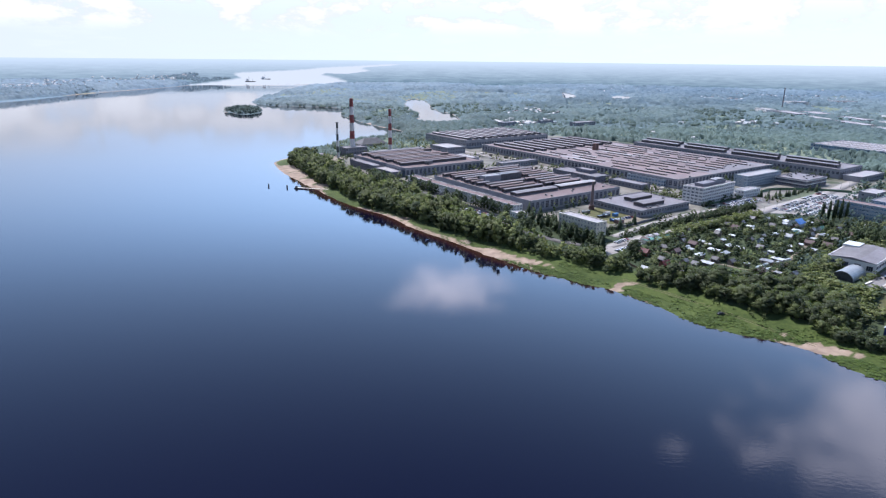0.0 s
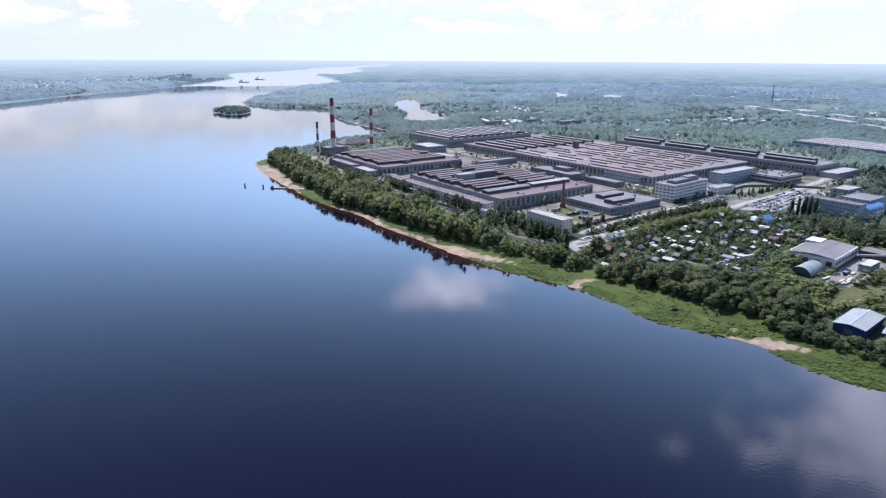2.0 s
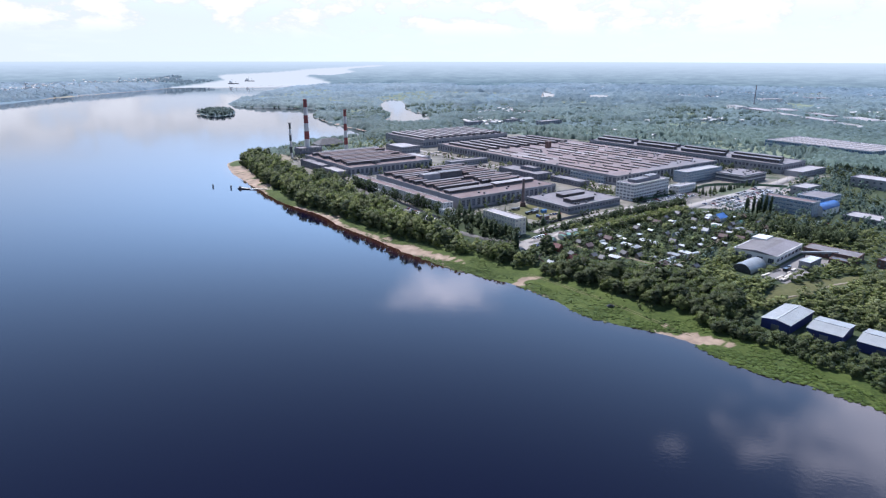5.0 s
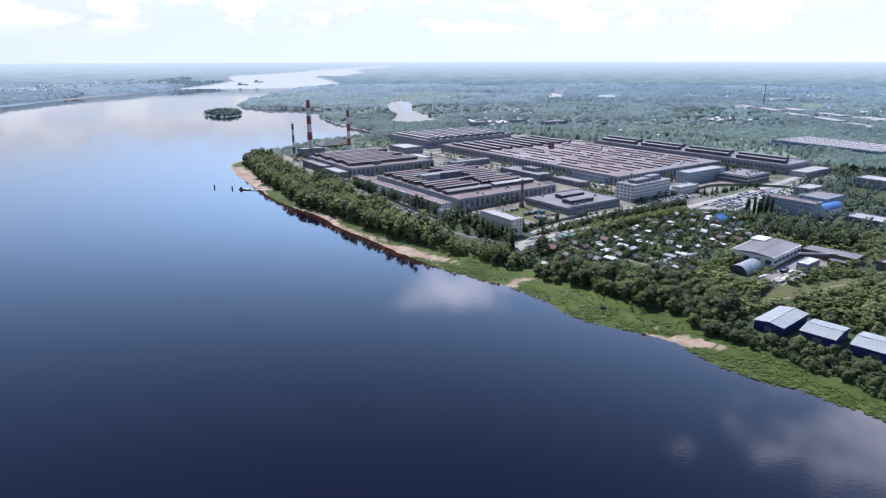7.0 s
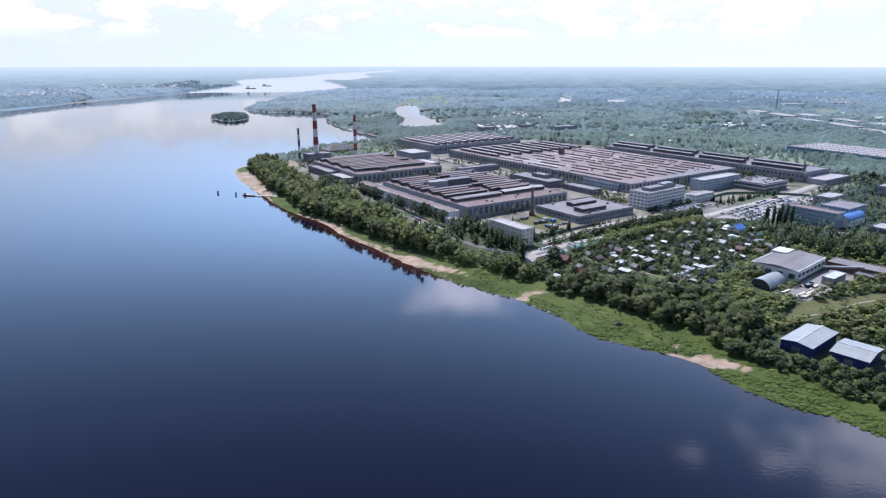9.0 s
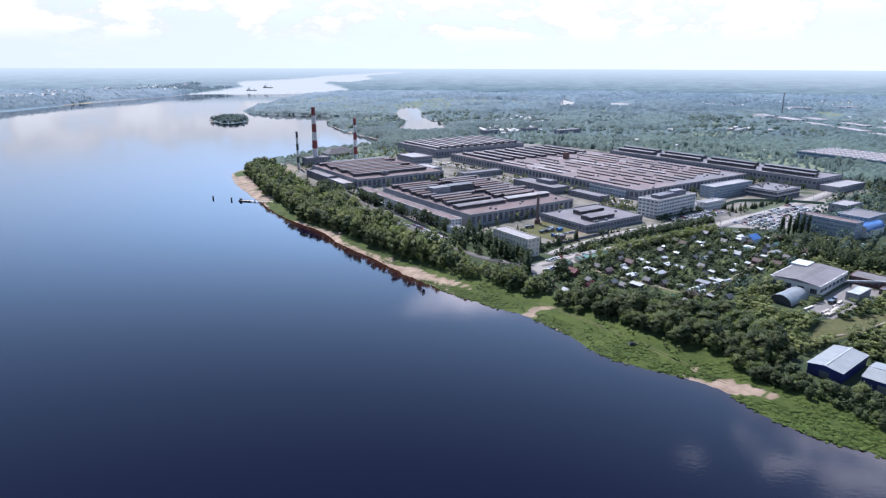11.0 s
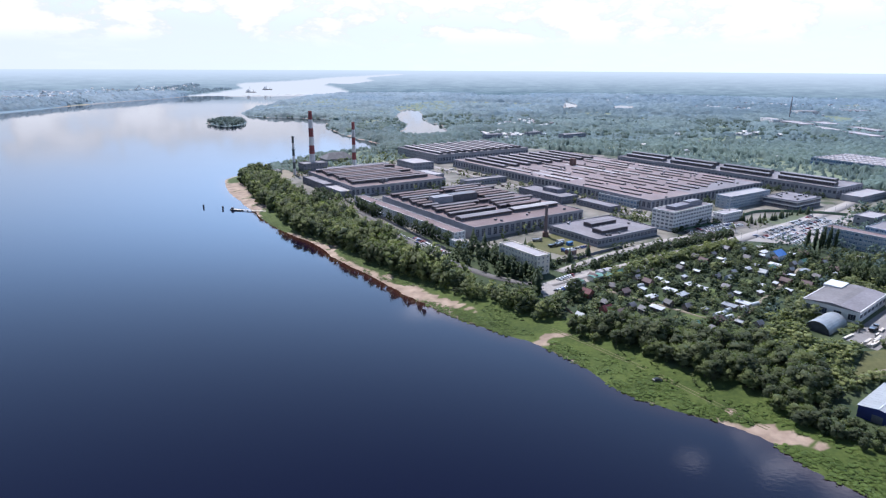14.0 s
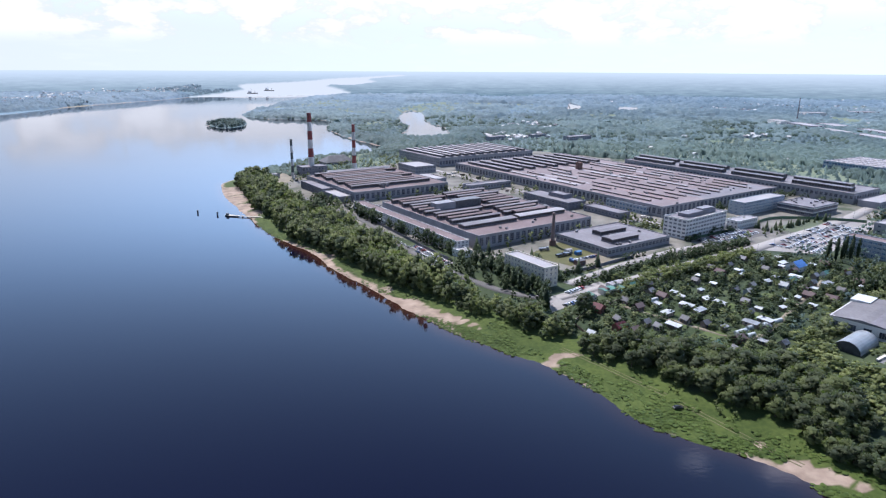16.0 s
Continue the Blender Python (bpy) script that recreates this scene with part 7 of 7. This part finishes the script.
def dredger(x, y, turn):
    root = thing("dredger", "work barge with a deckhouse and mast far upstream", "ship", pose(x, y, float(base_height([x], [y])[0]) + 1.0, 0, 0, turn), "work barges")
    b = Build()
    b.solid([(-24, -5, -2), (22, -5, -2), (26, 0, -2), (22, 5, -2), (-24, 5, -2)], [(-25, -5.4, 3), (23, -5.4, 3), (29, 0, 3), (23, 5.4, 3), (-25, 5.4, 3)])
    part("hull", b.mesh("hull", STEEL_DARK), root)
    b = Build()
    b.box(-20, -6, -4, 4, 3, 11)
    b.box(-17, -9, -3, 3, 11, 15)
    part("deckhouse", b.mesh("deckhouse", PLASTER_WHITE), root)
    b = Build()
    b.tube(-4, 0, 3, 27, 0.6, 0.3, 6)
    b.tube(14, 0, 3, 14, 0.8, 0.5, 6)
    part("mast", b.mesh("mast", STEEL_DARK), root)


dredger(-1432, 3240, 20)
dredger(-1420, 3420, 10)

# ---- far villages ----
def village(name, label, centres, seed, zoff=0.0):
    r = random.Random(seed)
    b = Build()
    for cx, cy, n, spread, lengthwise in centres:
        for _ in range(n):
            x, y = cx + r.gauss(0, spread), cy + r.gauss(0, spread * lengthwise)
            if inland([x], [y])[0] < 12:
                continue
            w, l, h = r.uniform(2.5, 4.5), r.uniform(6, 10), r.uniform(2.5, 4)
            z, a = ground_at(x, y) + 3.0 * zoff, r.uniform(0, 3.1)
            c, s = math.cos(a), math.sin(a)
            q = lambda u, v, zz: (x + u * c - v * s, y + u * s + v * c, zz)
            b.solid([q(-w, -l / 2, z - 1), q(w, -l / 2, z - 1), q(w, l / 2, z - 1), q(-w, l / 2, z - 1)], [q(-w, -l / 2, z + h), q(w, -l / 2, z + h), q(w, l / 2, z + h), q(-w, l / 2, z + h)], 0)
            top = r.choice((0, 1, 1, 2))
            b.face([q(-w - 1, -l / 2 - 1, z + h), q(w + 1, -l / 2 - 1, z + h), q(w + 1, 0, z + h + 2), q(-w - 1, 0, z + h + 2)], top)
            b.face([q(w + 1, l / 2 + 1, z + h), q(-w - 1, l / 2 + 1, z + h), q(-w - 1, 0, z + h + 2), q(w + 1, 0, z + h + 2)], top)
    return thing(name, label, "houses", kind="stuff", data=b.mesh(name, PLASTER_WHITE, ROOF_WHITE, ROOF_GREY, RED_ROOF))


village("riverside_town", "pale houses of a small town on the far bank", TOWN_SPOTS, 31, 1.2)
village("villages", "scattered pale village houses on the plain", VILLAGE_SPOTS, 32)
# band tones paled to paint in the distance haze
chimney(712, 1950, 68, 1.7, 1.1, 5, (ROOF_ROSY, CONCRETE), "slender distant chimney in haze-paled bands on the plain")


# ---- fences, lamps, yard things ----
def fence(label, line, h, step, panel_mat, post_mat, group="fences"):
    """Posts with panels between them along a line on the ground."""
    p = softened(line, step, 0, 1)
    root = thing("fence", label, "fence", pose(p[0][0], p[0][1], 0), group)
    x0, y0 = p[0]
    b = Build()
    b.box(-0.09, 0.09, -0.09, 0.09, -0.6, h + 0.15)
    post = b.mesh("post", post_mat)
    for i, q in enumerate(p):
        g = ground_at(*q)
        part("post", post, root, "", (q[0] - x0, q[1] - y0, g))
        if i + 1 < len(p):
            n = p[i + 1]
            b = Build()
            d = Vector((n[0] - q[0], n[1] - q[1], 0))
            w = Vector((-d.y, d.x, 0)).normalized() * 0.05
            g2 = ground_at(*n)
            a, c = Vector((q[0] - x0, q[1] - y0, g + 0.1)), Vector((n[0] - x0, n[1] - y0, g2 + 0.1))
            lift = Vector((0, 0, h - 0.1))
            ring = [a - w, c - w, c + w, a + w]
            b.solid([tuple(v) for v in ring], [tuple(v + lift) for v in ring])
            part("panel", b.mesh("panel", panel_mat), root)


fence("green panelled fence round the works forecourt", [(232, 691), (248, 709), (264, 716), (291, 718), (313, 716), (332, 711)], 2.6, 4.0, FENCE_GREEN, METAL_DARK)
fence("grey concrete panel fence along the bank road", [(-22, 534), (-48, 565), (-80, 606), (-118, 655), (-156, 703)], 2.3, 6.0, CONCRETE_DARK, CONCRETE)
fence("grey concrete panel fence round the works yard", [(56, 517), (74, 530), (97, 552), (108, 562)], 2.0, 4.0, CONCRETE_DARK, CONCRETE)
fence("pale fence before the garden plots", [(66, 418), (60, 432), (66, 446), (80, 462), (96, 480), (122, 508)], 1.6, 4.0, WOOD, WOOD)
fence("green fence between works road and car park", [(160, 622), (186, 645), (205, 660)], 2.0, 4.0, FENCE_GREEN, METAL_DARK)


def street_lamp():
    root = thing("street_lamp", "tall grey steel street lamp with a curved arm", "lamp post", group="street lamps")
    b = Build()
    b.tube(0, 0, -0.3, 8.5, 0.14, 0.08, 8)
    part("pole", b.mesh("pole", METAL), root)
    b = Build()
    b.solid([(-0.04, -0.05, 8.3), (0.04, -0.05, 8.3), (0.04, 0.05, 8.3), (-0.04, 0.05, 8.3)], [(1.5, -0.04, 9.0), (1.6, -0.04, 9.0), (1.6, 0.04, 9.0), (1.5, 0.04, 9.0)])
    part("arm", b.mesh("arm", METAL), root)
    b = Build()
    b.box(1.4, 2.1, -0.14, 0.14, 8.95, 9.12)
    part("lamp_head", b.mesh("lamp_head", METAL), root)
    return root


lamp = street_lamp()
lamp_spots = [(62 + i * 22.0 * 0.74, 493 + i * 22.0 * 0.68, -45) for i in range(11)] + [(202 + i * 26 * 0.68, 590 + i * 26 * 0.73, 135) for i in range(9)]
lamp_spots += [(-20 - i * 24 * 0.62, 528 + i * 24 * 0.78, 40) for i in range(8)]
for i, (x, y, turn) in enumerate(lamp_spots):
    m = pose(x, y, ground_at(x, y), 0, 0, turn)
    if i:
        copy_thing(lamp, m)
    else:
        lamp.matrix_basis = m


def truck(x, y, turn, paint, label):
    root = thing("truck", label, "truck", pose(x, y, ground_at(x, y) + 0.16, 0, 0, turn), "yard trucks")
    b = Build()
    b.solid([(2.0, -1.15, 0.7), (4.0, -1.15, 0.7), (4.0, 1.15, 0.7), (2.0, 1.15, 0.7)], [(2.0, -1.1, 2.7), (3.7, -1.1, 2.7), (3.7, 1.1, 2.7), (2.0, 1.1, 2.7)])
    part("cab", b.mesh("cab", paint), root)
    b = Build()
    b.solid([(3.83, -1.0, 1.7), (3.9, -1.0, 1.7), (3.9, 1.0, 1.7), (3.83, 1.0, 1.7)], [(3.7, -0.95, 2.5), (3.76, -0.95, 2.5), (3.76, 0.95, 2.5), (3.7, 0.95, 2.5)])
    part("windscreen", b.mesh("windscreen", GLASS), root)
    b = Build()
    b.box(-4.0, 1.8, -1.2, 1.2, 1.0, 2.1)
    part("load_bed", b.mesh("load_bed", paint), root)
    b = Build()
    b.box(-3.9, 3.8, -0.5, 0.5, 0.6, 1.0)
    part("chassis", b.mesh("chassis", STEEL_DARK), root)
    for wx in (-3.0, -1.8, 3.0):
        for wy in (-0.95, 0.95):
            b = Build()
            ring = [(wx + 0.5 * math.cos(2 * math.pi * i / 12), 0.5 + 0.5 * math.sin(2 * math.pi * i / 12)) for i in range(12)]
            b.solid([(p, wy - 0.16, q) for p, q in ring], [(p, wy + 0.16, q) for p, q in ring])
            wheel = part("wheel", b.mesh("wheel", RUBBER), root)
            b = Build()
            side = 0.165 if wy > 0 else -0.165
            ring = [(wx + 0.28 * math.cos(2 * math.pi * i / 8), 0.5 + 0.28 * math.sin(2 * math.pi * i / 8)) for i in range(8)]
            b.solid([(p, wy + min(side, 0), q) for p, q in ring], [(p, wy + max(side, 0), q) for p, q in ring])
            part("rim", b.mesh("rim", METAL), wheel)


truck(55, 557, 40, CAR_PAINTS[2], "dark flatbed truck parked in works yard")
truck(60, 561, 44, CAR_PAINTS[5], "grey flatbed truck parked in works yard")
truck(64, 543, 130, CAR_PAINTS[3], "dark blue flatbed truck in works yard")
truck(43, 571, 20, CAR_PAINTS[5], "grey flatbed truck on works lawn")
truck(221, 420, 46, CAR_PAINTS[2], "dark flatbed truck in the depot yard")


def cabin(name, label, x, y, turn, l, w, h, wall, roof):
    root = thing(name, label, "cabin", pose(x, y, ground_at(x, y) + 0.1, 0, 0, turn), "yard cabins")
    b = Build()
    b.box(-l / 2, l / 2, -w / 2, w / 2, -0.4, h)
    part("wall", b.mesh("wall", wall), root)
    b = Build()
    b.solid([(-l / 2 - 0.2, -w / 2 - 0.2, h), (l / 2 + 0.2, -w / 2 - 0.2, h), (l / 2 + 0.2, w / 2 + 0.2, h), (-l / 2 - 0.2, w / 2 + 0.2, h)],
            [(-l / 2 - 0.1, -0.1, h + 0.5), (l / 2 + 0.1, -0.1, h + 0.5), (l / 2 + 0.1, 0.1, h + 0.5), (-l / 2 - 0.1, 0.1, h + 0.5)])
    part("roof", b.mesh("roof", roof), root)
    b = Build()
    b.box(-l * 0.35, -l * 0.35 + 0.9, -w / 2 - 0.05, -w / 2 - 0.01, 0, 2.0)
    part("door", b.mesh("door", METAL_DARK), root)
    b = Build()
    b.box(l * 0.05, l * 0.35, -w / 2 - 0.05, -w / 2 - 0.01, 1.0, 1.9)
    part("window", b.mesh("window", GLASS), root)


cabin("blue_cabin", "bright blue site cabin on works yard", 68, 564, GRID, 5, 3, 2.5, CABIN_BLUE, CABIN_BLUE)
cabin("brown_kiosk", "dark brown kiosk in the works yard", 68, 540, GRID, 7, 5, 3.2, BRICK, METAL_DARK)
cabin("grey_cabin", "pale grey store cabin on works yard", 61, 568, GRID, 6, 3, 2.6, PLASTER_WHITE, ROOF_PALE)
cabin("gate_cabin", "white gate cabin beside the small car park", 88, 496, GRID, 12, 5, 3.0, PLASTER_WHITE, ROOF_PALE)
cabin("gate_cabin", "pale cabin with green roof by the gardens", 82, 484, GRID, 10, 6, 3.0, PLASTER_CREAM, GREEN_ROOF)

bus = thing("bus", "white bus parked on the bank road", "bus", pose(-101, 641, ground_at(-101, 641) + 0.2, 0, 0, 128))
b = Build()
b.solid([(-5.5, -1.2, 0.4), (5.5, -1.2, 0.4), (5.5, 1.2, 0.4), (-5.5, 1.2, 0.4)], [(-5.4, -1.1, 3.0), (5.3, -1.1, 3.0), (5.3, 1.1, 3.0), (-5.4, 1.1, 3.0)])
part("body", b.mesh("body", CAR_PAINTS[0]), bus)
for y in (-1.19, 1.19):
    b = Build()
    b.box(-5.0, 5.0, y - 0.03, y + 0.03, 1.5, 2.4)
    part("window_band", b.mesh("window_band", GLASS), bus)
for x in (-3.4, 3.4):
    for y in (-1.05, 1.05):
        b = Build()
        ring = [(x + 0.48 * math.cos(2 * math.pi * i / 12), 0.48 + 0.48 * math.sin(2 * math.pi * i / 12)) for i in range(12)]
        b.solid([(p, y - 0.15, q) for p, q in ring], [(p, y + 0.15, q) for p, q in ring])
        part("wheel", b.mesh("wheel", RUBBER), bus)


def stack(x, y, turn, l, w, layers, mat, label, group, step=0.32):
    root = thing("timber_stack" if mat is PALE_TIMBER else "block_stack", label, "stack", pose(x, y, ground_at(x, y) + 0.15, 0, 0, turn), group)
    for i in range(layers):
        b = Build()
        k = 0.06 * (i % 2)
        b.box(-l / 2 + k, l / 2 - k, -w / 2 + k, w / 2 - k, i * step, i * step + step - 0.05)
        part("layer", b.mesh("layer", mat), root)


r_stack = random.Random(17)
for x, y, l in ((211, 404, 8), (213, 401, 9), (215, 404, 7), (210, 400, 6), (217, 407, 8), (204, 409, 9), (225, 420, 6), (223, 424, 5), (208, 402, 5), (219, 412, 4)):
    stack(x, y, 46 + r_stack.uniform(-6, 6), l, r_stack.uniform(0.9, 1.6), r_stack.randint(2, 5), PALE_TIMBER, "pale stacked beams on the depot yard", "beam stacks")
for i in range(46):
    x, y = -318 + r_stack.uniform(-8, 52), 862 + r_stack.uniform(-50, 60)
    if inland([x], [y])[0] > 14 and clear(np.array([x]), np.array([y]))[0]:
        stack(x, y, r_stack.uniform(0, 180), r_stack.uniform(3, 7), r_stack.uniform(1.5, 3), r_stack.randint(2, 5), (PALE_TIMBER, CONCRETE, WOOD)[i % 3], "weathered stacks of blocks in the storage yard", "yard stacks", 0.45)
for i in range(40):
    u, v = r_stack.uniform(-40, -10), r_stack.uniform(-30, 320)
    x, y = local_to_plan((151, 701), u, v)
    if clear(np.array([x]), np.array([y]))[0]:
        stack(x, y, GRID + r_stack.uniform(-8, 8), r_stack.uniform(3, 8), r_stack.uniform(1.5, 2.5), r_stack.randint(2, 5), (CONCRETE, WOOD, PALE_TIMBER)[i % 3], "stacks of castings and crates beside halls", "yard stacks", 0.5)

conveyor = thing("conveyor", "pale covered conveyor from warehouse to brick shed", "conveyor", pose(241, 450.5, ground_at(241, 450.5), 0, 0, -4))
b = Build()
b.solid([(0, -0.7, 3.2), (24, -0.7, 4.2), (24, 0.7, 4.2), (0, 0.7, 3.2)], [(0, -0.7, 4.4), (24, -0.7, 5.4), (24, 0.7, 5.4), (0, 0.7, 4.4)])
part("gallery", b.mesh("gallery", SHED_SHEET), conveyor)
for x in (3, 11, 19):
    b = Build()
    b.box(x - 0.15, x + 0.15, -0.6, -0.4, -0.5, 3.3 + x / 24)
    b.box(x - 0.15, x + 0.15, 0.4, 0.6, -0.5, 3.3 + x / 24)
    part("trestle", b.mesh("trestle", STEEL_DARK), conveyor)

# dark trees round the cream block and by its lane
for i, (x, y, s) in enumerate(((43.5, 459, 1.0), (45, 450, 0.6), (-5, 530, 0.7), (0, 526, 0.8), (7, 518, 0.75), (13, 508, 0.7), (19, 498, 0.8), (24, 488, 0.85), (28, 482, 0.8), (33, 478, 0.7), (-9, 518, 0.6), (2, 512, 0.65), (36, 486, 0.7), (39, 482, 0.65))):
    t = copy_thing(poplar, pose(x, y, ground_at(x, y), 0, 0, i * 77))
    t.scale = (s * 1.25, s * 1.25, s)


def polytunnel(x, y, turn, l, w, h):
    root = thing("polytunnel", "long white film polytunnel in a garden plot", "greenhouse", pose(x, y, ground_at(x, y), 0, 0, turn), "polytunnels")
    arc = [(w / 2 * math.cos(math.pi * i / 8), h * math.sin(math.pi * i / 8)) for i in range(9)]
    b = Build()
    for k, slot in ((1.0, 0), (0.97, 0)):
        for (y0, z0), (y1, z1) in zip(arc[:-1], arc[1:]):
            quad = [(-l / 2, y0 * k, z0 * k), (l / 2, y0 * k, z0 * k), (l / 2, y1 * k, z1 * k), (-l / 2, y1 * k, z1 * k)]
            b.face(quad if k == 1.0 else quad[::-1])
    part("cover", b.mesh("cover", POLY), root)
    for x_end in (-l / 2, l / 2):
        b = Build()
        b.face([(x_end, p * 0.98, q * 0.98) for p, q in arc])
        part("end_panel", b.mesh("end_panel", POLY), root)
    b = Build()
    for (y0, z0), (y1, z1) in zip(arc[:-1], arc[1:]):
        k = 1.03
        b.face([(-0.05, y0 * k, z0 * k), (0.05, y0 * k, z0 * k), (0.05, y1 * k, z1 * k), (-0.05, y1 * k, z1 * k)])
    hoop = b.mesh("hoop", METAL)
    for i in range(int(l / 1.5) + 1):
        part("hoop", hoop, root, "", (-l / 2 + i * l / int(l / 1.5), 0, 0))


for x, y, l in ((146, 432, 9), (154, 439.5, 8), (163, 444.5, 7), (170, 449.5, 7), (150, 428, 6), (108, 474, 7), (186, 520, 7), (120, 446, 6), (176, 540, 6)):
    polytunnel(x, y, 38, l, 2.6, 1.9)
